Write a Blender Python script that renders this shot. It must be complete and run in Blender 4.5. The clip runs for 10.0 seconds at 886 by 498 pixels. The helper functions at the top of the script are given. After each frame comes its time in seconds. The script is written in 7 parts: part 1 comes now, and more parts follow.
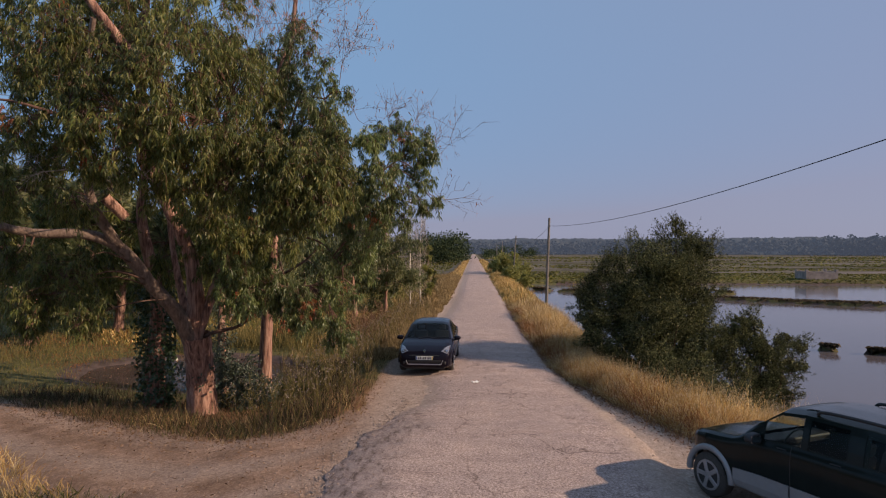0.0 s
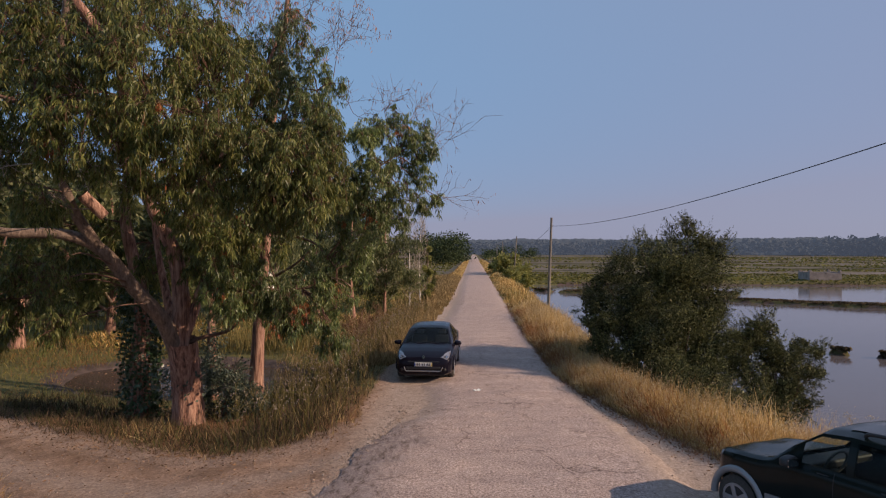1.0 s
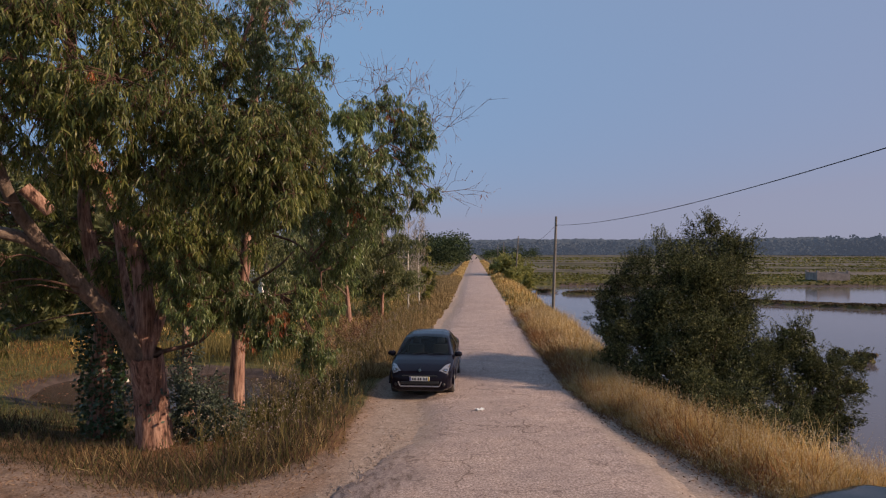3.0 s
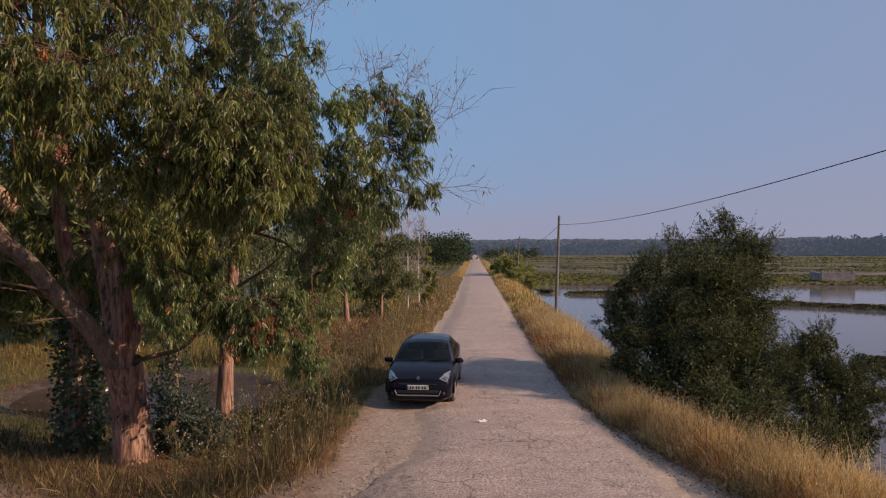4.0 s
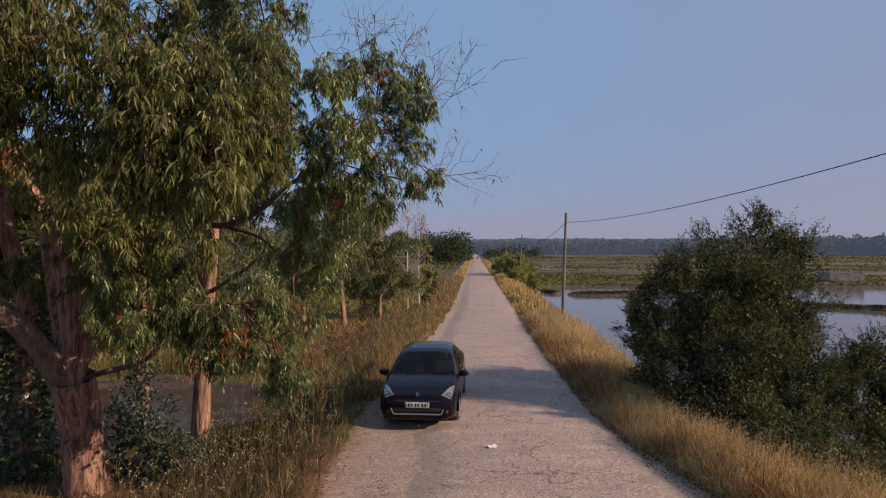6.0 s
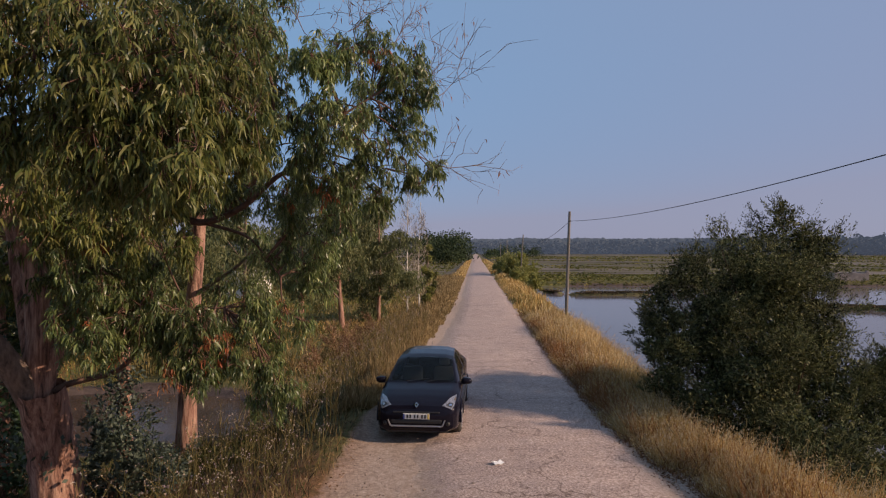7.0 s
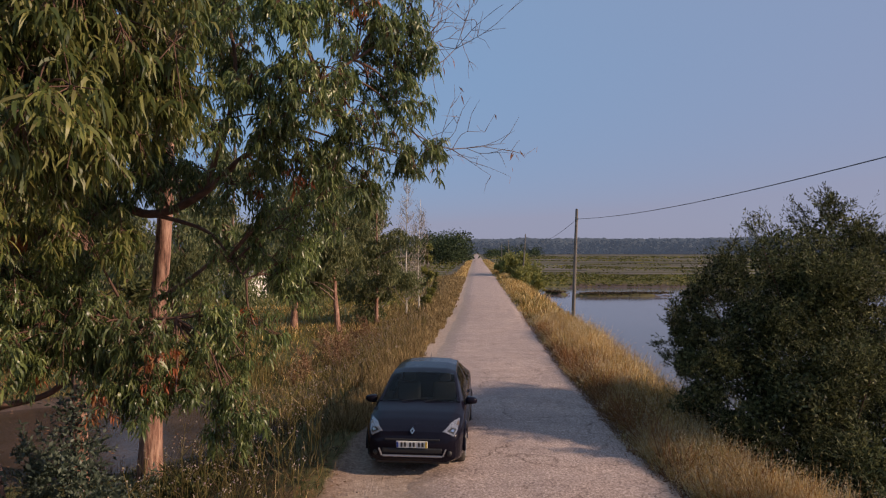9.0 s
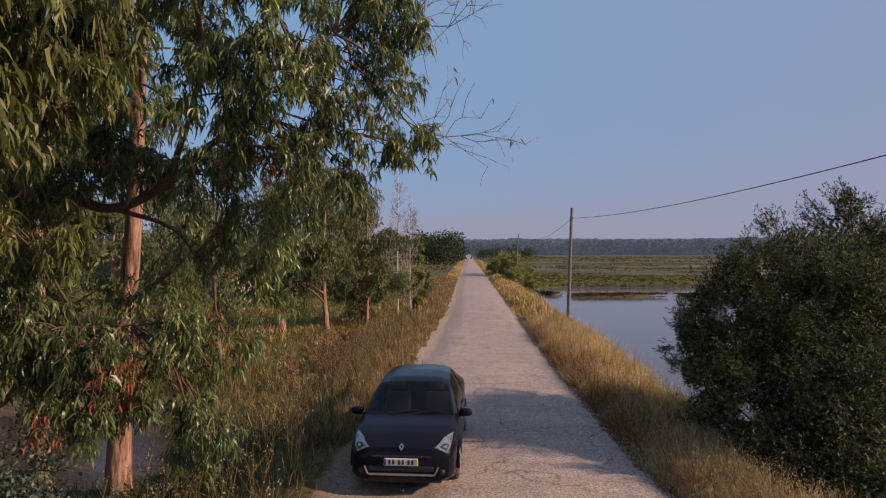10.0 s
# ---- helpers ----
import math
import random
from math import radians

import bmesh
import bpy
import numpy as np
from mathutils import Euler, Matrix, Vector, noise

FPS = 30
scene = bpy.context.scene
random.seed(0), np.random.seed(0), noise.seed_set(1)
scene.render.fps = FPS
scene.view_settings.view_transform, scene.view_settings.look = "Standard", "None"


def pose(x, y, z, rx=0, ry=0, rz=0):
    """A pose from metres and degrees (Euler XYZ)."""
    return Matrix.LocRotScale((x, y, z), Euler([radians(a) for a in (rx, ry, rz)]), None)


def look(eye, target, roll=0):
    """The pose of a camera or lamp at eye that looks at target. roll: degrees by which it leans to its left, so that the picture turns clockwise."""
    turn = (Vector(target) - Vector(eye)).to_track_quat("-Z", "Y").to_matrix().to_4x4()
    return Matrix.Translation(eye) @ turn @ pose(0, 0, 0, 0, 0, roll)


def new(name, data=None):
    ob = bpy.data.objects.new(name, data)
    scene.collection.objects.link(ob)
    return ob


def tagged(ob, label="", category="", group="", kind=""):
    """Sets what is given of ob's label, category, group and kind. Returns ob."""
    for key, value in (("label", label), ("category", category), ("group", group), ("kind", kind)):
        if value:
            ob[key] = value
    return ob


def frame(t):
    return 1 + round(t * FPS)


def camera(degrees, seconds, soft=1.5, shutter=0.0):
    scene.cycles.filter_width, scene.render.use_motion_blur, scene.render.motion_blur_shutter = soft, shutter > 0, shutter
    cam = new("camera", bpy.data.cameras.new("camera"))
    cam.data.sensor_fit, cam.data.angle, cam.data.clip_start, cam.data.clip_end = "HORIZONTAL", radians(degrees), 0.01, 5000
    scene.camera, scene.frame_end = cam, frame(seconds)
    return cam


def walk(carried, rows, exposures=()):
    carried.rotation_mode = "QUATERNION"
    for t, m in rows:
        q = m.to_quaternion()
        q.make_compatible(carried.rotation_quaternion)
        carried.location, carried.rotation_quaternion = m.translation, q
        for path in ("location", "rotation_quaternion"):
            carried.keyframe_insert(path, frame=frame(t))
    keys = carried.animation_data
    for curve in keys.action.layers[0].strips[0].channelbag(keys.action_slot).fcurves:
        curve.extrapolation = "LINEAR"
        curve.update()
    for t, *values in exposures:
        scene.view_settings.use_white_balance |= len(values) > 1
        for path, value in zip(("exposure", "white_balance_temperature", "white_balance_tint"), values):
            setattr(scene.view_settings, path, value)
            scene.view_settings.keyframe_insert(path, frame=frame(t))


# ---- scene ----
cam = camera(71.0, 10.0, 1.2)
METRES, EYE, TILT, LEAN, TURN = 9.0, 3.57, 0.26, 0.0, 2.8
ROWS = [
    (0.0, 0.0, 0.0, 0.0, -0.0, 0.0, -0.0),
    (0.5, -0.0004, 0.0516, -0.0003, -0.0, 0.02, -0.01),
    (1.0, 0.0003, 0.099, 0.0011, 0.0, 0.03, -0.02),
    (1.5, 0.0015, 0.1471, 0.0015, 0.02, 0.02, -0.02),
    (2.0, 0.0027, 0.1976, 0.0017, 0.03, 0.03, 0.0),
    (2.5, 0.0036, 0.2487, 0.0019, 0.02, 0.04, 0.03),
    (4.0, 0.008, 0.4055, 0.0023, 0.11, 0.05, 0.05),
    (4.5, 0.0053, 0.4551, 0.002, 0.11, 0.03, 0.06),
    (5.0, 0.0032, 0.5054, 0.0002, 0.11, 0.02, 0.06),
    (5.5, 0.0025, 0.5562, -0.0012, 0.14, 0.01, 0.03),
    (7.0, -0.0006, 0.7073, -0.0038, 0.16, -0.02, 0.05),
    (7.5, -0.0016, 0.7587, -0.0057, 0.15, 0.0, 0.06),
    (8.0, -0.0007, 0.8086, -0.0069, 0.18, 0.02, 0.03),
    (8.5, -0.0009, 0.8569, -0.0071, 0.2, -0.01, 0.05),
    (9.0, -0.0013, 0.9047, -0.008, 0.22, -0.02, 0.04),
    (9.5, -0.0013, 0.9526, -0.0096, 0.24, 0.0, 0.04),
    (9.7, -0.0013, 0.972, -0.0102, 0.2, 0.0, 0.04),
    (9.85, -0.0014, 0.986, -0.0106, -0.2, 0.01, 0.03),
    (10.0, -0.0015, 0.9995, -0.011, -0.51, 0.02, 0.03),
]
walk(cam, [(t, pose(0, 0, EYE, TILT, LEAN, TURN) @ pose(METRES * x, METRES * y, METRES * z, 90 + pitch, roll, yaw)) for t, x, y, z, yaw, pitch, roll in ROWS],
     exposures=[(0.0, 0.3, 6500, 20), (10.0, 0.3, 6500, 20)])

# ---- light ----
SUN_ELEV, SUN_AZ = 25.0, 101.0     # degrees; azimuth clockwise from +y (the way the road runs)
world = bpy.data.worlds.new("sky")
scene.world = world
world.use_nodes = True
wn, wl = world.node_tree.nodes, world.node_tree.links
bg = wn["Background"]
sky = wn.new("ShaderNodeTexSky")
sky.sky_type = "NISHITA"
sky.sun_disc = False
sky.sun_elevation, sky.sun_rotation = radians(SUN_ELEV), radians(SUN_AZ)
sky.air_density, sky.dust_density, sky.ozone_density = 1.0, 0.7, 3.0
# humid haze veils the sky: blue where the sky is deep, grey and mauve where it pales
split, ratio, pale = wn.new("ShaderNodeSeparateColor"), wn.new("ShaderNodeMath"), wn.new("ShaderNodeMapRange")
wl.new(sky.outputs[0], split.inputs[0])
ratio.operation = "DIVIDE"
wl.new(split.outputs[0], ratio.inputs[0])
wl.new(split.outputs[2], ratio.inputs[1])
wl.new(ratio.outputs[0], pale.inputs[0])
pale.inputs[1].default_value, pale.inputs[2].default_value = 0.36, 1.05
# the haze is brighter on the sun's side of the sky
compass, sunward, side, blend = wn.new("ShaderNodeTexCoord"), wn.new("ShaderNodeVectorMath"), wn.new("ShaderNodeMapRange"), wn.new("ShaderNodeMath")
sunward.operation = "DOT_PRODUCT"
wl.new(compass.outputs["Generated"], sunward.inputs[0])
sunward.inputs[1].default_value = (math.sin(radians(SUN_AZ)), math.cos(radians(SUN_AZ)), 0)
wl.new(sunward.outputs["Value"], side.inputs[0])
side.inputs[1].default_value, side.inputs[2].default_value, side.inputs[3].default_value, side.inputs[4].default_value = -0.45, 0.55, 0.0, 0.75
blend.operation, blend.use_clamp = "ADD", True
wl.new(pale.outputs[0], blend.inputs[0])
wl.new(side.outputs[0], blend.inputs[1])
veil, haze = wn.new("ShaderNodeMix"), wn.new("ShaderNodeMix")
veil.data_type = haze.data_type = "RGBA"
veil.inputs[6].default_value, veil.inputs[7].default_value = (1.36, 2.52, 3.86, 1), (1.9, 2.12, 2.92, 1)
wl.new(blend.outputs[0], veil.inputs[0])
haze.inputs[0].default_value = 0.92
wl.new(veil.outputs[2], haze.inputs[7])
wl.new(sky.outputs[0], haze.inputs[6])
wl.new(haze.outputs[2], bg.inputs[0])
bg.inputs[1].default_value = 0.116
sun = new("sun", bpy.data.lights.new("sun", "SUN"))
sun.data.energy, sun.data.angle, sun.data.color = 4.05, radians(0.6), (1.0, 0.78, 0.54)
az, el = radians(SUN_AZ), radians(SUN_ELEV)
to_sun = Vector((math.sin(az) * math.cos(el), math.cos(az) * math.cos(el), math.sin(el)))
sun.matrix_world = look(to_sun * 60, (0, 0, 0))


# ---- materials ----
def material(name):
    m = bpy.data.materials.new(name)
    m.use_nodes = True
    nt = m.node_tree
    return m, nt, nt.nodes["Principled BSDF"]


def node(nt, kind, **values):
    n = nt.nodes.new(kind)
    for k, v in values.items():
        n.inputs[k].default_value = v
    return n


def ramp(nt, source, stops):
    r = nt.nodes.new("ShaderNodeValToRGB")
    while len(r.color_ramp.elements) < len(stops):
        r.color_ramp.elements.new(0.5)
    for e, (p, c) in zip(r.color_ramp.elements, stops):
        e.position, e.color = p, (*c, 1)
    nt.links.new(source, r.inputs[0])
    return r.outputs[0]


def coords(nt):
    return nt.nodes.new("ShaderNodeNewGeometry").outputs["Position"]


def noise_tex(nt, scale, detail=4.0, rough=0.6, where=None):
    n = node(nt, "ShaderNodeTexNoise", Scale=scale, Detail=detail, Roughness=rough)
    nt.links.new(where or coords(nt), n.inputs["Vector"])
    return n.outputs["Fac"]


def mixed(nt, fac, a, b, how="MIX"):
    n = nt.nodes.new("ShaderNodeMix")
    n.data_type, n.blend_type = "RGBA", how
    for value, i in ((fac, 0), (a, 6), (b, 7)):
        if hasattr(value, "links"):
            nt.links.new(value, n.inputs[i])
        elif i == 0:
            n.inputs[i].default_value = value
        else:
            n.inputs[i].default_value = (*value, 1)
    return n.outputs[2]


def bump(nt, bsdf, height, strength, distance):
    b = node(nt, "ShaderNodeBump", Strength=strength, Distance=distance)
    nt.links.new(height, b.inputs["Height"])
    nt.links.new(b.outputs[0], bsdf.inputs["Normal"])


def plain(name, colour, rough=0.5, metal=0.0, grain=40.0, spread=0.25, coat=0.0, rel=0.1):
    """A surface of one colour with fine uneven tone and relief."""
    m, nt, p = material(name)
    f = noise_tex(nt, grain)
    dark = tuple(c * (1 - spread) for c in colour)
    light = tuple(min(1, c * (1 + spread)) for c in colour)
    nt.links.new(ramp(nt, f, [(0.3, dark), (0.7, light)]), p.inputs["Base Color"])
    p.inputs["Roughness"].default_value, p.inputs["Metallic"].default_value = rough, metal
    p.inputs["Coat Weight"].default_value = coat
    p.inputs["Coat Roughness"].default_value = 0.08
    if rel:
        bump(nt, p, f, rel, 0.01)
    return m


def leafy(name, colours, rough=0.5, through_light=0.35, patch=0.5, specular=0.4):
    """Leaves or blades: each one takes its own tone, in drifts; light shines through them."""
    m, nt, p = material(name)
    g = nt.nodes.new("ShaderNodeNewGeometry")
    n = len(colours) - 1
    own = ramp(nt, g.outputs["Random Per Island"], [(i / n, c) for i, c in enumerate(colours)])
    drift = ramp(nt, noise_tex(nt, patch, 3.0), [(0.3, (0.62, 0.62, 0.62)), (0.7, (1.25, 1.25, 1.2))])
    colour = mixed(nt, 1.0, own, drift, "MULTIPLY")
    nt.links.new(colour, p.inputs["Base Color"])
    p.inputs["Roughness"].default_value = rough
    p.inputs["Specular IOR Level"].default_value = specular
    t = nt.nodes.new("ShaderNodeBsdfTranslucent")
    nt.links.new(colour, t.inputs["Color"])
    mix = node(nt, "ShaderNodeMixShader", Fac=through_light)
    nt.links.new(p.outputs[0], mix.inputs[1])
    nt.links.new(t.outputs[0], mix.inputs[2])
    nt.links.new(mix.outputs[0], nt.nodes["Material Output"].inputs[0])
    return m


def bark_material(name, stops, stretch=0.12):
    m, nt, p = material(name)
    mp = nt.nodes.new("ShaderNodeMapping")
    mp.inputs["Scale"].default_value = (1, 1, stretch)
    nt.links.new(coords(nt), mp.inputs["Vector"])
    streaks = noise_tex(nt, 14.0, 6.0, 0.7, mp.outputs[0])
    nt.links.new(ramp(nt, streaks, stops), p.inputs["Base Color"])
    p.inputs["Roughness"].default_value = 0.85
    bump(nt, p, streaks, 0.9, 0.04)
    return m


def dirt_colour(nt, mid):
    """Pale sandy dirt with grit."""
    grit = noise_tex(nt, 16.0, 6.0, 0.85)
    return mixed(nt, 0.4, ramp(nt, grit, [(0.34, (0.15, 0.108, 0.082)), (0.5, (0.37, 0.285, 0.23)), (0.66, (0.68, 0.56, 0.47))]),
                 ramp(nt, mid, [(0.3, (0.25, 0.185, 0.145)), (0.7, (0.44, 0.345, 0.28))]))


def asphalt_material():
    """Old pale asphalt: worn aggregate, cracks, patches and dust."""
    m, nt, p = material("worn_asphalt")
    broad = noise_tex(nt, 0.35, 5.0, 0.65)
    mid = noise_tex(nt, 2.6, 5.0, 0.7)
    stone = noise_tex(nt, 26.0, 5.0, 0.8)
    base = ramp(nt, stone, [(0.34, (0.14, 0.108, 0.09)), (0.5, (0.385, 0.298, 0.262)), (0.66, (0.69, 0.57, 0.51))])
    worn = ramp(nt, broad, [(0.3, (0.88, 0.87, 0.88)), (0.55, (1.0, 0.98, 0.96)), (0.75, (1.12, 1.07, 1.02))])
    spots = ramp(nt, mid, [(0.28, (0.76, 0.74, 0.74)), (0.45, (1.0, 1.0, 1.0)), (0.8, (1.1, 1.08, 1.06))])
    c = mixed(nt, 1.0, mixed(nt, 1.0, base, worn, "MULTIPLY"), spots, "MULTIPLY")
    across = nt.nodes.new("ShaderNodeMapping")     # frost cracks and scuffs run across the road
    across.inputs["Scale"].default_value = (0.45, 2.4, 1)
    nt.links.new(coords(nt), across.inputs["Vector"])
    scuffs = noise_tex(nt, 1.0, 6.0, 0.7, across.outputs[0])
    c = mixed(nt, 1.0, c, ramp(nt, scuffs, [(0.3, (0.84, 0.83, 0.84)), (0.5, (1, 1, 1)), (0.72, (1.12, 1.11, 1.1))]), "MULTIPLY")
    v = nt.nodes.new("ShaderNodeTexVoronoi")
    v.feature = "DISTANCE_TO_EDGE"
    v.inputs["Scale"].default_value = 0.55
    warp = nt.nodes.new("ShaderNodeTexNoise")
    warp.inputs["Scale"].default_value = 1.3
    warp.inputs["Detail"].default_value = 5.0
    nt.links.new(coords(nt), warp.inputs["Vector"])
    add = nt.nodes.new("ShaderNodeVectorMath")
    add.operation = "ADD"
    nt.links.new(coords(nt), add.inputs[0])
    nt.links.new(warp.outputs["Color"], add.inputs[1])
    nt.links.new(add.outputs[0], v.inputs["Vector"])
    crack = ramp(nt, v.outputs["Distance"], [(0.0, (0.46, 0.43, 0.41)), (0.013, (1, 1, 1))])
    keep = ramp(nt, noise_tex(nt, 0.5, 2.0), [(0.42, (0, 0, 0)), (0.56, (1, 1, 1))])
    c = mixed(nt, keep, c, mixed(nt, 1.0, c, crack, "MULTIPLY"))
    patch = nt.nodes.new("ShaderNodeAttribute")
    patch.attribute_name = "patch"
    slant = nt.nodes.new("ShaderNodeMapping")     # old sealing coat at the edge, worn into pits and creases
    slant.inputs["Scale"].default_value, slant.inputs["Rotation"].default_value = (2.6, 1.0, 1), (0, 0, 0.5)
    nt.links.new(coords(nt), slant.inputs["Vector"])
    pits = ramp(nt, noise_tex(nt, 3.2, 7.0, 0.72, slant.outputs[0]), [(0.4, (0.16, 0.14, 0.13)), (0.48, (0.68, 0.66, 0.67)), (0.56, (1, 1, 1))])
    seal = mixed(nt, 1.0, ramp(nt, mid, [(0.3, (0.2, 0.165, 0.15)), (0.7, (0.36, 0.295, 0.275))]), pits, "MULTIPLY")
    c = mixed(nt, patch.outputs["Fac"], c, mixed(nt, 0.3, seal, c))
    dust = nt.nodes.new("ShaderNodeAttribute")
    dust.attribute_name = "dust"
    veil = nt.nodes.new("ShaderNodeMath")
    veil.operation = "MULTIPLY_ADD"
    nt.links.new(mid, veil.inputs[0])
    veil.inputs[1].default_value = 0.8
    nt.links.new(dust.outputs["Fac"], veil.inputs[2])
    c = mixed(nt, ramp(nt, veil.outputs[0], [(0.6, (0, 0, 0)), (1.15, (1, 1, 1))]), c, dirt_colour(nt, mid))
    nt.links.new(c, p.inputs["Base Color"])
    p.inputs["Roughness"].default_value = 0.9
    p.inputs["Specular IOR Level"].default_value = 0.2
    both = mixed(nt, 0.35, stone, mid)
    bump(nt, p, both, 0.8, 0.03)
    return m


def ground_material():
    """Soil under grass, bare sandy dirt and wet mud, told apart by how the land lies."""
    m, nt, p = material("earth")
    fine = noise_tex(nt, 30.0, 5.0, 0.7)
    mid = noise_tex(nt, 3.0, 5.0, 0.65)
    broad = noise_tex(nt, 0.12, 5.0, 0.6)

    def mask(name):
        a = nt.nodes.new("ShaderNodeAttribute")
        a.attribute_name = name
        s = nt.nodes.new("ShaderNodeMath")
        s.operation = "MULTIPLY_ADD"
        nt.links.new(mid, s.inputs[0])
        s.inputs[1].default_value = 0.7
        nt.links.new(a.outputs["Fac"], s.inputs[2])
        return ramp(nt, s.outputs[0], [(0.72, (0, 0, 0)), (0.95, (1, 1, 1))])

    soil = mixed(nt, broad, ramp(nt, mid, [(0.3, (0.06, 0.05, 0.025)), (0.7, (0.19, 0.14, 0.06))]),
                 ramp(nt, mid, [(0.3, (0.05, 0.065, 0.02)), (0.7, (0.16, 0.16, 0.055))]))
    dirt = dirt_colour(nt, mid)
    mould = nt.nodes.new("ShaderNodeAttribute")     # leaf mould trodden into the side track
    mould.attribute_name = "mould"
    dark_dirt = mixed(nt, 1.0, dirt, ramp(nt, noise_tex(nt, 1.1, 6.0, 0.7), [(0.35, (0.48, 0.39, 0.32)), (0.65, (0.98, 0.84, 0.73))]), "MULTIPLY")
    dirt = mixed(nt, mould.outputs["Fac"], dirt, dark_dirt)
    mud = ramp(nt, mid, [(0.3, (0.05, 0.036, 0.03)), (0.7, (0.13, 0.095, 0.08))])
    litter = ramp(nt, fine, [(0.3, (0.1, 0.05, 0.025)), (0.7, (0.3, 0.17, 0.09))])
    wide = nt.nodes.new("ShaderNodeMapping")
    wide.inputs["Scale"].default_value = (0.012, 0.075, 1)
    nt.links.new(coords(nt), wide.inputs["Vector"])
    flats = ramp(nt, noise_tex(nt, 1.0, 4.0, 0.6, wide.outputs[0]), [(0.36, (0.045, 0.04, 0.022)), (0.45, (0.1, 0.088, 0.042)), (0.53, (0.17, 0.145, 0.125)), (0.6, (0.06, 0.05, 0.028)), (0.68, (0.12, 0.105, 0.045))])
    c = mixed(nt, mask("litter"), soil, litter)
    c = mixed(nt, mask("flats"), c, flats)
    c = mixed(nt, mask("mud"), c, mud)
    c = mixed(nt, mask("dirt"), c, dirt)
    nt.links.new(c, p.inputs["Base Color"])
    p.inputs["Roughness"].default_value = 0.95
    p.inputs["Specular IOR Level"].default_value = 0.15
    bump(nt, p, mixed(nt, 0.5, fine, mid), 0.8, 0.05)
    return m


def water_material(name, tone, rough=0.06, ripple=2.2):
    m, nt, p = material(name)
    n = noise_tex(nt, 0.05 if ripple < 3 else 0.7, 5.0, 0.65)
    nt.links.new(ramp(nt, n, [(0.3, tuple(c * (0.8 if ripple < 3 else 0.45) for c in tone)), (0.7, tone)]), p.inputs["Base Color"])
    p.inputs["Roughness"].default_value = rough
    p.inputs["IOR"].default_value = 1.33
    p.inputs["Specular IOR Level"].default_value = 0.36
    bump(nt, p, noise_tex(nt, ripple, 4.0), 0.06 if ripple < 3 else 0.25, 0.05)
    return m


def paint_material(name, colour, flake=0.1):
    m, nt, p = material(name)
    dust = noise_tex(nt, 5.0, 6.0, 0.7)
    nt.links.new(ramp(nt, dust, [(0.35, colour), (0.8, tuple(c * 1.2 + 0.002 for c in colour))]), p.inputs["Base Color"])
    nt.links.new(ramp(nt, dust, [(0.3, (0.16,) * 3), (0.8, (0.3,) * 3)]), p.inputs["Roughness"])
    p.inputs["Metallic"].default_value = flake
    p.inputs["Coat Weight"].default_value = 0.16
    p.inputs["Specular IOR Level"].default_value = 0.1
    p.inputs["Coat Roughness"].default_value = 0.07
    return m


def car_glass(name, clear, tint):
    m, nt, p = material(name)
    p.inputs["Base Color"].default_value = (0.012, 0.016, 0.018, 1)
    p.inputs["Roughness"].default_value = 0.03
    p.inputs["IOR"].default_value = 1.5
    t = nt.nodes.new("ShaderNodeBsdfTransparent")
    t.inputs[0].default_value = tint
    mix = node(nt, "ShaderNodeMixShader", Fac=clear)
    nt.links.new(p.outputs[0], mix.inputs[1])
    nt.links.new(t.outputs[0], mix.inputs[2])
    nt.links.new(mix.outputs[0], nt.nodes["Material Output"].inputs[0])
    return m


M_ASPHALT, M_EARTH = asphalt_material(), ground_material()
M_WATER = water_material("marsh_water", (0.135, 0.115, 0.115), 0.1)
M_POND = water_material("pond_water", (0.085, 0.058, 0.046), 0.22, 4.0)
M_BARK = bark_material("stringy_red_bark", [(0.34, (0.045, 0.026, 0.02)), (0.46, (0.22, 0.108, 0.076)), (0.66, (0.48, 0.295, 0.215))])
M_LIMB = bark_material("smooth_grey_bark", [(0.3, (0.066, 0.046, 0.036)), (0.5, (0.18, 0.125, 0.095)), (0.72, (0.31, 0.225, 0.17))], 0.4)
M_TWIG = plain("dark_twig", (0.11, 0.055, 0.037), 0.9, grain=12)
M_DEADTWIG = plain("dead_twig", (0.17, 0.12, 0.1), 0.9, grain=12)
M_PALETWIG = plain("pale_twig", (0.34, 0.29, 0.25), 0.9, grain=12)
M_BOUGH = plain("dark_bough", (0.115, 0.062, 0.043), 0.9, grain=12, spread=0.4)
M_BIRCH = bark_material("white_bark", [(0.3, (0.28, 0.24, 0.2)), (0.45, (0.62, 0.57, 0.5)), (0.8, (0.78, 0.73, 0.66))], 2.0)
M_GUM = leafy("gum_leaves", [(0.0413, 0.0599, 0.019), (0.0764, 0.1045, 0.0304), (0.1176, 0.1444, 0.0389), (0.1699, 0.1852, 0.0494), (0.2526, 0.247, 0.0741), (0.1378, 0.1283, 0.0456)], 0.42, 0.4, specular=0.35)
M_GUMDARK = leafy("dark_gum_leaves", [(0.0551, 0.08, 0.03), (0.1045, 0.148, 0.05), (0.1634, 0.21, 0.07), (0.2612, 0.29, 0.1)], 0.36, 0.42, specular=0.55)
M_GUMFAR = leafy("olive_gum_leaves", [(0.075, 0.09, 0.04), (0.12, 0.14, 0.06), (0.18, 0.195, 0.085), (0.24, 0.24, 0.11)], 0.5, 0.45, specular=0.3)
M_ORANGE = leafy("red_withered_leaves", [(0.3, 0.07, 0.03), (0.45, 0.14, 0.05), (0.4, 0.2, 0.08)], 0.6, 0.4)
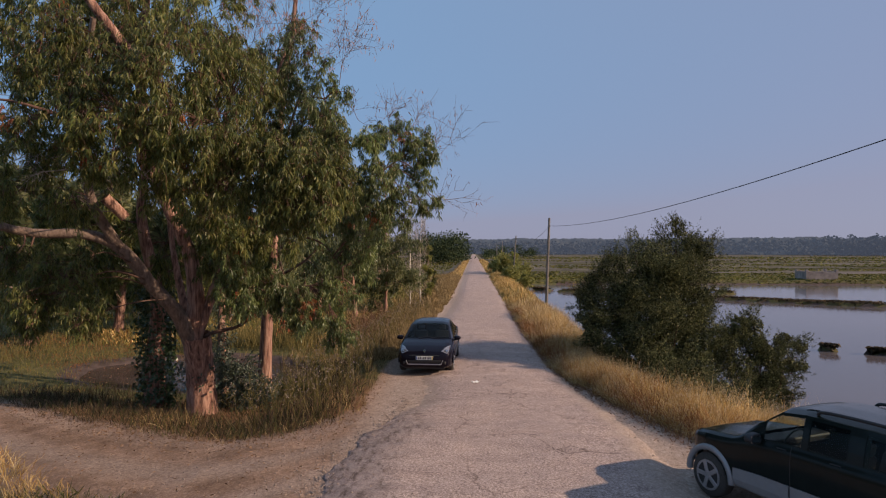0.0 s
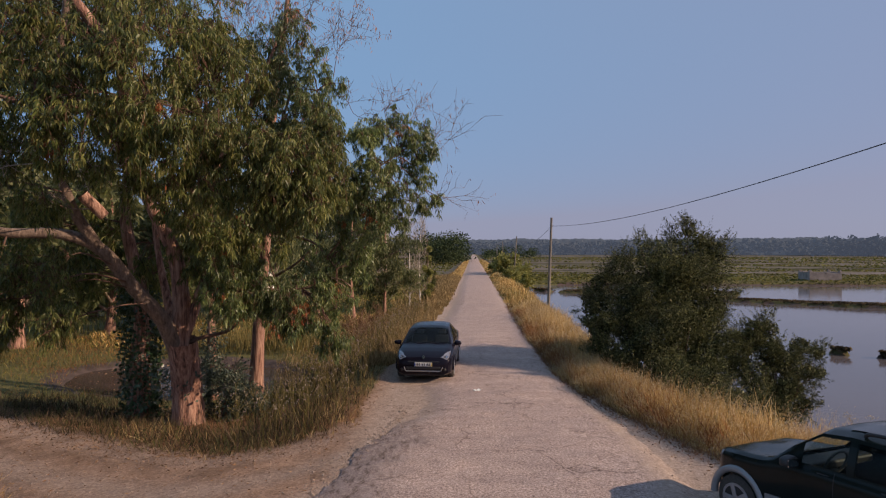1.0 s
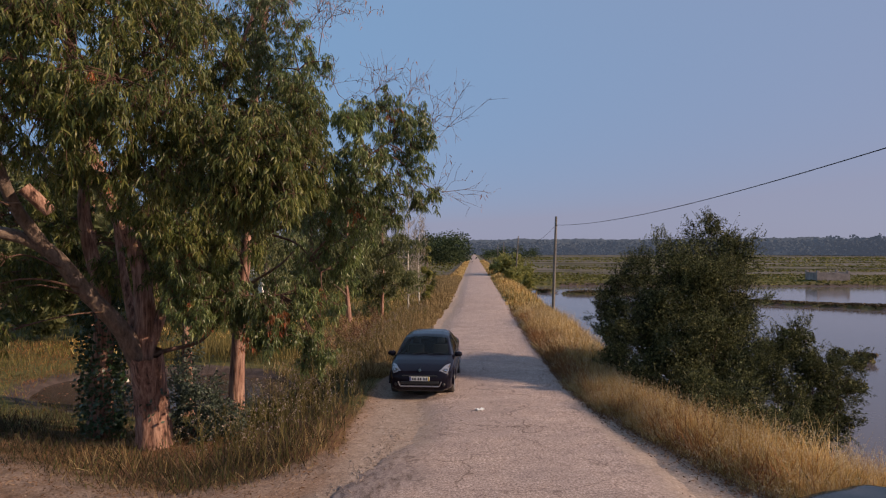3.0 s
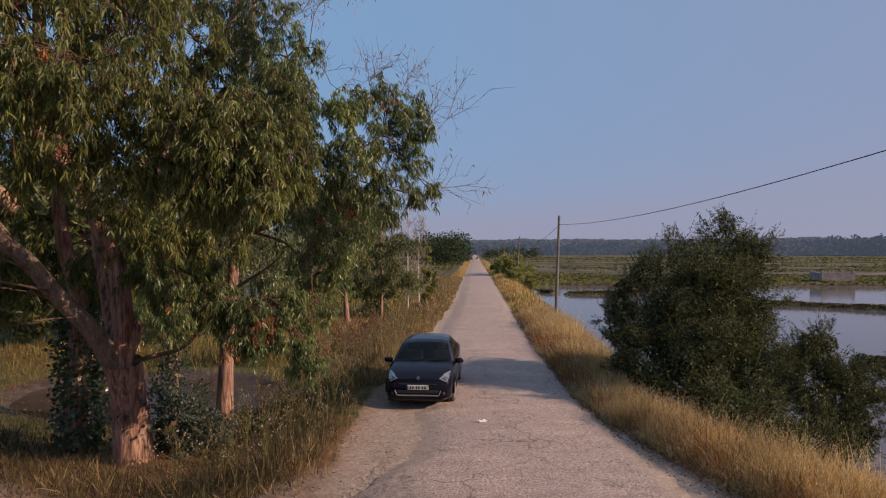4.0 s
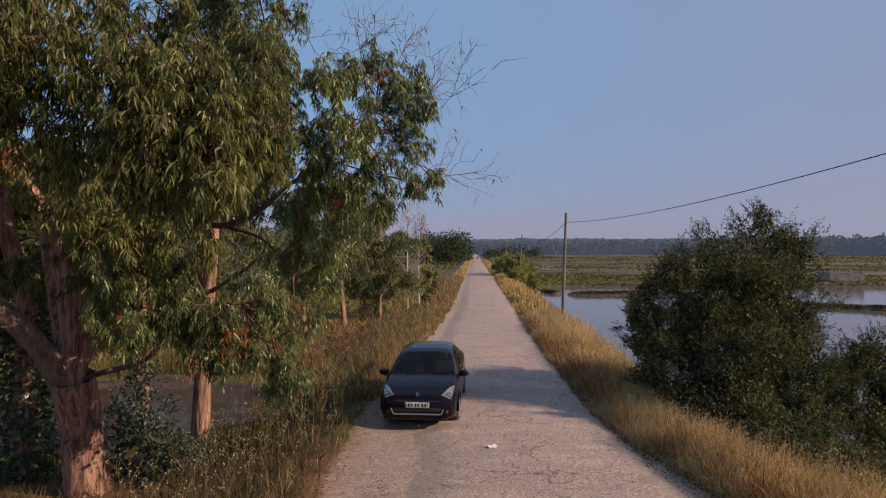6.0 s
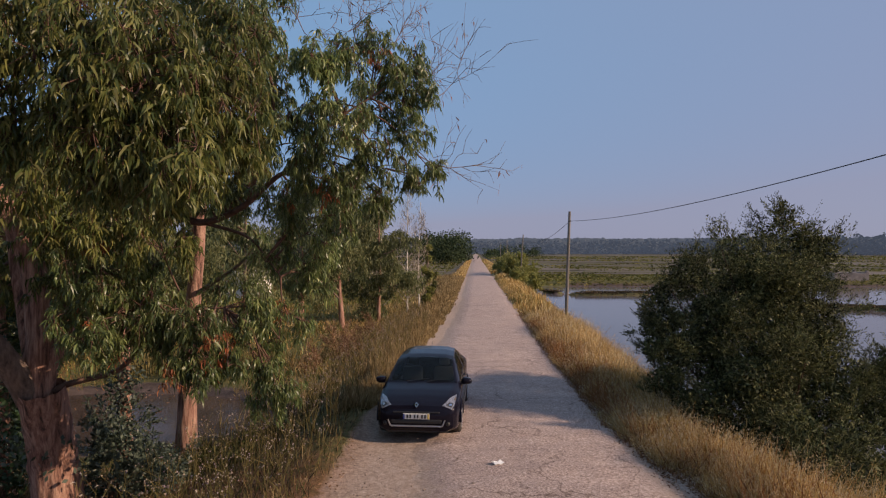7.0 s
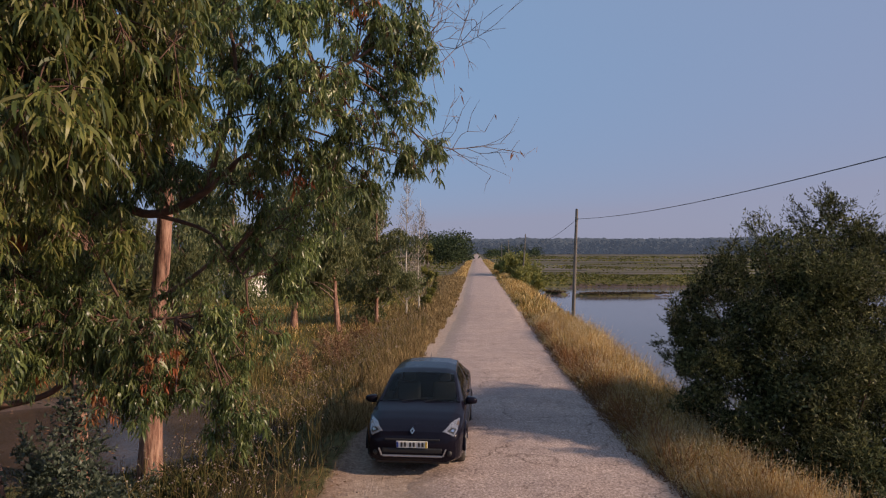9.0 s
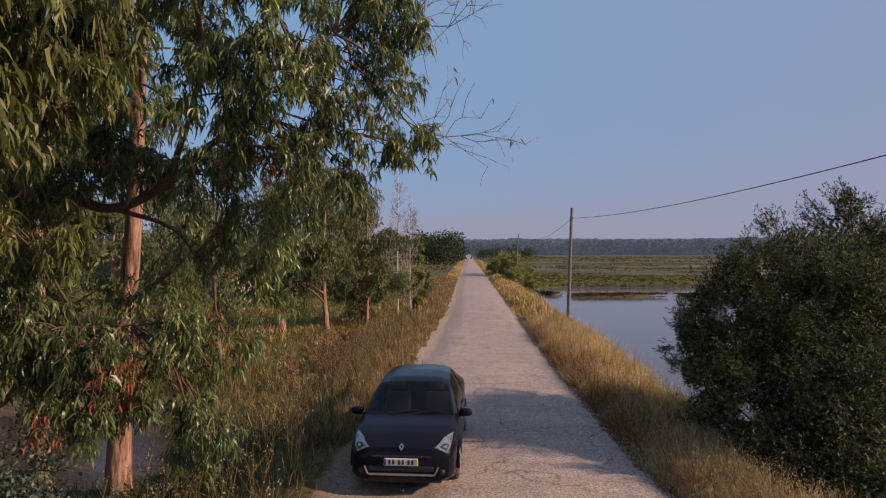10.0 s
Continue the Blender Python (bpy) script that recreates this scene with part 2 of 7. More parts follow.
M_DEADLEAF = leafy("withered_leaves", [(0.28, 0.11, 0.06), (0.4, 0.2, 0.12), (0.5, 0.28, 0.2)], 0.7)
M_IVY = leafy("ivy_leaves", [(0.02, 0.045, 0.018), (0.045, 0.08, 0.035), (0.09, 0.13, 0.07)], 0.3, 0.15)
M_SPROUT = leafy("blue_grey_sprouts", [(0.035, 0.052, 0.034), (0.075, 0.1, 0.07), (0.14, 0.168, 0.122)], 0.5, 0.25)
M_BUSH = leafy("willow_leaves", [(0.016, 0.0195, 0.0085), (0.03, 0.036, 0.0155), (0.064, 0.07, 0.027), (0.128, 0.136, 0.05), (0.225, 0.225, 0.108)], 0.55, 0.2, 0.8, 0.12)
M_GOLD = leafy("dry_golden_grass", [(0.21, 0.105, 0.036), (0.45, 0.265, 0.083), (0.68, 0.46, 0.168), (0.85, 0.68, 0.37)], 0.75, 0.3, 0.6, 0.2)
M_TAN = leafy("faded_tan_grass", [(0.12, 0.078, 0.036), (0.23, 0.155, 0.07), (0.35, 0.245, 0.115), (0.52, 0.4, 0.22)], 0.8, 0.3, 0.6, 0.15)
M_LITTER = leafy("fallen_leaves", [(0.1, 0.05, 0.027), (0.18, 0.095, 0.05), (0.27, 0.16, 0.095), (0.36, 0.25, 0.17)], 0.85, 0.15, 0.6, 0.15)
M_RUST = leafy("rusty_sorrel", [(0.16, 0.066, 0.03), (0.28, 0.125, 0.052), (0.4, 0.21, 0.088)], 0.8, 0.3, 0.6, 0.2)
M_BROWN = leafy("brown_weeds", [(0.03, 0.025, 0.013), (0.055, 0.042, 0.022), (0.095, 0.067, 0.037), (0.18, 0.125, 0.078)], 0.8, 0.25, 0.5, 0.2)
M_GREEN = leafy("green_grass", [(0.035, 0.045, 0.012), (0.06, 0.074, 0.02), (0.1, 0.105, 0.03), (0.16, 0.145, 0.052)], 0.6, 0.35, 0.4, 0.3)
M_REED = leafy("reeds", [(0.1, 0.085, 0.03), (0.18, 0.15, 0.055), (0.27, 0.21, 0.085)], 0.7, 0.3, 0.5, 0.2)
M_SHRUB = leafy("fresh_shrub_leaves", [(0.15, 0.165, 0.045), (0.25, 0.255, 0.07), (0.36, 0.33, 0.11)], 0.5)
M_MARSH = leafy("marsh_plants", [(0.05, 0.054, 0.016), (0.105, 0.112, 0.028), (0.18, 0.18, 0.046), (0.22, 0.18, 0.058)], 0.8, 0.25, 0.06, 0.2)
M_HEAD = leafy("grass_seed_heads", [(0.42, 0.3, 0.16), (0.6, 0.48, 0.3), (0.74, 0.66, 0.48)], 0.8, 0.3, 0.6, 0.1)
M_MEADOW = leafy("lit_meadow_grass", [(0.1, 0.105, 0.03), (0.16, 0.16, 0.042), (0.25, 0.22, 0.066), (0.35, 0.23, 0.085)], 0.7, 0.35, 0.3, 0.2)
M_FLOWER = leafy("pale_seed_heads", [(0.26, 0.2, 0.14), (0.45, 0.38, 0.3), (0.26, 0.18, 0.24)], 0.8, 0.3, 0.5, 0.2)


# ---- mesh helpers ----
def mesh_from(name, verts, faces, mat, smooth=False):
    """A mesh from a vertex array and lists of faces (arrays of equal-sided polygons)."""
    me = bpy.data.meshes.new(name)
    verts = np.asarray(verts, dtype=np.float32)
    me.vertices.add(len(verts))
    me.vertices.foreach_set("co", verts.ravel())
    idx = np.concatenate([np.asarray(f, dtype=np.int32).ravel() for f in faces])
    sizes = np.concatenate([np.full(len(f), np.asarray(f).shape[1], dtype=np.int32) for f in faces])
    me.loops.add(len(idx))
    me.loops.foreach_set("vertex_index", idx)
    me.polygons.add(len(sizes))
    me.polygons.foreach_set("loop_start", np.concatenate([[0], np.cumsum(sizes)[:-1]]).astype(np.int32))
    if smooth:
        me.polygons.foreach_set("use_smooth", np.ones(len(sizes), dtype=bool))
    me.update(calc_edges=True)
    me.materials.append(mat)
    return me


def from_bm(name, bm, mat, smooth=False):
    me = bpy.data.meshes.new(name)
    bmesh.ops.recalc_face_normals(bm, faces=bm.faces)
    bm.to_mesh(me)
    bm.free()
    if smooth:
        me.polygons.foreach_set("use_smooth", np.ones(len(me.polygons), dtype=bool))
    me.materials.append(mat)
    return me


def thing(name, at, label, category, group="", kind="", turn=0.0):
    e = new(name)
    e.empty_display_size = 0.2
    e.matrix_world = pose(*at, 0, 0, turn)
    return tagged(e, label, category, group, kind)


def child(name, me, parent, label="", kind="", at=None):
    """One mesh as a part under a thing or under a part; its vertices lie in the parent's own space."""
    o = new(name, me)
    o.parent = parent
    if at is not None:
        o.matrix_basis = at
    return tagged(o, label, kind=kind)


def part(name, bm, mat, parent, label="", smooth=False, at=None):
    return child(name, from_bm(name, bm, mat, smooth), parent, label, at=at)


def box(bm, x0, x1, y0, y1, z0, z1, bevel=0.0):
    r = bmesh.ops.create_cube(bm, size=1.0, matrix=Matrix.LocRotScale(((x0 + x1) / 2, (y0 + y1) / 2, (z0 + z1) / 2), None, (x1 - x0, y1 - y0, z1 - z0)))
    if bevel:
        es = list({e for v in r["verts"] for e in v.link_edges})
        bmesh.ops.bevel(bm, geom=es, offset=bevel, segments=2, profile=0.5, affect="EDGES")
    return bm


def boxed(*a, **k):
    return box(bmesh.new(), *a, **k)


def smooth_path(pts, n):
    """n points on a smooth curve through pts."""
    p = np.asarray(pts, float)
    q = np.vstack([2 * p[0] - p[1], p, 2 * p[-1] - p[-2]])
    out = []
    for s in np.linspace(0, len(p) - 1 - 1e-6, n):
        i, u = int(s), s - int(s)
        a, b, c, d = q[i:i + 4]
        out.append(0.5 * (2 * b + (c - a) * u + (2 * a - 5 * b + 4 * c - d) * u * u + (3 * b - a - 3 * c + d) * u ** 3))
    return np.array(out)


class Tubes:
    """Collects tapered tubes into one vertex and face list."""

    def __init__(self):
        self.v, self.f, self.n = [], [], 0

    def add(self, path, r0, r1, sides=6, rough=0.0, flare=0.0):
        p = np.asarray(path, float)
        k = len(p)
        t = np.gradient(p, axis=0)
        t /= np.linalg.norm(t, axis=1)[:, None] + 1e-9
        ref = np.array([0.0, 0.0, 1.0]) if abs(t[:, 2]).mean() < 0.8 else np.array([1.0, 0.0, 0.0])
        a = np.cross(t, ref)
        a /= np.linalg.norm(a, axis=1)[:, None] + 1e-9
        b = np.cross(t, a)
        s = np.linspace(0, 1, k)
        r = r0 + (r1 - r0) * s + flare * np.exp(-s * 12)
        ang = np.linspace(0, 2 * np.pi, sides, endpoint=False)
        wob = 1 + rough * (np.random.randn(k, sides) + 1.3 * np.random.randn(1, sides)) if rough else np.ones((k, sides))
        ring = p[:, None] + (np.cos(ang)[None, :, None] * a[:, None] + np.sin(ang)[None, :, None] * b[:, None]) * (r[:, None] * wob)[..., None]
        self.v.append(ring.reshape(-1, 3))
        i, j = np.meshgrid(np.arange(k - 1), np.arange(sides), indexing="ij")
        q = np.stack([i * sides + j, i * sides + (j + 1) % sides, (i + 1) * sides + (j + 1) % sides, (i + 1) * sides + j], -1)
        self.f.append(q.reshape(-1, 4) + self.n)
        self.n += k * sides

    def mesh(self, name, mat):
        return mesh_from(name, np.vstack(self.v), [np.vstack(self.f)], mat, True)


def blades(name, base, way, length, width, bend, mat, rng, broad=0.55, sickle=0.0):
    """Leaves or grass blades: a narrow strip each, broadest part-way up, bending towards bend (n, 3)."""
    n = len(base)
    way = way / (np.linalg.norm(way, axis=1)[:, None] + 1e-9)
    side = np.cross(way, rng.normal(size=(n, 3)))
    side /= np.linalg.norm(side, axis=1)[:, None] + 1e-9
    length, width = np.broadcast_to(length, (n,))[:, None], np.broadcast_to(width, (n,))[:, None]

    bend = bend + side * sickle * rng.normal(size=(n, 1))

    def on(s):
        return base + way * length * s + bend * length * s * s

    m1, m2 = on(0.33), on(0.7)
    v = np.stack([base, m1 - side * width * 0.5, m1 + side * width * 0.5, m2 - side * width * broad * 0.5, m2 + side * width * broad * 0.5, on(1.0)], 1).reshape(-1, 3)
    i = np.arange(n)[:, None] * 6
    return mesh_from(name, v, [i + np.array([0, 1, 2]), i + np.array([1, 3, 4, 2]), i + np.array([3, 5, 4])], mat)


def flakes(name, at, size, mat, rng, flat=0.0, long=1.6):
    """Small leaves as folded four-sided flakes turned every way."""
    n = len(at)
    d = rng.normal(size=(n, 3))
    d[:, 2] *= 1 - flat
    d /= np.linalg.norm(d, axis=1)[:, None] + 1e-9
    s = np.cross(d, rng.normal(size=(n, 3)))
    s /= np.linalg.norm(s, axis=1)[:, None] + 1e-9
    size = np.broadcast_to(size, (n,))[:, None]
    v = np.stack([at - d * size * long / 2, at + s * size * 0.42, at + d * size * long / 2, at - s * size * 0.42], 1).reshape(-1, 3)
    i = np.arange(n)[:, None] * 4
    return mesh_from(name, v, [i + np.array([0, 1, 2, 3])], mat)


def slips(name, at, way, length, width, mat, rng):
    """Narrow pointed leaves along a given way, one four-sided face each."""
    way = way / (np.linalg.norm(way, axis=1)[:, None] + 1e-9)
    s = np.cross(way, rng.normal(size=way.shape))
    s *= (np.asarray(width) / (np.linalg.norm(s, axis=1) + 1e-9))[:, None] * 0.5
    length = np.asarray(length)[:, None]
    v = np.stack([at, at + way * length * 0.45 + s, at + way * length, at + way * length * 0.45 - s], 1).reshape(-1, 3)
    i = np.arange(len(at))[:, None] * 4
    return mesh_from(name, v, [i + np.array([0, 1, 2, 3])], mat)


def in_ball(rng, n, shell=0.0):
    d = rng.normal(size=(n, 3))
    d /= np.linalg.norm(d, axis=1)[:, None]
    return d * (shell + (1 - shell) * rng.random((n, 1)) ** (1 / 3))


def wave(x, y, seed, size):
    """Smooth uneven values between about -1 and 1."""
    r = np.random.default_rng(seed)
    out = 0.0
    for k in range(6):
        a, f = r.random() * 6.28, (0.6 + 0.5 * k) / size
        out = out + np.sin((x * np.cos(a) + y * np.sin(a)) * f * 6.28 + r.random() * 6.28) / (1 + 0.5 * k)
    return out / 2.4


# ---- the lie of the land ----
WATER_Z, POND_Z = -1.4, -1.12


def right_edge(y):
    return np.interp(y, [-40, 4, 8, 10, 12.3, 14.8, 17, 19, 26, 100, 400], [7.5, 7.0, 6.3, 5.5, 4.3, 3.5, 2.9, 2.6, 2.4, 2.45, 2.5])


def left_edge(y):
    return np.interp(y, [-40, 13.2, 15, 17, 19, 24, 29, 36, 46, 400], [-2.4, -2.4, -2.5, -2.55, -2.6, -2.3, -2.15, -1.95, -1.7, -1.8])


def track_top(x):
    return np.interp(-x, [0, 2.4, 3.2, 3.9, 4.9, 6.9, 9.0, 12.2, 20, 60], [13.6, 13.3, 12.5, 12.0, 11.8, 12.6, 13.7, 15.4, 19, 34])


def track_bottom(x):
    return np.interp(-x, [0, 2.6, 3.4, 5.1, 6.6, 8.2, 10.0, 20, 60], [-60, -60, 6.5, 9.3, 9.95, 11.1, 12.6, 15.5, 28])


def off_track(x, y):
    """How far a place lies outside the side track, 0 on it."""
    return np.maximum(np.maximum(y - track_top(x), track_bottom(x) - y), 0)


def island(x, y, x0, y0, x1, y1, r):
    """1 along a dyke between two ends, falling to 0 at its edge."""
    dx, dy = x1 - x0, y1 - y0
    s = np.clip(((x - x0) * dx + (y - y0) * dy) / (dx * dx + dy * dy), 0, 1)
    d = np.hypot(x - x0 - s * dx, y - y0 - s * dy) * (1 + 0.25 * wave(x, y, 5, 6.0))
    return np.clip(1 - d / r, 0, 1)


DYKES = [(25, 66.5, 37, 57.5, 1.5), (38.6, 56.5, 70, 49, 1.6), (11.5, 77.5, 21, 78.5, 1.4), (22.5, 78, 30, 74, 1.0), (17.6, 32.2, 18.0, 31.9, 0.42),
         (19.2, 31.1, 20.4, 30.6, 0.34), (21.6, 30.2, 23.9, 29.2, 0.34), (8.0, 82, 9.5, 80, 1.2), (60, 72, 110, 62, 2.0)]


def land(x, y):
    x, y = np.asarray(x, float), np.asarray(y, float)
    re, le = right_edge(y), left_edge(y)
    rough = 0.03 * wave(x, y, 1, 3.0) + 0.09 * wave(x, y, 2, 11.0)
    # right bank, down to the marsh
    u = x - re
    right = np.interp(u, [0, 0.5, 1.6, 3.0, 4.4, 6, 9], [-0.03, 0.04, -0.1, -0.75, -1.5, -1.75, -1.9])
    bank = 93.5 + 0.04 * x + 1.2 * wave(x, y, 7, 30.0)
    far = np.clip((y - bank) / 3.0, 0, 1)
    marsh = -1.9 + far * (1.2 + 0.18 * wave(x, y, 8, 40.0))
    strip = np.exp(-((y - 235 - 0.08 * x) / 16.0) ** 2) + 0.7 * np.exp(-((y - 330) / 18.0) ** 2) + 0.6 * np.exp(-((y - 150 - 0.1 * x - 6 * wave(x, y, 12, 60.0)) / 3.5) ** 2)
    marsh = marsh - 1.1 * strip * (wave(x, y, 9, 90.0) > -0.35) * far
    for d in DYKES:
        marsh = np.maximum(marsh, -1.9 + 0.78 * np.minimum(island(x, y, *d) * 2.2, 1))
    right = np.where(u > 9, marsh, np.where(u > 4.4, np.maximum(right, marsh), right))
    # left bank, down to the damp meadow
    v = le - x
    meadow = -1.0 + 0.12 * wave(x, y, 3, 14.0)
    left = np.interp(v, [0, 0.4, 1.4, 3.2, 5.0], [-0.03, 0.0, -0.3, -0.85, -1.0]) + np.where(v > 5, meadow + 1.0, 0)
    pond = np.clip(1 - np.hypot((x + 10.4) / 5.4, (y - 23.4 + 0.1 * (x + 10)) / 3.2) + 0.1 * wave(x, y, 4, 5.0), 0, 1)
    left = left - 0.5 * np.minimum(pond * 3, 1)
    out = off_track(x, y)
    k = np.clip(out / 3.0, 0, 1)
    level = -0.02 - 0.05 * np.clip(v, 0, 8)
    left = np.where(y < 17, level * (1 - k) + np.maximum(left, -0.85) * k, left)
    z = np.where(u > 0, right, np.where(v > 0, left, -0.03))
    on_road = (u <= 0) & (v <= 0)
    z = z - 0.09 * np.clip((x - 2.7) / 0.8, 0, 1) * np.clip((13 - y) / 2.0, 0, 1) * (u <= 0)
    z = z + rough * np.where(on_road, 0.12, np.where(np.abs(x) > 60, 1.5, 1.0))
    hills = np.clip((np.hypot(x, y) - 700) / 900, 0, 1)
    return z + hills * hills * 24 * (0.75 + 0.3 * wave(x, y, 10, 900.0))


def ground_grid():
    def grow(start, step, factor, end):
        out = [start]
        while out[-1] < end:
            out.append(out[-1] + step)
            step *= factor
        return out
    right = grow(12.2, 0.3, 1.035, 2600)
    left = grow(14.2, 0.35, 1.06, 2600)
    xs = np.array([-a for a in reversed(left)] + list(np.arange(-14.0, 12.01, 0.3)) + right)
    ys = np.array(list(np.arange(-60, 4, 4.0)) + list(np.arange(4, 30, 0.3)) + grow(30.0, 0.35, 1.03, 2600))
    return xs, ys


def build_ground():
    xs, ys = ground_grid()
    x, y = np.meshgrid(xs, ys)
    z = land(x, y)
    nx, ny = len(xs), len(ys)
    i, j = np.meshgrid(np.arange(ny - 1), np.arange(nx - 1), indexing="ij")
    f = np.stack([i * nx + j, i * nx + j + 1, (i + 1) * nx + j + 1, (i + 1) * nx + j], -1).reshape(-1, 4)
    me = mesh_from("ground", np.stack([x, y, z], -1).reshape(-1, 3), [f], M_EARTH, True)
    on_road = np.minimum(right_edge(y) - x, x - left_edge(y))
    dirt = np.clip(on_road / 0.4 + 0.75, 0, 1)
    dirt = np.maximum(dirt, np.where(x < -2, np.clip(1.0 - off_track(x, y) / 1.6, 0, 1), 0))
    pond = np.clip(1 - np.hypot((x + 10.4) / 6.2, (y - 23.4 + 0.1 * (x + 10)) / 4.0), 0, 1)
    mud = np.clip(pond * 5, 0, 1)
    mud = np.maximum(mud, ((x > 5) & (z < -1.2) & (y < 100)) * 1.0)
    litter = np.clip(1.6 - np.hypot((x + 8.0) / 5.5, (y - 14.6) / 3.4), 0, 1)
    flats = np.clip((y - 95) / 40, 0, 1) * (np.abs(x) > 4)
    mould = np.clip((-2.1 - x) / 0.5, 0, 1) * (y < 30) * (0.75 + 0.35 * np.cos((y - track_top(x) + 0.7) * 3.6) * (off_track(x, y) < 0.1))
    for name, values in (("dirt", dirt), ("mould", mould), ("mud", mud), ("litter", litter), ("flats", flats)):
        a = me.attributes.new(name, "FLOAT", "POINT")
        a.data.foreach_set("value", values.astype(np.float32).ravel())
    tagged(new("ground", me), "brown and green marsh earth with bare dirt track", "ground", kind="structure")


build_ground()


def asphalt_left(y):
    return np.interp(y, [-40, 6, 8.9, 10.4, 11.8, 13.2, 14.5, 16, 20, 24, 30, 36, 46, 400], [-2.0, -2.1, -2.25, -2.3, -2.1, -1.75, -1.5, -1.65, -2.1, -2.2, -2.1, -1.95, -1.7, -1.8])


def asphalt_right(y):
    return np.interp(y, [-40, 8, 12, 14, 16, 20, 30, 400], [3.5, 3.5, 3.5, 3.2, 2.9, 2.5, 2.35, 2.35])


def build_road():
    """The worn asphalt, a slab with broken edges that lies a little proud of the dirt."""
    ys = np.concatenate([np.arange(-40, 5, 1.0), np.arange(5, 18, 0.04), np.arange(18, 30, 0.12), np.arange(30, 80, 0.4), np.arange(80, 700, 4.0)])
    rng = np.random.default_rng(11)
    drift = lambda k: np.convolve(rng.normal(size=len(ys) + k), np.ones(k) / k ** 0.5, "same")[:len(ys)]
    jag = lambda s, a: a * (wave(ys * 0, ys, s, 2.3) * 0.45 + 0.2 * drift(9) + 0.35 * drift(25))
    l = asphalt_left(ys) + jag(21, 0.13)
    r = asphalt_right(ys) + jag(31, 0.05)
    k = 25
    s = np.linspace(0, 1, k)
    x = l[:, None] + (r - l)[:, None] * s
    y = np.repeat(ys[:, None], k, 1)
    z = 0.03 + 0.05 * (1 - (2 * s - 1) ** 2)[None] + 0.012 * wave(x, y, 41, 1.7) + 0.01 * wave(x, y, 42, 0.6)
    edge = np.minimum(s, 1 - s)[None] * (r - l)[:, None]
    apron = np.clip((15.0 - ys) / 1.5, 0, 1) * np.clip((ys - 4) / 3, 0, 1)
    low = np.where(s[None] < 0.5, 0.11 * (1 - 0.55 * apron[:, None]), 0.09 + 0.09 * np.clip((14 - ys) / 2.0, 0, 1)[:, None])
    fall = np.where(s[None] < 0.5, 0.3 + 0.7 * (1 - apron[:, None]), 0.5)
    z = np.where(edge < fall, z - low * (1 - edge / fall), z)
    z = z + (apron[:, None] * 0.012 * np.exp(-((s[None] - 0.0) * 3.4 / 0.9) ** 2))
    top = np.stack([x, y, z], -1)
    low_l = np.stack([l - 0.09 - 0.05 * np.abs(drift(5)), ys, np.full_like(ys, -0.12)], -1)[:, None]
    low_r = np.stack([r + 0.05, ys, np.full_like(ys, -0.12)], -1)[:, None]
    v = np.concatenate([low_l, top[:, :1], top, top[:, -1:], low_r], 1)
    ny, nx = v.shape[:2]
    i, j = np.meshgrid(np.arange(ny - 1), np.array([q for q in range(nx - 1) if q not in (1, nx - 3)]), indexing="ij")
    f = np.stack([i * nx + j, i * nx + j + 1, (i + 1) * nx + j + 1, (i + 1) * nx + j], -1).reshape(-1, 4)
    me = mesh_from("road", v.reshape(-1, 3), [f], M_ASPHALT, True)
    inner = v[..., 0] - l[:, None] - 0.25 * wave(v[..., 0], v[..., 1], 43, 1.5)
    dark = np.clip((1.15 - inner) / 0.4, 0, 1) * np.clip((14.2 - v[..., 1]) / 2.0, 0, 1)
    a = me.attributes.new("patch", "FLOAT", "POINT")
    a.data.foreach_set("value", dark.astype(np.float32).ravel())
    reach = np.interp(v[..., 1], [10, 16, 22], [1.3, 0.8, 0.35])
    dust = np.clip(1 - (r[:, None] - v[..., 0]) / reach, 0, 1) + np.clip(1 - (v[..., 0] - l[:, None]) / 1.1, 0, 1) * np.clip((v[..., 1] - 12.5) / 2.5, 0, 1)
    a = me.attributes.new("dust", "FLOAT", "POINT")
    a.data.foreach_set("value", dust.astype(np.float32).ravel())
    tagged(new("road", me), "pale worn asphalt road with broken edges and cracks", "road", kind="structure")


build_road()


def sheet(name, x0, x1, y0, y1, z, mat, label):
    bm = bmesh.new()
    vs = [bm.verts.new(p) for p in ((x0, y0, z), (x1, y0, z), (x1, y1, z), (x0, y1, z))]
    bm.faces.new(vs)
    tagged(new(name, from_bm(name, bm, mat)), label, "water", kind="structure")


sheet("water", 5.0, 900, -60, 560, WATER_Z, M_WATER, "still grey water of a salt marsh")
sheet("water_pond", -23.5, -5.0, 17.5, 30, POND_Z, M_POND, "shallow brown pond with muddy rim")


# ---- trees ----
def nearest_on(paths, p, below=True):
    best, d0 = None, 1e9
    for q in paths:
        d = np.linalg.norm(q - p, axis=1) + (np.maximum(q[:, 2] - p[2], 0) * 0.6 if below else 0)
        i = int(d.argmin())
        if d[i] < d0:
            best, d0 = q[i], d[i]
    return best


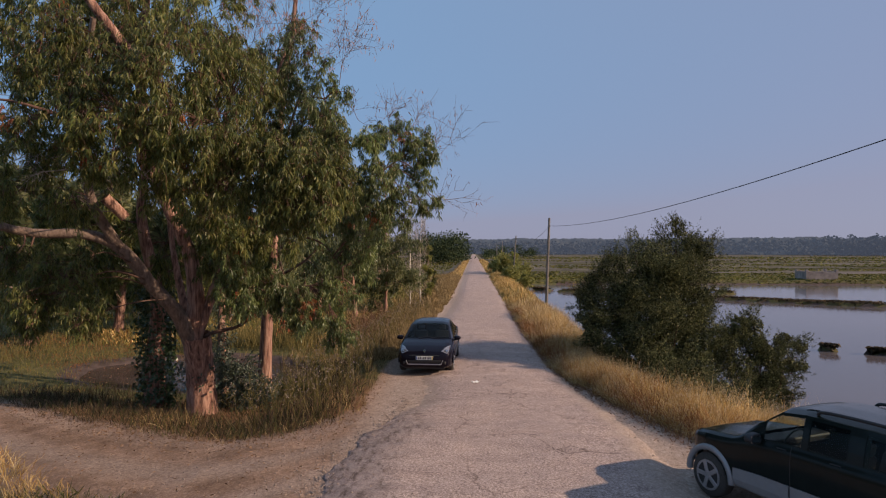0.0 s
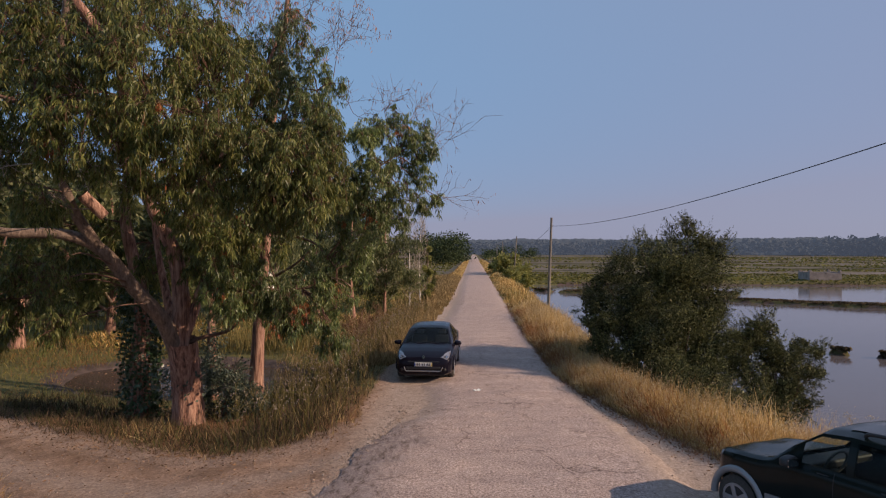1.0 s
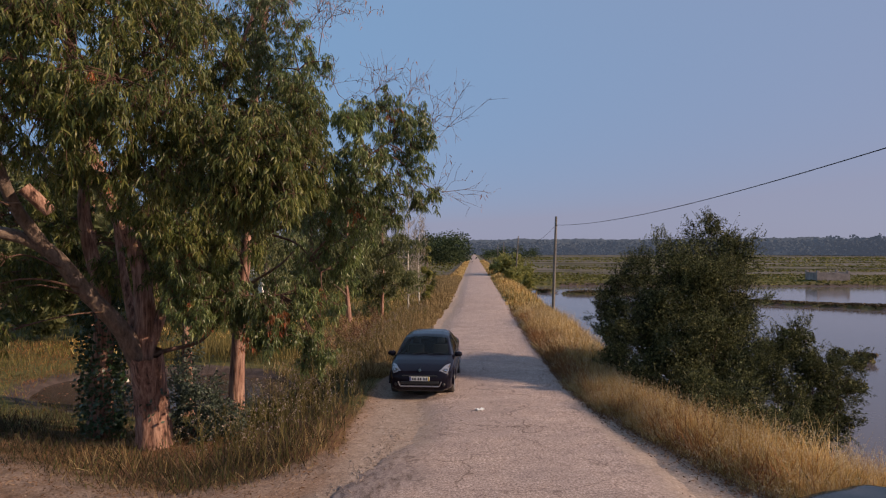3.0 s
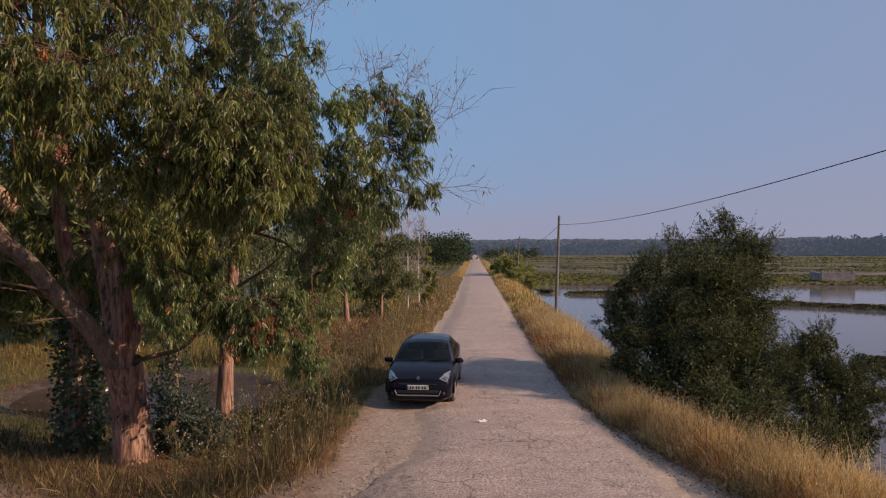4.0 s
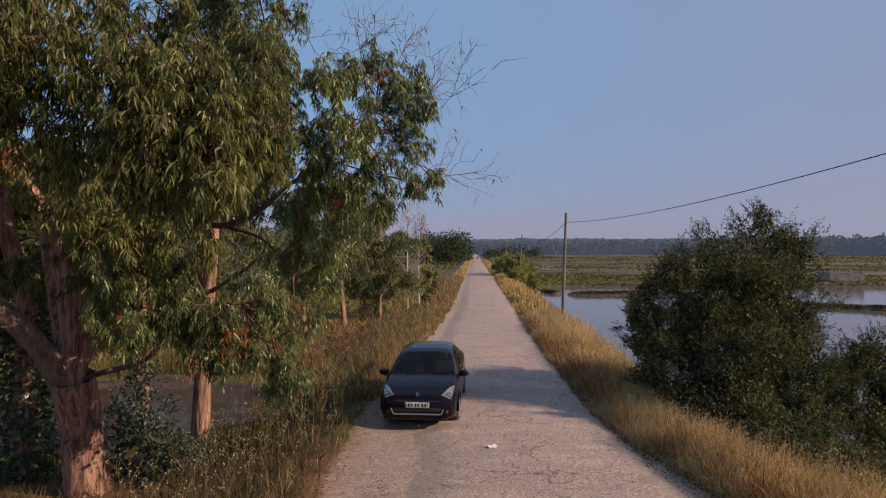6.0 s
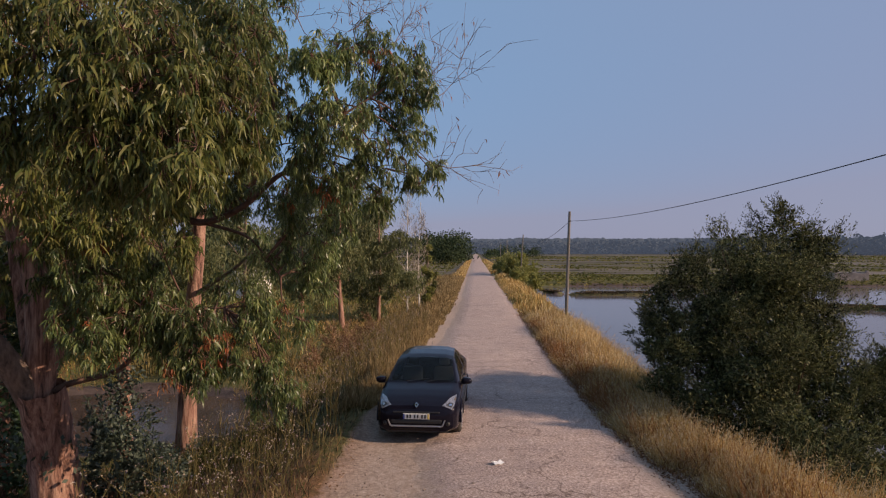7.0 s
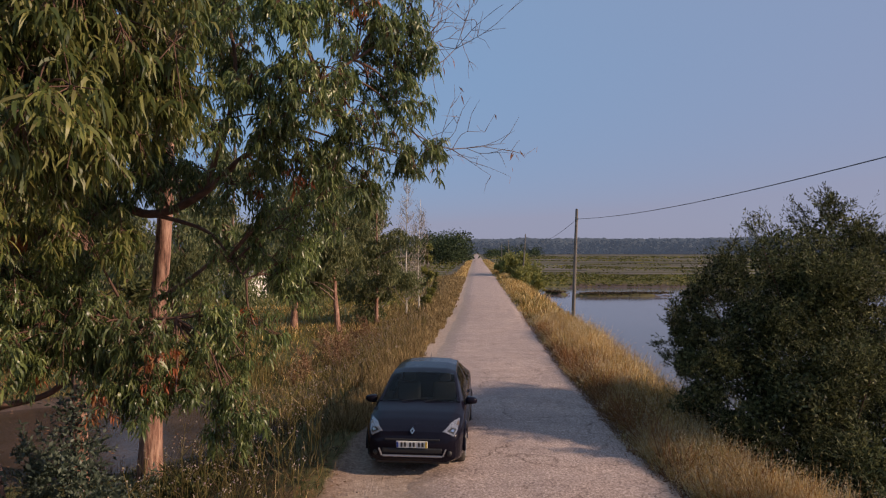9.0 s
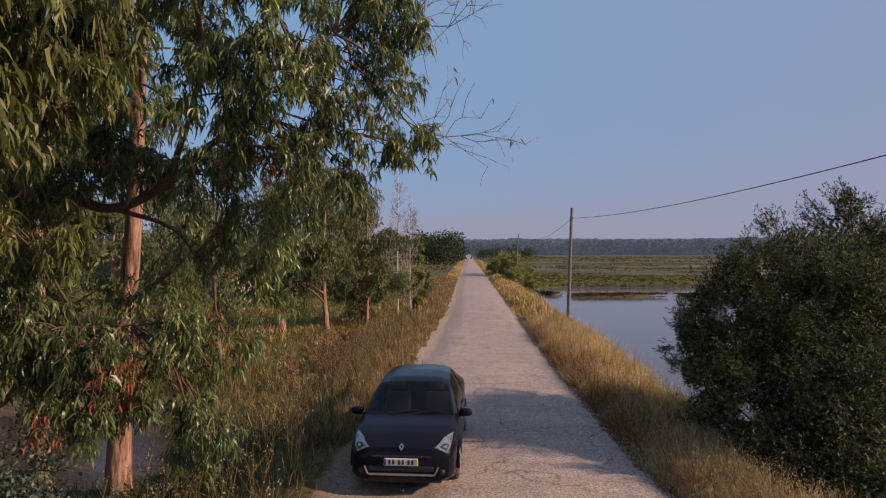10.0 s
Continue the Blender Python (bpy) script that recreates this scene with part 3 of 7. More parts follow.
def hanging_leaves(name, base, out, length, width, mat, rng):
    """Sickle leaves: each leaves its twig along out, curves over and ends hanging; the blade is broadest before its middle."""
    n = len(base)
    out = out / (np.linalg.norm(out, axis=1)[:, None] + 1e-9)
    down = np.stack([rng.normal(size=n) * 0.2, rng.normal(size=n) * 0.2, -np.ones(n)], 1)
    side = np.cross(out + 1.5 * down, rng.normal(size=(n, 3)))
    side /= np.linalg.norm(side, axis=1)[:, None] + 1e-9
    length, width = length[:, None], width[:, None]
    sweep = side * rng.normal(size=(n, 1)) * 0.2

    def on(s):
        return base + length * (out * (s - 0.6 * s * s) + down * 0.78 * s * s + sweep * s * s)

    rows = [base]
    for s, w in ((0.32, 0.5), (0.72, 0.4)):
        m = on(s)
        rows += [m - side * width * w, m + side * width * w]
    rows.append(on(1.0))
    i = np.arange(n)[:, None] * 6
    return mesh_from(name, np.stack(rows, 1).reshape(-1, 3), [np.concatenate([i + np.array([0, 1, 2]), i + np.array([3, 5, 4])]), i + np.array([1, 3, 4, 2])], mat)


def gum_crown(tree, base, limbs, clumps, seed, mat, leaf=0.17, dense=1.0, red=0.03):
    """Boughs from the limbs to every clump; in it bunches of twigs, each ending in a hanging tuft of sickle leaves."""
    rng = np.random.default_rng(seed)
    twigs = Tubes()
    lp, ld, ll, wp, wd = [], [], [], [], []
    paths = [np.asarray(l, float) for l in limbs]
    for cx, cy, cz, r in clumps:
        c = np.array([cx, cy, cz])
        a = nearest_on(paths, c)
        reach = np.linalg.norm(c - a)
        mid = (a + c) / 2 + np.array([0, 0, 0.1 * reach]) + rng.normal(size=3) * 0.06 * reach
        p = smooth_path([a, mid, c], 9)
        bough = Tubes()
        bough.add(p - base, 0.012 + 0.022 * r, 0.008, 6, 0.06)
        child("bough", bough.mesh("bough", M_BOUGH), tree)
        k = int((22 * r * r + 3) * min(dense, 1.6))
        knots = in_ball(rng, k, 0.55) * r * np.array([1, 1, 0.9])
        knots[:, 2] += 0.12 * r
        for q in knots:
            start = p[rng.integers(5, 9)]
            hub = c + q
            arm = smooth_path([start, (start + hub) / 2 + np.array([0, 0, 0.1 * r]), hub], 4)
            twigs.add(arm - base, 0.009, 0.005, 3)
            n = int(rng.integers(9, 15))
            spread = 0.075 + 0.1 * min(r, 0.8)
            tips = hub + rng.normal(size=(n, 3)) * spread * np.array([0.85, 0.85, 1.35]) - np.array([0, 0, 0.08])
            withered = rng.random() < red
            for tip in tips:
                bend = (hub + tip) / 2 + np.array([0, 0, 0.05])
                twigs.add(np.array([hub, tip]) - base, 0.005, 0.003, 3)
                m = rng.integers(11, 18)
                u = 0.55 + 0.5 * rng.random((m, 1))
                at = bend + (tip - bend) * u + rng.normal(size=(m, 3)) * 0.02
                d = rng.normal(size=(m, 3)) + (tip - c) / (np.linalg.norm(tip - c) + 1e-6) * 0.7
                d[:, 2] = 0.4 * d[:, 2] + 0.1
                if withered and rng.random() < 0.6:
                    wp.append(at)
                    wd.append(d)
                else:
                    lp.append(at)
                    ld.append(d)
                    ll.append(leaf * (0.65 + 0.65 * rng.random(m)))
    lp, ld, ll = np.vstack(lp), np.vstack(ld), np.concatenate(ll)
    child("twigwork", twigs.mesh("twigwork", M_TWIG), tree, kind="stuff")
    wide = ll * (0.11 + 0.05 * rng.random(len(ll)))
    if leaf < 0.18:
        me = hanging_leaves("crown", lp - base, ld, ll, wide, mat, rng)
    else:     # deep in the crown and at the back, a leaf is one face
        me = slips("crown", lp - base, 0.4 * ld - np.array([0, 0, 0.8]), ll, wide, mat, rng)
    child("crown", me, tree, kind="stuff")
    if wp:
        wp, wd = np.vstack(wp), np.vstack(wd)
        size = leaf * (0.5 + 0.5 * rng.random(len(wp)))
        child("withered_growth", hanging_leaves("withered_growth", wp - base, wd, size, size * 0.15, M_ORANGE, rng), tree, "orange-red withered leaves", "stuff")


def trunk_part(tree, base, path, r0, r1, mat, name="trunk", flare=0.0, sides=14, label=""):
    t = Tubes()
    t.add(smooth_path(path, max(14, 6 * len(path))) - base, r0, r1, sides, 0.035, flare)
    child(name, t.mesh(name, mat), tree, label)
    return smooth_path(path, 30)


def dead_sprays(tree, base, starts, seed, spread, leaves=0, mat=None):
    """Bare forking twigs, with a few withered leaves."""
    rng = np.random.default_rng(seed)
    t, at = Tubes(), []
    for p, d in starts:
        p, d = np.array(p, float), np.array(d, float)
        main = smooth_path([p, p + d * 0.35 + rng.normal(size=3) * 0.1, p + d * 0.7 + rng.normal(size=3) * 0.12 - np.array([0, 0, 0.1]), p + d], 8)
        t.add(main - base, 0.011, 0.003, 4)
        for i in range(spread):
            a = main[rng.integers(2, 8)]
            w = d * 0.45 * rng.random() + rng.normal(size=3) * 0.22 * np.linalg.norm(d)
            w[2] += 0.1
            sub = smooth_path([a, a + w * 0.5 + rng.normal(size=3) * 0.05, a + w], 6)
            t.add(sub - base, 0.006, 0.0025, 3)
            at.append(sub[-1])
            for j in range(3):
                b = sub[rng.integers(2, 6)]
                w2 = w * 0.3 + rng.normal(size=3) * 0.16
                t.add(np.array([b, b + w2 * 0.5 + rng.normal(size=3) * 0.02, b + w2]) - base, 0.005, 0.002, 3)
                at.append(b + w2)
    child("dead_twigwork", t.mesh("dead_twigwork", mat or M_DEADTWIG), tree, "bare pinkish grey twigs", "stuff")
    if leaves:
        at = np.array(at)[rng.integers(0, len(at), leaves)] + rng.normal(size=(leaves, 3)) * 0.05
        d = rng.normal(size=(leaves, 3)) * 0.4 - np.array([0, 0, 1.0])
        child("withered_leaves", blades("withered_leaves", at - base, d, 0.13, 0.022, rng.normal(size=(leaves, 3)) * 0.15, M_DEADLEAF, rng), tree, "pinkish brown dead leaves", "stuff")


def big_gum():
    base = np.array([-7.3, 16.5, -0.85])
    tree = thing("eucalyptus_tree", base, "large forked eucalyptus with peeling red bark beside the track", "tree", "eucalyptus trees")
    fork = (-7.2, 15.9, 1.4)
    limbs = [trunk_part(tree, base, [base - np.array([0, 0, 0.3]), (-7.28, 16.3, 0.2), fork], 0.38, 0.33, M_BARK, flare=0.16, sides=26, label="shaggy reddish brown bark")]
    limbs.append(trunk_part(tree, base, [(-7.35, 15.95, 1.1), (-7.55, 15.5, 2.0), (-8.02, 15.03, 2.81), (-8.5, 14.6, 3.65), (-9.12, 14.17, 3.98), (-10.04, 13.7, 4.0), (-10.8, 13.0, 4.25)], 0.21, 0.09, M_LIMB, "limb"))
    limbs.append(trunk_part(tree, base, [(-8.5, 14.6, 3.6), (-8.75, 13.8, 4.8), (-8.3, 12.8, 6.4), (-7.5, 11.9, 8.2)], 0.13, 0.05, M_LIMB, "limb"))
    limbs.append(trunk_part(tree, base, [(-7.32, 15.95, 1.1), (-7.3, 16.0, 2.4), (-7.45, 15.9, 3.6), (-7.9, 15.3, 5.2), (-7.9, 14.4, 7.4), (-7.6, 14.2, 10.2)], 0.24, 0.07, M_BARK, "limb"))
    limbs.append(trunk_part(tree, base, [(-7.9, 15.2, 5.2), (-7.3, 13.3, 5.7), (-6.0, 11.9, 5.9), (-4.4, 12.0, 5.6), (-3.2, 12.3, 5.2)], 0.12, 0.03, M_BARK, "limb"))
    limbs.append(trunk_part(tree, base, [(-7.3, 15.95, 1.2), (-6.9, 16.1, 1.42), (-6.25, 16.4, 1.6), (-5.7, 16.2, 2.1), (-5.0, 15.8, 2.6), (-4.2, 15.8, 2.7)], 0.06, 0.015, M_BOUGH, "limb"))
    limbs.append(trunk_part(tree, base, [(-8.95, 17.1, -1.2), (-8.9, 17.0, 0.6), (-8.8, 16.9, 2.4), (-9.2, 16.8, 4.6), (-9.0, 16.9, 7.0)], 0.3, 0.08, M_BARK, "second_trunk", 0.1, label="trunk wrapped in ivy"))
    limbs.append(trunk_part(tree, base, [(-7.3, 15.9, 1.15), (-6.95, 16.1, 2.3), (-6.6, 16.2, 3.6), (-6.5, 16.0, 5.4), (-5.6, 16.3, 7.4), (-5.0, 16.4, 9.0)], 0.14, 0.03, M_BARK, "limb"))
    limbs.append(trunk_part(tree, base, [(-7.35, 16.0, 1.2), (-7.75, 16.3, 2.2), (-8.15, 16.5, 3.6), (-8.3, 16.4, 5.4)], 0.15, 0.05, M_BARK, "limb"))
    # the dark bough that crosses before the slender tree and carries the lobe over the road
    limbs.append(trunk_part(tree, base, [(-6.62, 16.2, 3.5), (-6.0, 16.4, 4.15), (-5.35, 16.4, 4.17), (-4.78, 16.4, 4.05), (-4.1, 16.3, 4.3), (-3.57, 16.2, 4.72), (-3.22, 16.0, 4.9), (-2.61, 15.5, 5.37), (-1.9, 15.7, 5.9)], 0.085, 0.015, M_BOUGH, "limb", sides=9))
    limbs.append(trunk_part(tree, base, [(-4.8, 16.4, 4.05), (-4.08, 16.4, 3.82), (-3.72, 16.3, 3.49), (-3.44, 16.2, 3.16)], 0.032, 0.008, M_BOUGH, "limb", sides=8))
    limbs.append(trunk_part(tree, base, [(-4.0, 16.3, 4.4), (-3.89, 16.2, 4.67), (-3.6, 16.0, 5.25), (-3.4, 15.7, 5.98), (-3.7, 15.8, 7.0), (-4.0, 16.0, 8.1)], 0.05, 0.012, M_BOUGH, "limb", sides=8))
    over_track = [(-8.6, 12.2, 2.7, 0.55), (-9.5, 12.5, 2.7, 0.55), (-7.7, 12.0, 2.3, 0.4), (-9.2, 12.6, 2.1, 0.35), (-10.0, 12.8, 3.2, 0.55), (-8.4, 12.6, 3.2, 0.5), (-8.9, 11.6, 4.8, 0.45), (-7.8, 11.6, 4.4, 0.35)]
    near = [(-7.4, 10.6, 7.1, 0.8), (-7.2, 10.3, 5.9, 0.7), (-6.4, 10.8, 7.2, 0.75), (-6.2, 10.2, 6.0, 0.7), (-5.4, 10.4, 6.5, 0.7), (-5.7, 10.3, 5.3, 0.6), (-5.2, 11.2, 7.3, 0.75), (-4.8, 10.6, 5.9, 0.65), (-6.6, 10.6, 5.2, 0.5), (-5.3, 11.2, 5.1, 0.55), (-4.6, 11.6, 6.7, 0.7), (-4.4, 11.4, 5.7, 0.6), (-4.7, 11.6, 4.8, 0.5), (-3.9, 11.6, 5.3, 0.5), (-3.9, 12.0, 4.6, 0.45), (-3.2, 11.7, 5.0, 0.42), (-3.0, 12.0, 4.6, 0.38), (-3.6, 12.4, 4.3, 0.4), (-6.0, 11.8, 4.6, 0.35), (-7.6, 11.0, 5.4, 0.5)]
    fringe = [(-2.8, 12.2, 5.0, 0.5), (-2.9, 11.6, 4.5, 0.42), (-2.8, 12.4, 4.7, 0.3), (-3.2, 11.4, 4.8, 0.45), (-3.6, 11.6, 4.5, 0.42), (-3.1, 12.2, 5.3, 0.55), (-3.0, 13.0, 5.7, 0.5), (-3.3, 11.6, 5.2, 0.5), (-3.6, 12.4, 4.5, 0.35), (-3.3, 12.8, 4.5, 0.3)]
    mid = [(-7.1, 13.8, 6.6, 1.0), (-9.1, 13.8, 7.3, 1.1), (-6.3, 14.2, 4.8, 0.7), (-5.7, 14.8, 3.7, 0.55), (-4.8, 15.0, 3.7, 0.36), (-5.7, 15.6, 7.9, 0.8), (-6.5, 14.5, 8.9, 1.1), (-7.6, 13.5, 8.6, 1.1), (-7.0, 15.9, 4.0, 0.5), (-6.6, 15.6, 2.9, 0.45), (-5.5, 15.4, 2.7, 0.42), (-9.3, 13.5, 8.7, 1.1)]
    shade = [(-5.9, 14.8, 4.4, 0.5), (-5.6, 15.2, 4.0, 0.5), (-5.9, 14.6, 3.7, 0.45), (-5.7, 15.0, 3.3, 0.42), (-5.5, 15.4, 3.3, 0.35), (-6.0, 14.8, 2.7, 0.4), (-5.7, 15.2, 2.5, 0.4), (-5.9, 15.0, 2.2, 0.3), (-5.3, 15.2, 4.5, 0.36), (-5.5, 15.8, 3.8, 0.38), (-5.1, 16.4, 4.8, 0.42), (-4.6, 16.5, 4.9, 0.4), (-4.2, 16.4, 4.7, 0.3), (-5.5, 16.2, 4.7, 0.4), (-5.1, 16.6, 4.4, 0.32), (-4.4, 16.6, 4.4, 0.22), (-5.4, 16.4, 4.2, 0.3)]
    back = [(-10.5, 12.0, 6.6, 1.6), (-12.2, 14.4, 3.8, 1.3), (-8.0, 16.9, 6.7, 1.5), (-9.9, 16.5, 5.8, 1.5), (-10.9, 17.0, 4.0, 1.3), (-8.6, 17.2, 3.8, 1.2), (-7.4, 17.9, 8.5, 1.4), (-9.0, 19.0, 3.2, 1.2), (-10.6, 18.5, 2.7, 1.2), (-8.0, 18.7, 3.2, 0.9), (-7.0, 18.0, 4.6, 0.9), (-6.4, 16.2, 7.0, 1.1), (-7.0, 18.5, 6.0, 1.1), (-9.8, 14.5, 9.4, 1.6), (-7.5, 13.7, 10.8, 1.9), (-6.1, 15.7, 11.5, 1.6), (-13.2, 17.5, 2.8, 0.9), (-12.0, 18.0, 2.7, 0.8), (-10.5, 17.8, 3.1, 0.7), (-12.5, 16.5, 4.3, 0.9), (-11.6, 17.0, 4.0, 0.8)]
    right = [(-2.24, 15.6, 6.6, 0.36), (-2.54, 15.3, 6.1, 0.38), (-1.84, 15.8, 6.4, 0.36), (-1.44, 16.0, 6.2, 0.28), (-2.14, 15.3, 5.7, 0.40), (-1.74, 15.8, 5.7, 0.40), (-1.34, 16.0, 5.5, 0.27), (-2.64, 15.0, 5.5, 0.34), (-2.24, 15.2, 5.1, 0.40), (-1.74, 15.6, 5.0, 0.36), (-1.34, 16.2, 4.8, 0.23), (-1.04, 16.4, 4.9, 0.15), (-2.64, 15.2, 4.7, 0.36), (-2.14, 15.6, 4.5, 0.34), (-1.74, 15.9, 4.4, 0.21), (-2.64, 14.9, 6.1, 0.28), (-2.94, 14.9, 5.4, 0.19), (-3.24, 14.9, 5.0, 0.17), (-2.34, 14.9, 5.3, 0.24), (-2.74, 15.1, 5.0, 0.21), (-1.77, 15.8, 6.8, 0.26), (-1.32, 16.0, 6.5, 0.22), (-1.12, 16.2, 6.0, 0.18)]
    upper = [(-4.6, 16.2, 8.7, 0.45), (-5.3, 16.5, 9.0, 0.4), (-4.0, 16.0, 8.3, 0.4), (-5.0, 16.3, 8.1, 0.42), (-4.2, 16.0, 7.6, 0.45), (-3.5, 15.9, 7.7, 0.3), (-3.7, 15.8, 7.0, 0.35), (-4.5, 16.1, 7.0, 0.42), (-3.6, 15.6, 6.4, 0.26), (-5.5, 16.5, 7.4, 0.42), (-4.8, 16.2, 6.3, 0.42), (-5.7, 16.6, 6.4, 0.4), (-4.7, 16.0, 5.5, 0.3), (-5.4, 16.4, 5.4, 0.42), (-4.8, 16.2, 4.6, 0.36), (-3.9, 15.6, 7.0, 0.42), (-3.4, 15.4, 6.6, 0.32)]
    low = [(-3.5, 16.0, 4.4, 0.3), (-3.1, 16.0, 4.4, 0.34), (-3.4, 16.2, 3.8, 0.34), (-3.0, 16.4, 3.9, 0.36), (-2.8, 16.8, 3.5, 0.28), (-3.2, 16.4, 3.4, 0.34), (-3.0, 16.8, 3.1, 0.2), (-2.7, 16.8, 4.2, 0.3), (-3.7, 16.2, 3.4, 0.22), (-2.4, 17.0, 4.5, 0.3)]
    skirt = [(-4.8, 15.3, 2.7, 0.3), (-4.5, 15.4, 2.5, 0.34), (-4.5, 15.3, 2.0, 0.26), (-4.2, 15.6, 2.3, 0.32), (-4.2, 15.6, 1.9, 0.2), (-3.8, 15.9, 2.4, 0.3), (-3.4, 16.0, 2.2, 0.32), (-3.6, 15.9, 1.8, 0.22), (-3.3, 15.9, 1.4, 0.18), (-3.8, 16.0, 2.8, 0.25), (-3.3, 16.2, 2.5, 0.24), (-5.1, 15.6, 3.0, 0.3), (-5.2, 15.4, 2.3, 0.26), (-4.4, 16.2, 2.8, 0.26), (-3.6, 15.9, 1.2, 0.15)]
    crest = [(-3.8, 16.6, 6.6, 0.42), (-4.0, 16.6, 6.0, 0.36), (-4.5, 17.2, 7.0, 0.45), (-5.9, 17.6, 7.0, 0.5), (-6.6, 17.2, 6.4, 0.55), (-5.7, 17.6, 6.2, 0.4), (-3.4, 16.4, 6.1, 0.34), (-6.8, 16.8, 6.8, 0.55), (-10.7, 14.6, 8.1, 0.6), (-9.7, 14.8, 7.0, 0.6)]
    fill = [(-4.6, 15.1, 1.9, 0.21), (-4.4, 15.1, 2.1, 0.24), (-3.9, 15.2, 1.9, 0.18), (-4.3, 15.2, 2.4, 0.26), (-5.0, 15.4, 2.3, 0.24), (-4.6, 15.3, 2.5, 0.24), (-4.2, 15.1, 1.8, 0.16), (-3.5, 15.9, 1.7, 0.21), (-3.5, 15.9, 1.3, 0.14), (-5.3, 15.0, 2.2, 0.24), (-5.5, 14.6, 2.5, 0.24), (-5.1, 15.0, 2.8, 0.27), (-5.6, 14.8, 2.9, 0.29)]
    gum_crown(tree, base, limbs, over_track + near + fringe, 3, M_GUM, 0.14, 1.5, 0.012)
    gum_crown(tree, base, limbs, mid, 4, M_GUM, 0.17, 1.15, 0.012)
    gum_crown(tree, base, limbs, back, 5, M_GUM, 0.22, 0.42, 0.0)
    gum_crown(tree, base, limbs, shade, 6, M_GUMDARK, 0.13, 0.85, 0.05)
    gum_crown(tree, base, limbs, right + upper + crest, 7, M_GUMDARK, 0.14, 1.1)
    gum_crown(tree, base, limbs, low + skirt + fill, 8, M_GUMDARK, 0.14, 0.85, 0.05)
    trunk_part(tree, base, [(-8.42, 13.81, 4.81), (-8.11, 14.12, 4.37)], 0.13, 0.12, M_BARK, "cut_stub", label="orange-brown sawn-off limb")
    trunk_part(tree, base, [(-6.25, 11.31, 7.09), (-6.54, 10.89, 7.61), (-6.81, 10.58, 8.09), (-6.98, 10.37, 8.50)], 0.1, 0.06, M_BARK, "limb")
    dead_sprays(tree, base, [((-8.55, 11.10, 5.25), (1.6, 0.1, 0.1)), ((-6.25, 11.21, 4.78), (-1.5, -0.1, 0.5)), ((-7.17, 10.66, 5.03), (-1.2, 0.1, 0.15)), ((-7.61, 10.84, 5.26), (1.4, 0.0, 0.0))], 18, 14, mat=M_PALETWIG)
    dead_sprays(tree, base, [((-8.6, 12.6, 4.6), (-0.3, -0.4, 0.5)), ((-9.2, 12.9, 4.5), (0.9, -0.3, 0.35)), ((-7.3, 12.3, 4.4), (-0.9, -0.2, 0.3))], 8, 9)
    # the lobe's bare outer twigs against the sky
    dead_sprays(tree, base, [((-1.43, 16.4, 5.72), (0.86, 1.1, 1.3)), ((-1.31, 16.6, 5.19), (1.1, 0.7, -0.1)), ((-1.8, 15.9, 6.5), (0.5, 0.4, 0.7)), ((-2.1, 15.7, 6.7), (0.1, 0.3, 0.6)), ((-1.5, 16.0, 6.1), (0.6, 0.6, 0.6)), ((-3.5, 15.9, 7.4), (0.95, 0.1, -0.3))], 9, 11, 90)
    rng = np.random.default_rng(5)
    n = 3000
    a, h = rng.random(n) * 6.28, rng.random(n) * 3.4 - 0.9
    at = np.stack([-8.9 + np.cos(a) * 0.38, 17.05 + np.sin(a) * 0.38, h], 1) + rng.normal(size=(n, 3)) * 0.1
    m = 260
    low_at = np.array([-7.45, 16.25, 0.35]) + rng.normal(size=(m, 3)) * np.array([0.4, 0.2, 0.22])
    child("ivy", flakes("ivy", at - base, 0.1, M_IVY, rng, long=1.1), tree, "dark glossy ivy leaves", "stuff")
    child("sprout_growth", flakes("sprout_growth", low_at - base, 0.08, M_SPROUT, rng, long=1.5), tree, "blue-grey young leaves sprouting from the trunk", "stuff")


big_gum()


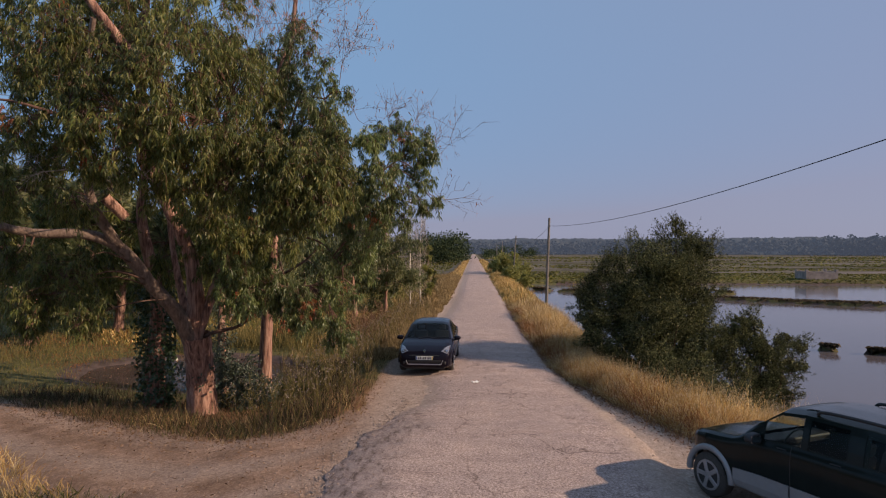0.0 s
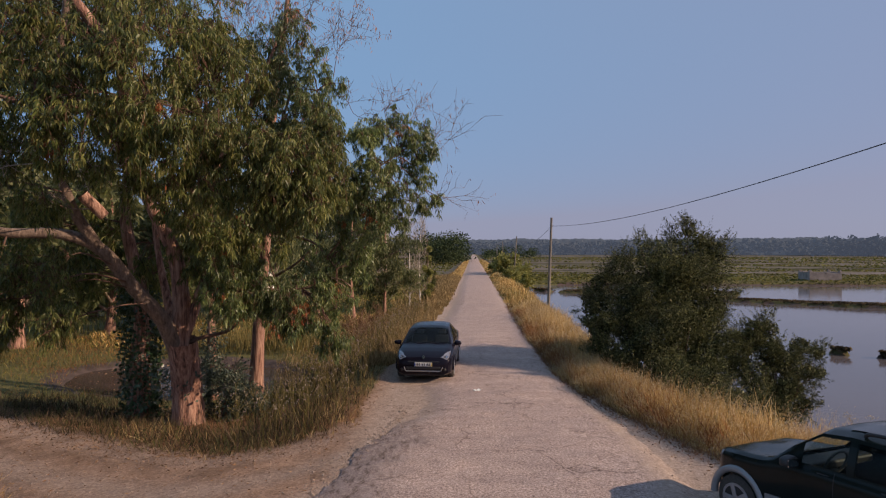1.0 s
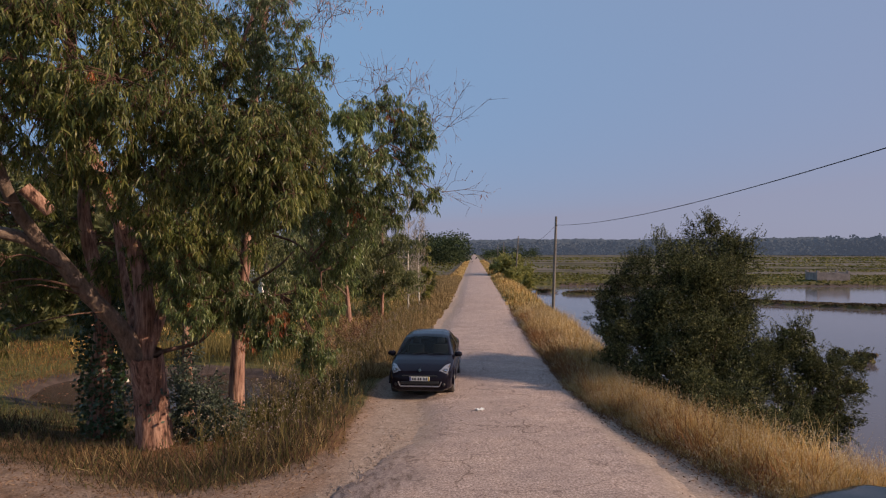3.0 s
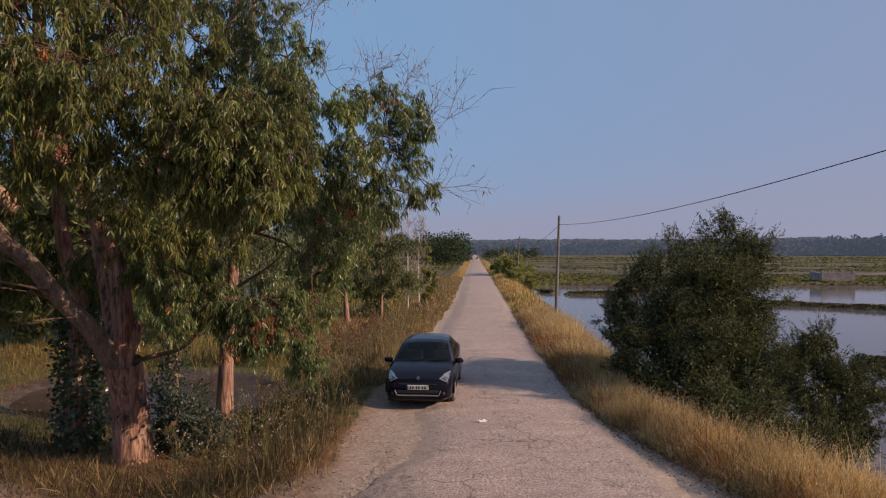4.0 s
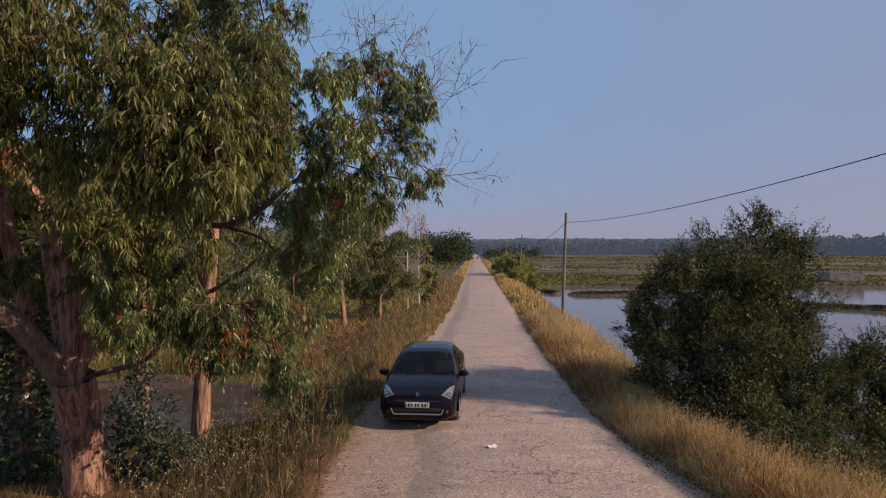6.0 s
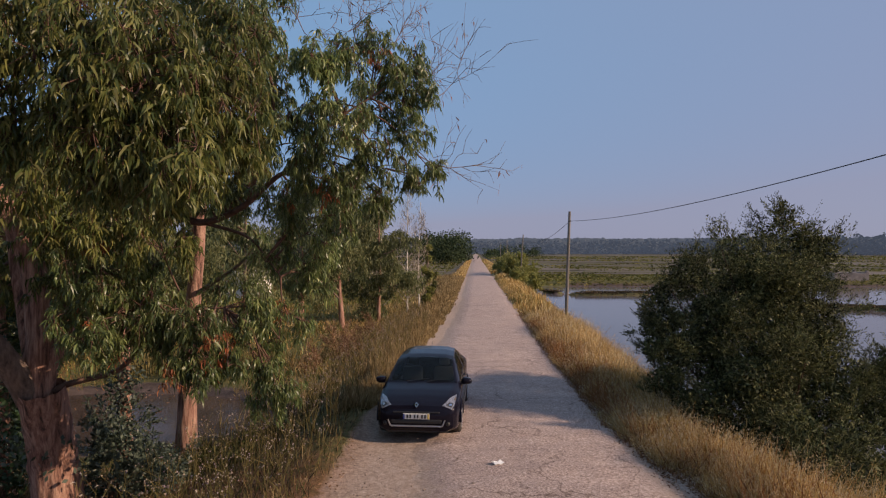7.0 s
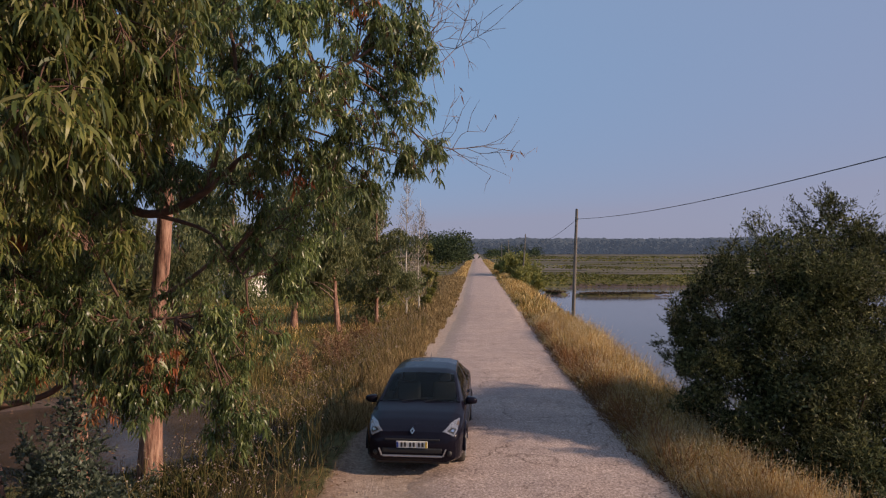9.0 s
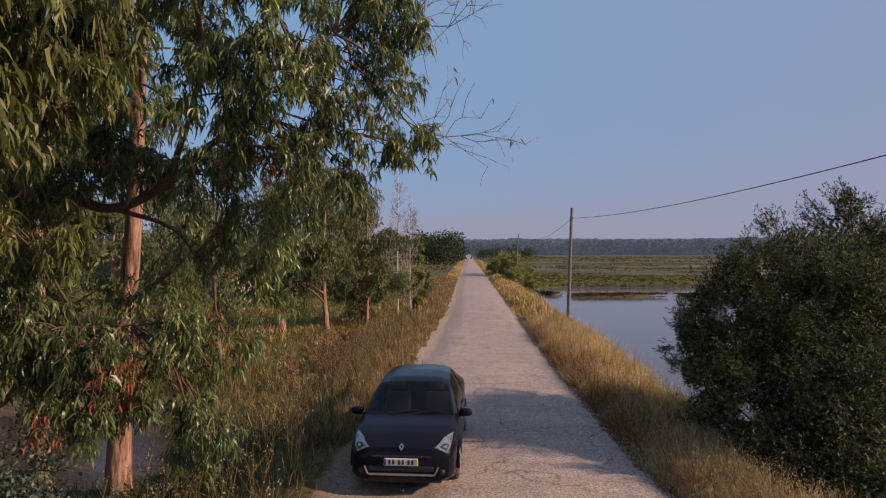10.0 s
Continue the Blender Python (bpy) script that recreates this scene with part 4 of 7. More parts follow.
def second_gum():
    base = np.array([-6.9, 20.2, -1.1])
    tree = thing("eucalyptus_tree", base, "slender eucalyptus with straight red trunk and long drooping leaves", "tree", "eucalyptus trees")
    limbs = [trunk_part(tree, base, [base - np.array([0, 0, 0.3]), (-6.75, 20.1, 1.5), (-6.5, 20.0, 4.05), (-6.2, 19.75, 8.0), (-5.85, 19.75, 10.6), (-5.6, 19.75, 12.8)], 0.2, 0.05, M_BARK, flare=0.06)]
    limbs.append(trunk_part(tree, base, [(-6.45, 20.0, 4.6), (-7.2, 19.3, 5.1), (-8.2, 18.6, 5.3)], 0.05, 0.02, M_BOUGH, "limb", sides=8))
    limbs.append(trunk_part(tree, base, [(-6.62, 20.05, 2.6), (-6.0, 19.6, 2.9), (-5.2, 19.0, 3.3), (-4.6, 18.6, 3.8)], 0.06, 0.02, M_LIMB, "limb", sides=8))
    limbs.append(trunk_part(tree, base, [(-6.3, 19.85, 6.4), (-5.6, 18.6, 7.3), (-4.8, 17.3, 8.2)], 0.07, 0.025, M_LIMB, "limb", sides=8))
    clumps = [(-6.6, 20.7, 5.7, 0.6), (-6.1, 21.2, 5.0, 0.5), (-5.5, 20.6, 7.2, 0.6), (-5.7, 19.2, 8.6, 0.7), (-5.2, 18.2, 8.0, 0.6), (-7.4, 18.9, 5.9, 0.8), (-5.4, 19.0, 10.0, 0.7), (-6.6, 19.4, 9.4, 0.6), (-4.7, 18.6, 3.9, 0.3)]
    gum_crown(tree, base, limbs, clumps, 4, M_GUMDARK, 0.16, 0.8)
    dead_sprays(tree, base, [((-5.9, 19.7, 9.6), (1.6, -0.2, 0.6)), ((-6.0, 19.7, 8.8), (-1.0, -0.3, 2.2)), ((-5.8, 19.7, 10.2), (1.0, -0.2, 1.6)), ((-5.9, 19.7, 9.2), (-0.5, -0.4, 2.4))], 9, 16, 240)
    dead_sprays(tree, base, [((-5.85, 17.23, 8.44), (-0.5, 0, 2.2)), ((-5.37, 17.26, 8.76), (0.1, 0, 2.4)), ((-4.74, 17.29, 8.92), (0.6, 0, 2.0)), ((-3.78, 17.34, 8.28), (0.5, 0, 1.6)), ((-6.33, 17.21, 8.60), (-0.3, 0.2, 2.0))], 19, 22, 1100)


second_gum()


def third_gum():
    """A red trunk that shows behind the large tree once the camera has come past it."""
    base = np.array([-8.2, 20.0, -1.1])
    tree = thing("eucalyptus_tree", base, "eucalyptus with rough red trunk standing at the pond", "tree", "eucalyptus trees")
    limbs = [trunk_part(tree, base, [base - np.array([0, 0, 0.3]), (-8.25, 20.0, 1.5), (-8.3, 20.0, 4.0), (-8.5, 20.1, 8.5)], 0.15, 0.06, M_BARK, flare=0.06)]
    limbs.append(trunk_part(tree, base, [(-8.28, 20.0, 2.9), (-7.9, 19.7, 3.8), (-7.6, 19.4, 5.0)], 0.09, 0.03, M_BARK, "limb", sides=8))
    clumps = [(-9.4, 20.1, 5.3, 0.8), (-8.5, 21.1, 6.0, 0.9), (-8.8, 20.6, 4.2, 0.6), (-7.5, 21.2, 6.9, 0.8), (-8.8, 20.1, 7.0, 0.9), (-7.6, 18.9, 5.0, 0.8), (-8.7, 18.8, 5.2, 0.9), (-9.3, 19.6, 3.4, 0.5)]
    gum_crown(tree, base, limbs, clumps, 14, M_GUMDARK, 0.19, 0.7)
    rng = np.random.default_rng(15)
    at = np.array([-8.15, 19.8, 0.2]) + rng.normal(size=(900, 3)) * np.array([0.22, 0.22, 0.6])
    child("sprout_growth", flakes("sprout_growth", at - base, 0.07, M_SPROUT, rng, long=1.6), tree, "blue-grey young leaves sprouting from the trunk", "stuff")


third_gum()


def leafy_tree(name, base, height, spread, seed, mat, label, trunk_r=0.14, bare=0.25, count=9000, size=0.22, trunk_mat=None, group="", category="tree", lean=0.0, hang=False):
    """A tree with tapered trunk, limbs and a crown of many leaf clumps with gaps."""
    rng = np.random.default_rng(seed)
    tree = thing(name, base, label, category, group)
    top = np.array([lean, 0, height])
    t = Tubes()
    trunk = smooth_path([(0, 0, -0.3), (0.06 * spread * rng.normal(), 0.05 * rng.normal(), height * 0.35), top * 0.92], 16)
    t.add(trunk, trunk_r, trunk_r * 0.2, 8, 0.04, trunk_r * 0.4)
    child("trunk", t.mesh("trunk", trunk_mat or M_BARK), tree)
    at = []
    k = max(7, int(7 + spread * 2.5))
    for i in range(k):
        h = bare + (1 - bare) * (i + rng.random()) / k
        a = rng.random() * 6.28
        reach = spread * (0.35 + 0.65 * math.sin(math.pi * min(1, 0.25 + h * 0.75))) * (0.65 + 0.45 * rng.random())
        s = trunk[min(15, int(h * 14))]
        e = s + np.array([math.cos(a) * reach, math.sin(a) * reach, reach * (0.25 + 0.4 * rng.random())])
        e[2] = min(e[2], height)
        limb = Tubes()
        limb.add(smooth_path([s, (s + e) / 2 + rng.normal(size=3) * 0.1 * reach, e], 6), trunk_r * 0.4, trunk_r * 0.08, 5)
        child("limb", limb.mesh("limb", trunk_mat or M_LIMB), tree)
        for j in range(4 if hang else 5):
            c = s + (e - s) * (0.4 + 0.65 * rng.random()) + rng.normal(size=3) * 0.22 * reach
            at.append((c, (0.3 if hang else 0.22) * spread * (0.6 + 0.7 * rng.random())))
    if count:
        n = max(8, count // len(at))
        p = np.vstack([c + in_ball(rng, n, 0.3) * r * np.array([1, 1, 0.8]) for c, r in at])
        if hang:
            d = rng.normal(size=p.shape) * 0.45 - np.array([0, 0, 0.9])
            child("crown", slips("crown", p, d, size * (1.8 + 1.3 * rng.random(len(p))), np.full(len(p), size * 0.6), mat, rng), tree, kind="stuff")
            return tree
        child("crown", flakes("crown", p, size * (0.6 + 0.8 * rng.random(len(p))), mat, rng, long=3.4), tree, kind="stuff")
    return tree


def z_at(x, y):
    return float(land(np.array([x]), np.array([y]))[0])


def put(x, y, dz=0.0):
    return (x, y, z_at(x, y) + dz)


leafy_tree("eucalyptus_tree", put(-11.2, 44.5), 10.0, 3.4, 21, M_GUMFAR, "grey-green eucalyptus standing in the dry meadow", 0.22, 0.34, 11000, 0.12, group="eucalyptus trees", hang=True)
leafy_tree("eucalyptus_tree", put(-8.2, 43.0), 10.6, 2.6, 22, M_GUMFAR, "grey-green eucalyptus standing in the dry meadow", 0.16, 0.34, 11000, 0.12, group="eucalyptus trees", hang=True)
leafy_tree("eucalyptus_tree", put(-6.6, 46.5), 9.8, 2.5, 25, M_GUMFAR, "small eucalyptus with loose hanging foliage by the road", 0.12, 0.2, 13000, 0.12, group="eucalyptus trees", hang=True)
leafy_tree("eucalyptus_tree", put(-21.8, 29.5), 9.5, 4.2, 23, M_GUMFAR, "broad dark eucalyptus beyond the track", 0.34, 0.42, 15000, 0.2, group="eucalyptus trees")
leafy_tree("eucalyptus_tree", put(-20.0, 34.0), 10.0, 4.0, 24, M_GUMFAR, "dense dark eucalyptus behind the pond", 0.25, 0.25, 12000, 0.22, group="eucalyptus trees")
leafy_tree("eucalyptus_tree", put(-27.0, 44.0), 11.0, 4.5, 26, M_GUMFAR, "dense dark eucalyptus behind the pond", 0.25, 0.25, 12000, 0.25, group="eucalyptus trees")


leafy_tree("eucalyptus_tree", put(-10.4, 33.5), 10.4, 2.1, 41, M_GUMFAR, "pale-stemmed eucalyptus with thin olive foliage behind the pond", 0.13, 0.42, 8000, 0.1, M_LIMB, "eucalyptus trees", hang=True)
leafy_tree("eucalyptus_tree", put(-15.8, 39.5), 9.6, 3.0, 42, M_GUMFAR, "loose olive-grey eucalyptus beyond the pond", 0.18, 0.25, 9000, 0.12, group="eucalyptus trees", hang=True)
for gx, gy, gh, gs, seed in ((-17, 78, 12, 3.6, 27), (-23, 84, 14, 4.2, 28), (-29, 76, 12, 4.0, 29), (-35, 82, 13, 4.4, 36), (-13.5, 88, 11, 3.4, 37), (-19, 96, 13, 4.0, 38), (-42, 80, 12, 4.4, 39), (-30, 60, 9, 3.6, 40)):
    leafy_tree("eucalyptus_tree", put(gx, gy), gh, gs, seed, M_GUMFAR, "far olive-grey eucalyptus at the meadow's end", 0.25, 0.2, 3000, 0.24, group="eucalyptus trees", hang=True)


def birch(x, y, height, seed):
    """A thin white stem with fine bare branches that sweep upwards."""
    rng = np.random.default_rng(seed)
    base = put(x, y)
    tree = thing("birch_tree", base, "thin white-barked birch, nearly bare", "tree", "birches")
    t = Tubes()
    stem = smooth_path([(0, 0, -0.3), (0.06 * rng.normal(), 0, height * 0.4), (0.12 * rng.normal(), 0, height)], 24)
    t.add(stem, 0.06, 0.015, 8)
    child("trunk", t.mesh("trunk", M_BIRCH), tree)
    w, tips = Tubes(), []
    for i in range(85):
        h = 0.14 + 0.8 * rng.random()
        s = stem[int(h * 23)]
        a, reach = rng.random() * 6.28, (1.05 - h) * 1.1 + 0.15
        e = s + np.array([math.cos(a) * reach, math.sin(a) * reach, reach * (1.0 + rng.random())])
        m = (s + e) / 2 + np.array([math.cos(a), math.sin(a), -0.4]) * 0.15 * reach
        k = smooth_path([s, m, e], 6)
        w.add(k, 0.018, 0.007, 3)
        for q in range(5):
            b = k[rng.integers(2, 6)]
            g = b + np.array([rng.normal() * 0.16, rng.normal() * 0.16, 0.15 + 0.25 * rng.random()])
            w.add(np.array([b, (b + g) / 2 + rng.normal(size=3) * 0.02, g]), 0.008, 0.004, 3)
            tips.append(g)
    child("twigwork", w.mesh("twigwork", M_PALETWIG), tree, "fine pale bare twigs", "stuff")
    at = np.repeat(np.array(tips), 2, 0) + rng.normal(size=(2 * len(tips), 3)) * 0.08
    child("sparse_leaves", flakes("sparse_leaves", at, 0.05, M_REED, rng), tree, kind="stuff")


birch(-5.06, 49.8, 9.2, 31)
birch(-6.9, 49.0, 7.8, 32)
birch(-4.5, 53.0, 8.0, 35)
leafy_tree("poplar_sapling", put(-3.7, 50.5), 5.7, 0.6, 33, M_SHRUB, "slim green sapling on the road bank", 0.05, 0.1, 1800, 0.12, M_LIMB, "saplings")
leafy_tree("poplar_sapling", put(-4.1, 56.0), 5.4, 0.7, 34, M_GREEN, "slim green sapling on the road bank", 0.05, 0.1, 1800, 0.12, M_LIMB, "saplings")


def bush(name, base, lobes, n, size, seed, mat, label, stems=14, long=3.0, core=1.5):
    """A dense shrub: stems from one root, and lobes made of many leafy shoots that point outwards and up."""
    rng = np.random.default_rng(seed)
    base = np.array(base, float)
    ob = thing(name, base, label, "bush")
    at, way, inner = [], [], []
    vol = sum(l[3] ** 2 for l in lobes)
    for cx, cy, cz, r in lobes:
        c = np.array([cx, cy, cz])
        for i in range(max(1, stems // len(lobes)) if cz > base[2] + 0.9 else 0):
            e = c + in_ball(rng, 1)[0] * r * 0.7
            t = Tubes()
            t.add(smooth_path([base - (0, 0, 0.2) + rng.normal(size=3) * (0.25, 0.25, 0), (base + e) / 2 + rng.normal(size=3) * 0.12, e], 7) - base, 0.04, 0.008, 5)
            child("stem", t.mesh("stem", M_TWIG), ob)
        m = int(n * r ** 2 / vol)
        q = 26
        k = max(8, m // q)
        hubs = in_ball(rng, int(11 * r * r) + 4, 0.6) * r * 0.88
        root = hubs[rng.integers(0, len(hubs), k)] + in_ball(rng, k, 0.3) * (0.1 + 0.14 * r)
        shoot = root / (np.linalg.norm(root, axis=1)[:, None] + 1e-6) + rng.normal(size=(k, 3)) * 0.3
        shoot[:, 2] += 0.55
        shoot *= (r ** 0.5 * (0.2 + 0.55 * rng.random((k, 1)) ** 2)) / np.linalg.norm(shoot, axis=1)[:, None]
        u = rng.random((k, q, 1))
        p = c + root[:, None] + shoot[:, None] * u + rng.normal(size=(k, q, 3)) * 0.028 * (1.25 - u)
        d = shoot[:, None] / np.linalg.norm(shoot, axis=1)[:, None, None] + rng.normal(size=(k, q, 3)) * 0.6
        at.append(p.reshape(-1, 3))
        way.append(d.reshape(-1, 3))
        inner.append(c + in_ball(rng, int(m / 2.5) + 4, 0.1) * r * 0.72)
    at, way, inner = np.vstack(at), np.vstack(way), np.vstack(inner)
    child("inner_foliage", flakes("inner_foliage", inner - base, size * core * (0.6 + 0.7 * rng.random(len(inner))), mat, rng, long=1.6), ob, kind="stuff")
    length = size * long * (0.6 + 0.8 * rng.random(len(at)))
    child("foliage", slips("foliage", at - base, way, length, length * 0.7 / long, mat, rng), ob, kind="stuff")


def willow(name, base, groups, n, seed, label, stems):
    bush(name, base, [l for g in groups for l in g], n, 0.02, seed, M_BUSH, label, stems, 3.4, 2.4)


WILLOW_TOP = [(6.9, 21.2, 3.8, 0.75), (5.7, 20.9, 3.4, 0.8), (4.6, 20.9, 3.0, 0.65), (7.3, 21.1, 3.2, 0.7), (6.9, 21.3, 4.35, 0.34), (7.7, 21.1, 3.6, 0.48), (3.9, 20.5, 2.0, 0.5), (4.8, 20.1, 2.1, 0.75), (5.9, 20.0, 2.2, 0.85), (7.1, 20.2, 2.0, 0.75), (3.9, 21.0, 1.2, 0.4), (4.8, 19.7, 1.1, 0.7), (5.9, 19.5, 1.0, 0.85), (7.2, 19.6, 1.0, 0.7), (5.2, 19.0, 0.2, 0.5), (6.0, 18.8, 0.0, 0.6), (6.9, 18.8, 0.1, 0.6), (7.9, 18.8, 0.2, 0.55)]
WILLOW_FOOT = [(4.0, 19.7, 1.5, 0.5), (4.3, 18.8, 0.7, 0.55), (4.9, 18.5, 1.1, 0.65), (5.3, 17.8, 0.5, 0.55), (4.7, 18.0, 0.2, 0.42), (5.7, 18.8, 1.6, 0.7), (6.1, 20.0, 3.0, 0.75), (6.2, 17.8, -0.2, 0.55), (7.0, 17.9, -0.4, 0.5), (5.4, 17.4, -0.3, 0.42), (6.0, 22.3, 2.2, 1.2), (5.0, 22.2, 1.4, 1.0), (7.4, 21.6, 1.8, 1.0), (6.4, 20.6, 0.2, 1.1), (6.2, 17.2, -0.8, 0.4), (3.7, 19.4, 1.0, 0.4), (3.9, 19.1, 0.6, 0.4), (4.1, 18.7, 0.3, 0.38), (4.3, 18.1, 0.2, 0.36), (3.8, 20.2, 0.7, 0.5), (4.4, 19.8, 0.2, 0.6)]
WILLOW_SKIRT = [(4.9, 15.9, 0.25, 0.34), (5.3, 15.6, 0.25, 0.38), (5.7, 16.0, 0.15, 0.4), (5.2, 16.4, 0.4, 0.36), (6.1, 15.8, -0.2, 0.42), (3.6, 20.4, 1.9, 0.42), (3.5, 19.9, 1.5, 0.36), (3.9, 20.6, 2.6, 0.4), (5.3, 20.0, 1.6, 0.8), (6.6, 19.8, 1.5, 0.85), (5.4, 19.2, 0.6, 0.6), (6.6, 19.0, 0.6, 0.7), (7.6, 19.4, 0.5, 0.6), (6.4, 20.4, 2.7, 0.8), (4.8, 17.1, 0.2, 0.4), (5.5, 16.7, 0.0, 0.45), (6.2, 16.4, -0.2, 0.45), (7.0, 16.4, -0.4, 0.45), (5.9, 17.1, 0.4, 0.45), (5.2, 17.2, 0.5, 0.4)]
WILLOW_LOW = [(8.0, 19.4, 1.0, 0.5), (8.6, 19.6, 1.3, 0.42), (8.7, 19.2, 0.5, 0.5), (9.6, 19.8, 0.8, 0.38), (9.6, 19.4, 0.1, 0.34), (8.7, 18.8, -0.2, 0.38), (7.7, 18.4, -0.4, 0.38), (8.2, 19.5, 1.3, 0.42), (8.4, 19.3, 0.8, 0.5), (10.2, 20.0, 0.6, 0.32), (10.1, 19.7, 0.05, 0.28), (8.8, 18.8, -0.9, 0.4), (9.4, 19.2, -0.85, 0.36), (9.0, 19.9, -0.7, 0.5), (8.3, 18.6, -1.0, 0.4), (9.1, 19.4, 0.3, 0.5), (8.3, 19.2, -0.4, 0.55), (9.2, 19.4, -0.4, 0.45)]
willow("willow_bush", (6.4, 20.4, -1.0), [WILLOW_TOP, WILLOW_FOOT, WILLOW_SKIRT], 190000, 51, "large dense grey-green willow bush on the bank", 44)
willow("willow_bush", (8.8, 19.4, -1.2), [WILLOW_LOW], 38000, 52, "low spreading grey-green willow bush by the water", 24)


# ---- grass and weeds ----
def scatter(rng, n, x0, x1, y0, y1, power=1.0):
    y = y0 + (y1 - y0) * rng.random(n) ** power
    return x0 + (x1 - x0) * rng.random(n), y


def grass(name, x, y, height, width, mat, rng, label, lean=0.35, sink=0.03):
    n = len(x)
    base = np.stack([x, y, land(x, y) - sink], 1)
    way = rng.normal(size=(n, 3)) * lean
    way[:, 2] = 1
    bend = rng.normal(size=(n, 3)) * 0.22
    bend[:, 2] -= 0.12
    if np.min(width) > 0.0115:     # far off, a blade is one face
        me = slips(name, base, way + 0.5 * bend, np.broadcast_to(height, (n,)), np.broadcast_to(width, (n,)), mat, rng)
    else:
        me = blades(name, base, way, height, width, bend, mat, rng, 0.75)
    return tagged(new(name, me), label, "grass", kind="stuff")


def verge_right():
    rng = np.random.default_rng(61)
    bands = [(11.5, 20, 36000, 0.006), (20, 40, 36000, 0.011), (40, 90, 15000, 0.042), (90, 260, 8000, 0.12)]
    for y0, y1, n, w in bands:
        # blades stand in tufts of uneven height
        per = 16 if y1 < 60 else 6
        cy = y0 + (y1 - y0) * rng.random(n // per)
        cu = -0.12 + np.interp(cy, [13, 14.5, 16, 19, 21, 30], [2.6, 1.9, 1.2, 1.2, 1.9, 2.8]) * rng.random(n // per) ** 1.2
        ch = (0.55 + 0.6 * rng.random(n // per) ** 1.4) * (0.9 + 0.3 * wave(cu, cy, 63, 2.0))
        pick = rng.integers(0, n // per, n)
        loose = 0.09 if y1 < 60 else 0.25
        y = cy[pick] + rng.normal(size=n) * loose
        u = np.maximum(cu[pick] + rng.normal(size=n) * loose, -0.2)
        x = right_edge(y) + u + 0.12 * wave(y * 0, y, 62, 2.5)
        tall = np.interp(u, [-0.2, 0.2, 0.9, 2.9], [0.18, 0.5, 0.78, 0.85]) * ch[pick] * (0.6 + 0.55 * rng.random(n))
        faded = rng.random(n) + 0.35 * wave(x, y, 65, 6.0) > (1.15 if y1 < 30 else 0.78)
        grass("golden_grass", x[~faded], y[~faded], tall[~faded], w, M_GOLD, rng, "tall dry golden grass along the road's edge")
        grass("green_grass", x[faded], y[faded], tall[faded] * 0.9, w * 1.1, M_MEADOW, rng, "yellow-green grass among the dry blades of the road's edge")
        if y1 < 60:
            pick = rng.random(n) < 0.35
            m = int(pick.sum())
            hx, hy = x[pick] + rng.normal(size=m) * 0.08, y[pick] + rng.normal(size=m) * 0.08
            at = np.stack([hx, hy, land(hx, hy) + tall[pick] * (0.75 + 0.3 * rng.random(m))], 1)
            at = np.repeat(at, 2, 0) + rng.normal(size=(2 * m, 3)) * np.array([0.015, 0.015, 0.04])
            nod = rng.normal(size=at.shape) * 0.45 + np.array([0.1, 0.0, 0.35])
            tagged(new("grass_heads", slips("grass_heads", at, nod, (0.04 + 0.04 * rng.random(2 * m)), np.full(2 * m, w * 0.9), M_HEAD, rng)), "pale seed heads of the dry grass", "grass", kind="stuff")
    n = 3500
    y = 10 + 60 * rng.random(n) ** 1.5
    x = right_edge(y) + 0.35 + np.interp(y, [13, 15, 19, 22], [3.0, 1.2, 1.2, 3.0]) * rng.random(n)
    grass("bank_weeds", x, y, 0.3 + 0.4 * rng.random(n), 0.012, M_GREEN, rng, "green weeds among the dry grass of the bank")
    n = 9000
    y = 8 + 34 * rng.random(n) ** 1.4
    x = right_edge(y) - 0.08 + rng.normal(size=n) * 0.17
    grass("edge_grass", x, y, 0.05 + 0.16 * rng.random(n), 0.012, M_RUST, rng, "short rusty grass at the road's edge", 0.7)
    n = 9000
    y = 8 + 26 * rng.random(n) ** 1.3
    x = right_edge(y) - 0.12 - 0.16 * rng.normal(size=n) ** 2 + 0.12 * rng.normal(size=n)
    at = np.stack([x, y, np.maximum(land(x, y), 0.0 * x - 0.05) + 0.02 + 0.03 * rng.random(n)], 1)
    tagged(new("dry_litter", flakes("dry_litter", at, 0.014 + 0.014 * rng.random(n), M_LITTER, rng, 0.8, 3.0)), "rusty dead grass litter at the road's edge", "leaf litter", kind="stuff")
    n = 17000
    y = 10 + 26 * rng.random(n)
    x = right_edge(y) - 0.05 + 1.2 * rng.random(n) ** 1.3
    keep = wave(x, y, 64, 3.0) + 0.3 * rng.normal(size=n) > -0.1
    grass("rusty_sorrel", x[keep], y[keep], 0.25 + 0.45 * rng.random(int(keep.sum())), 0.011, M_RUST, rng, "rust-red dried sorrel among the golden grass", 0.45)


verge_right()


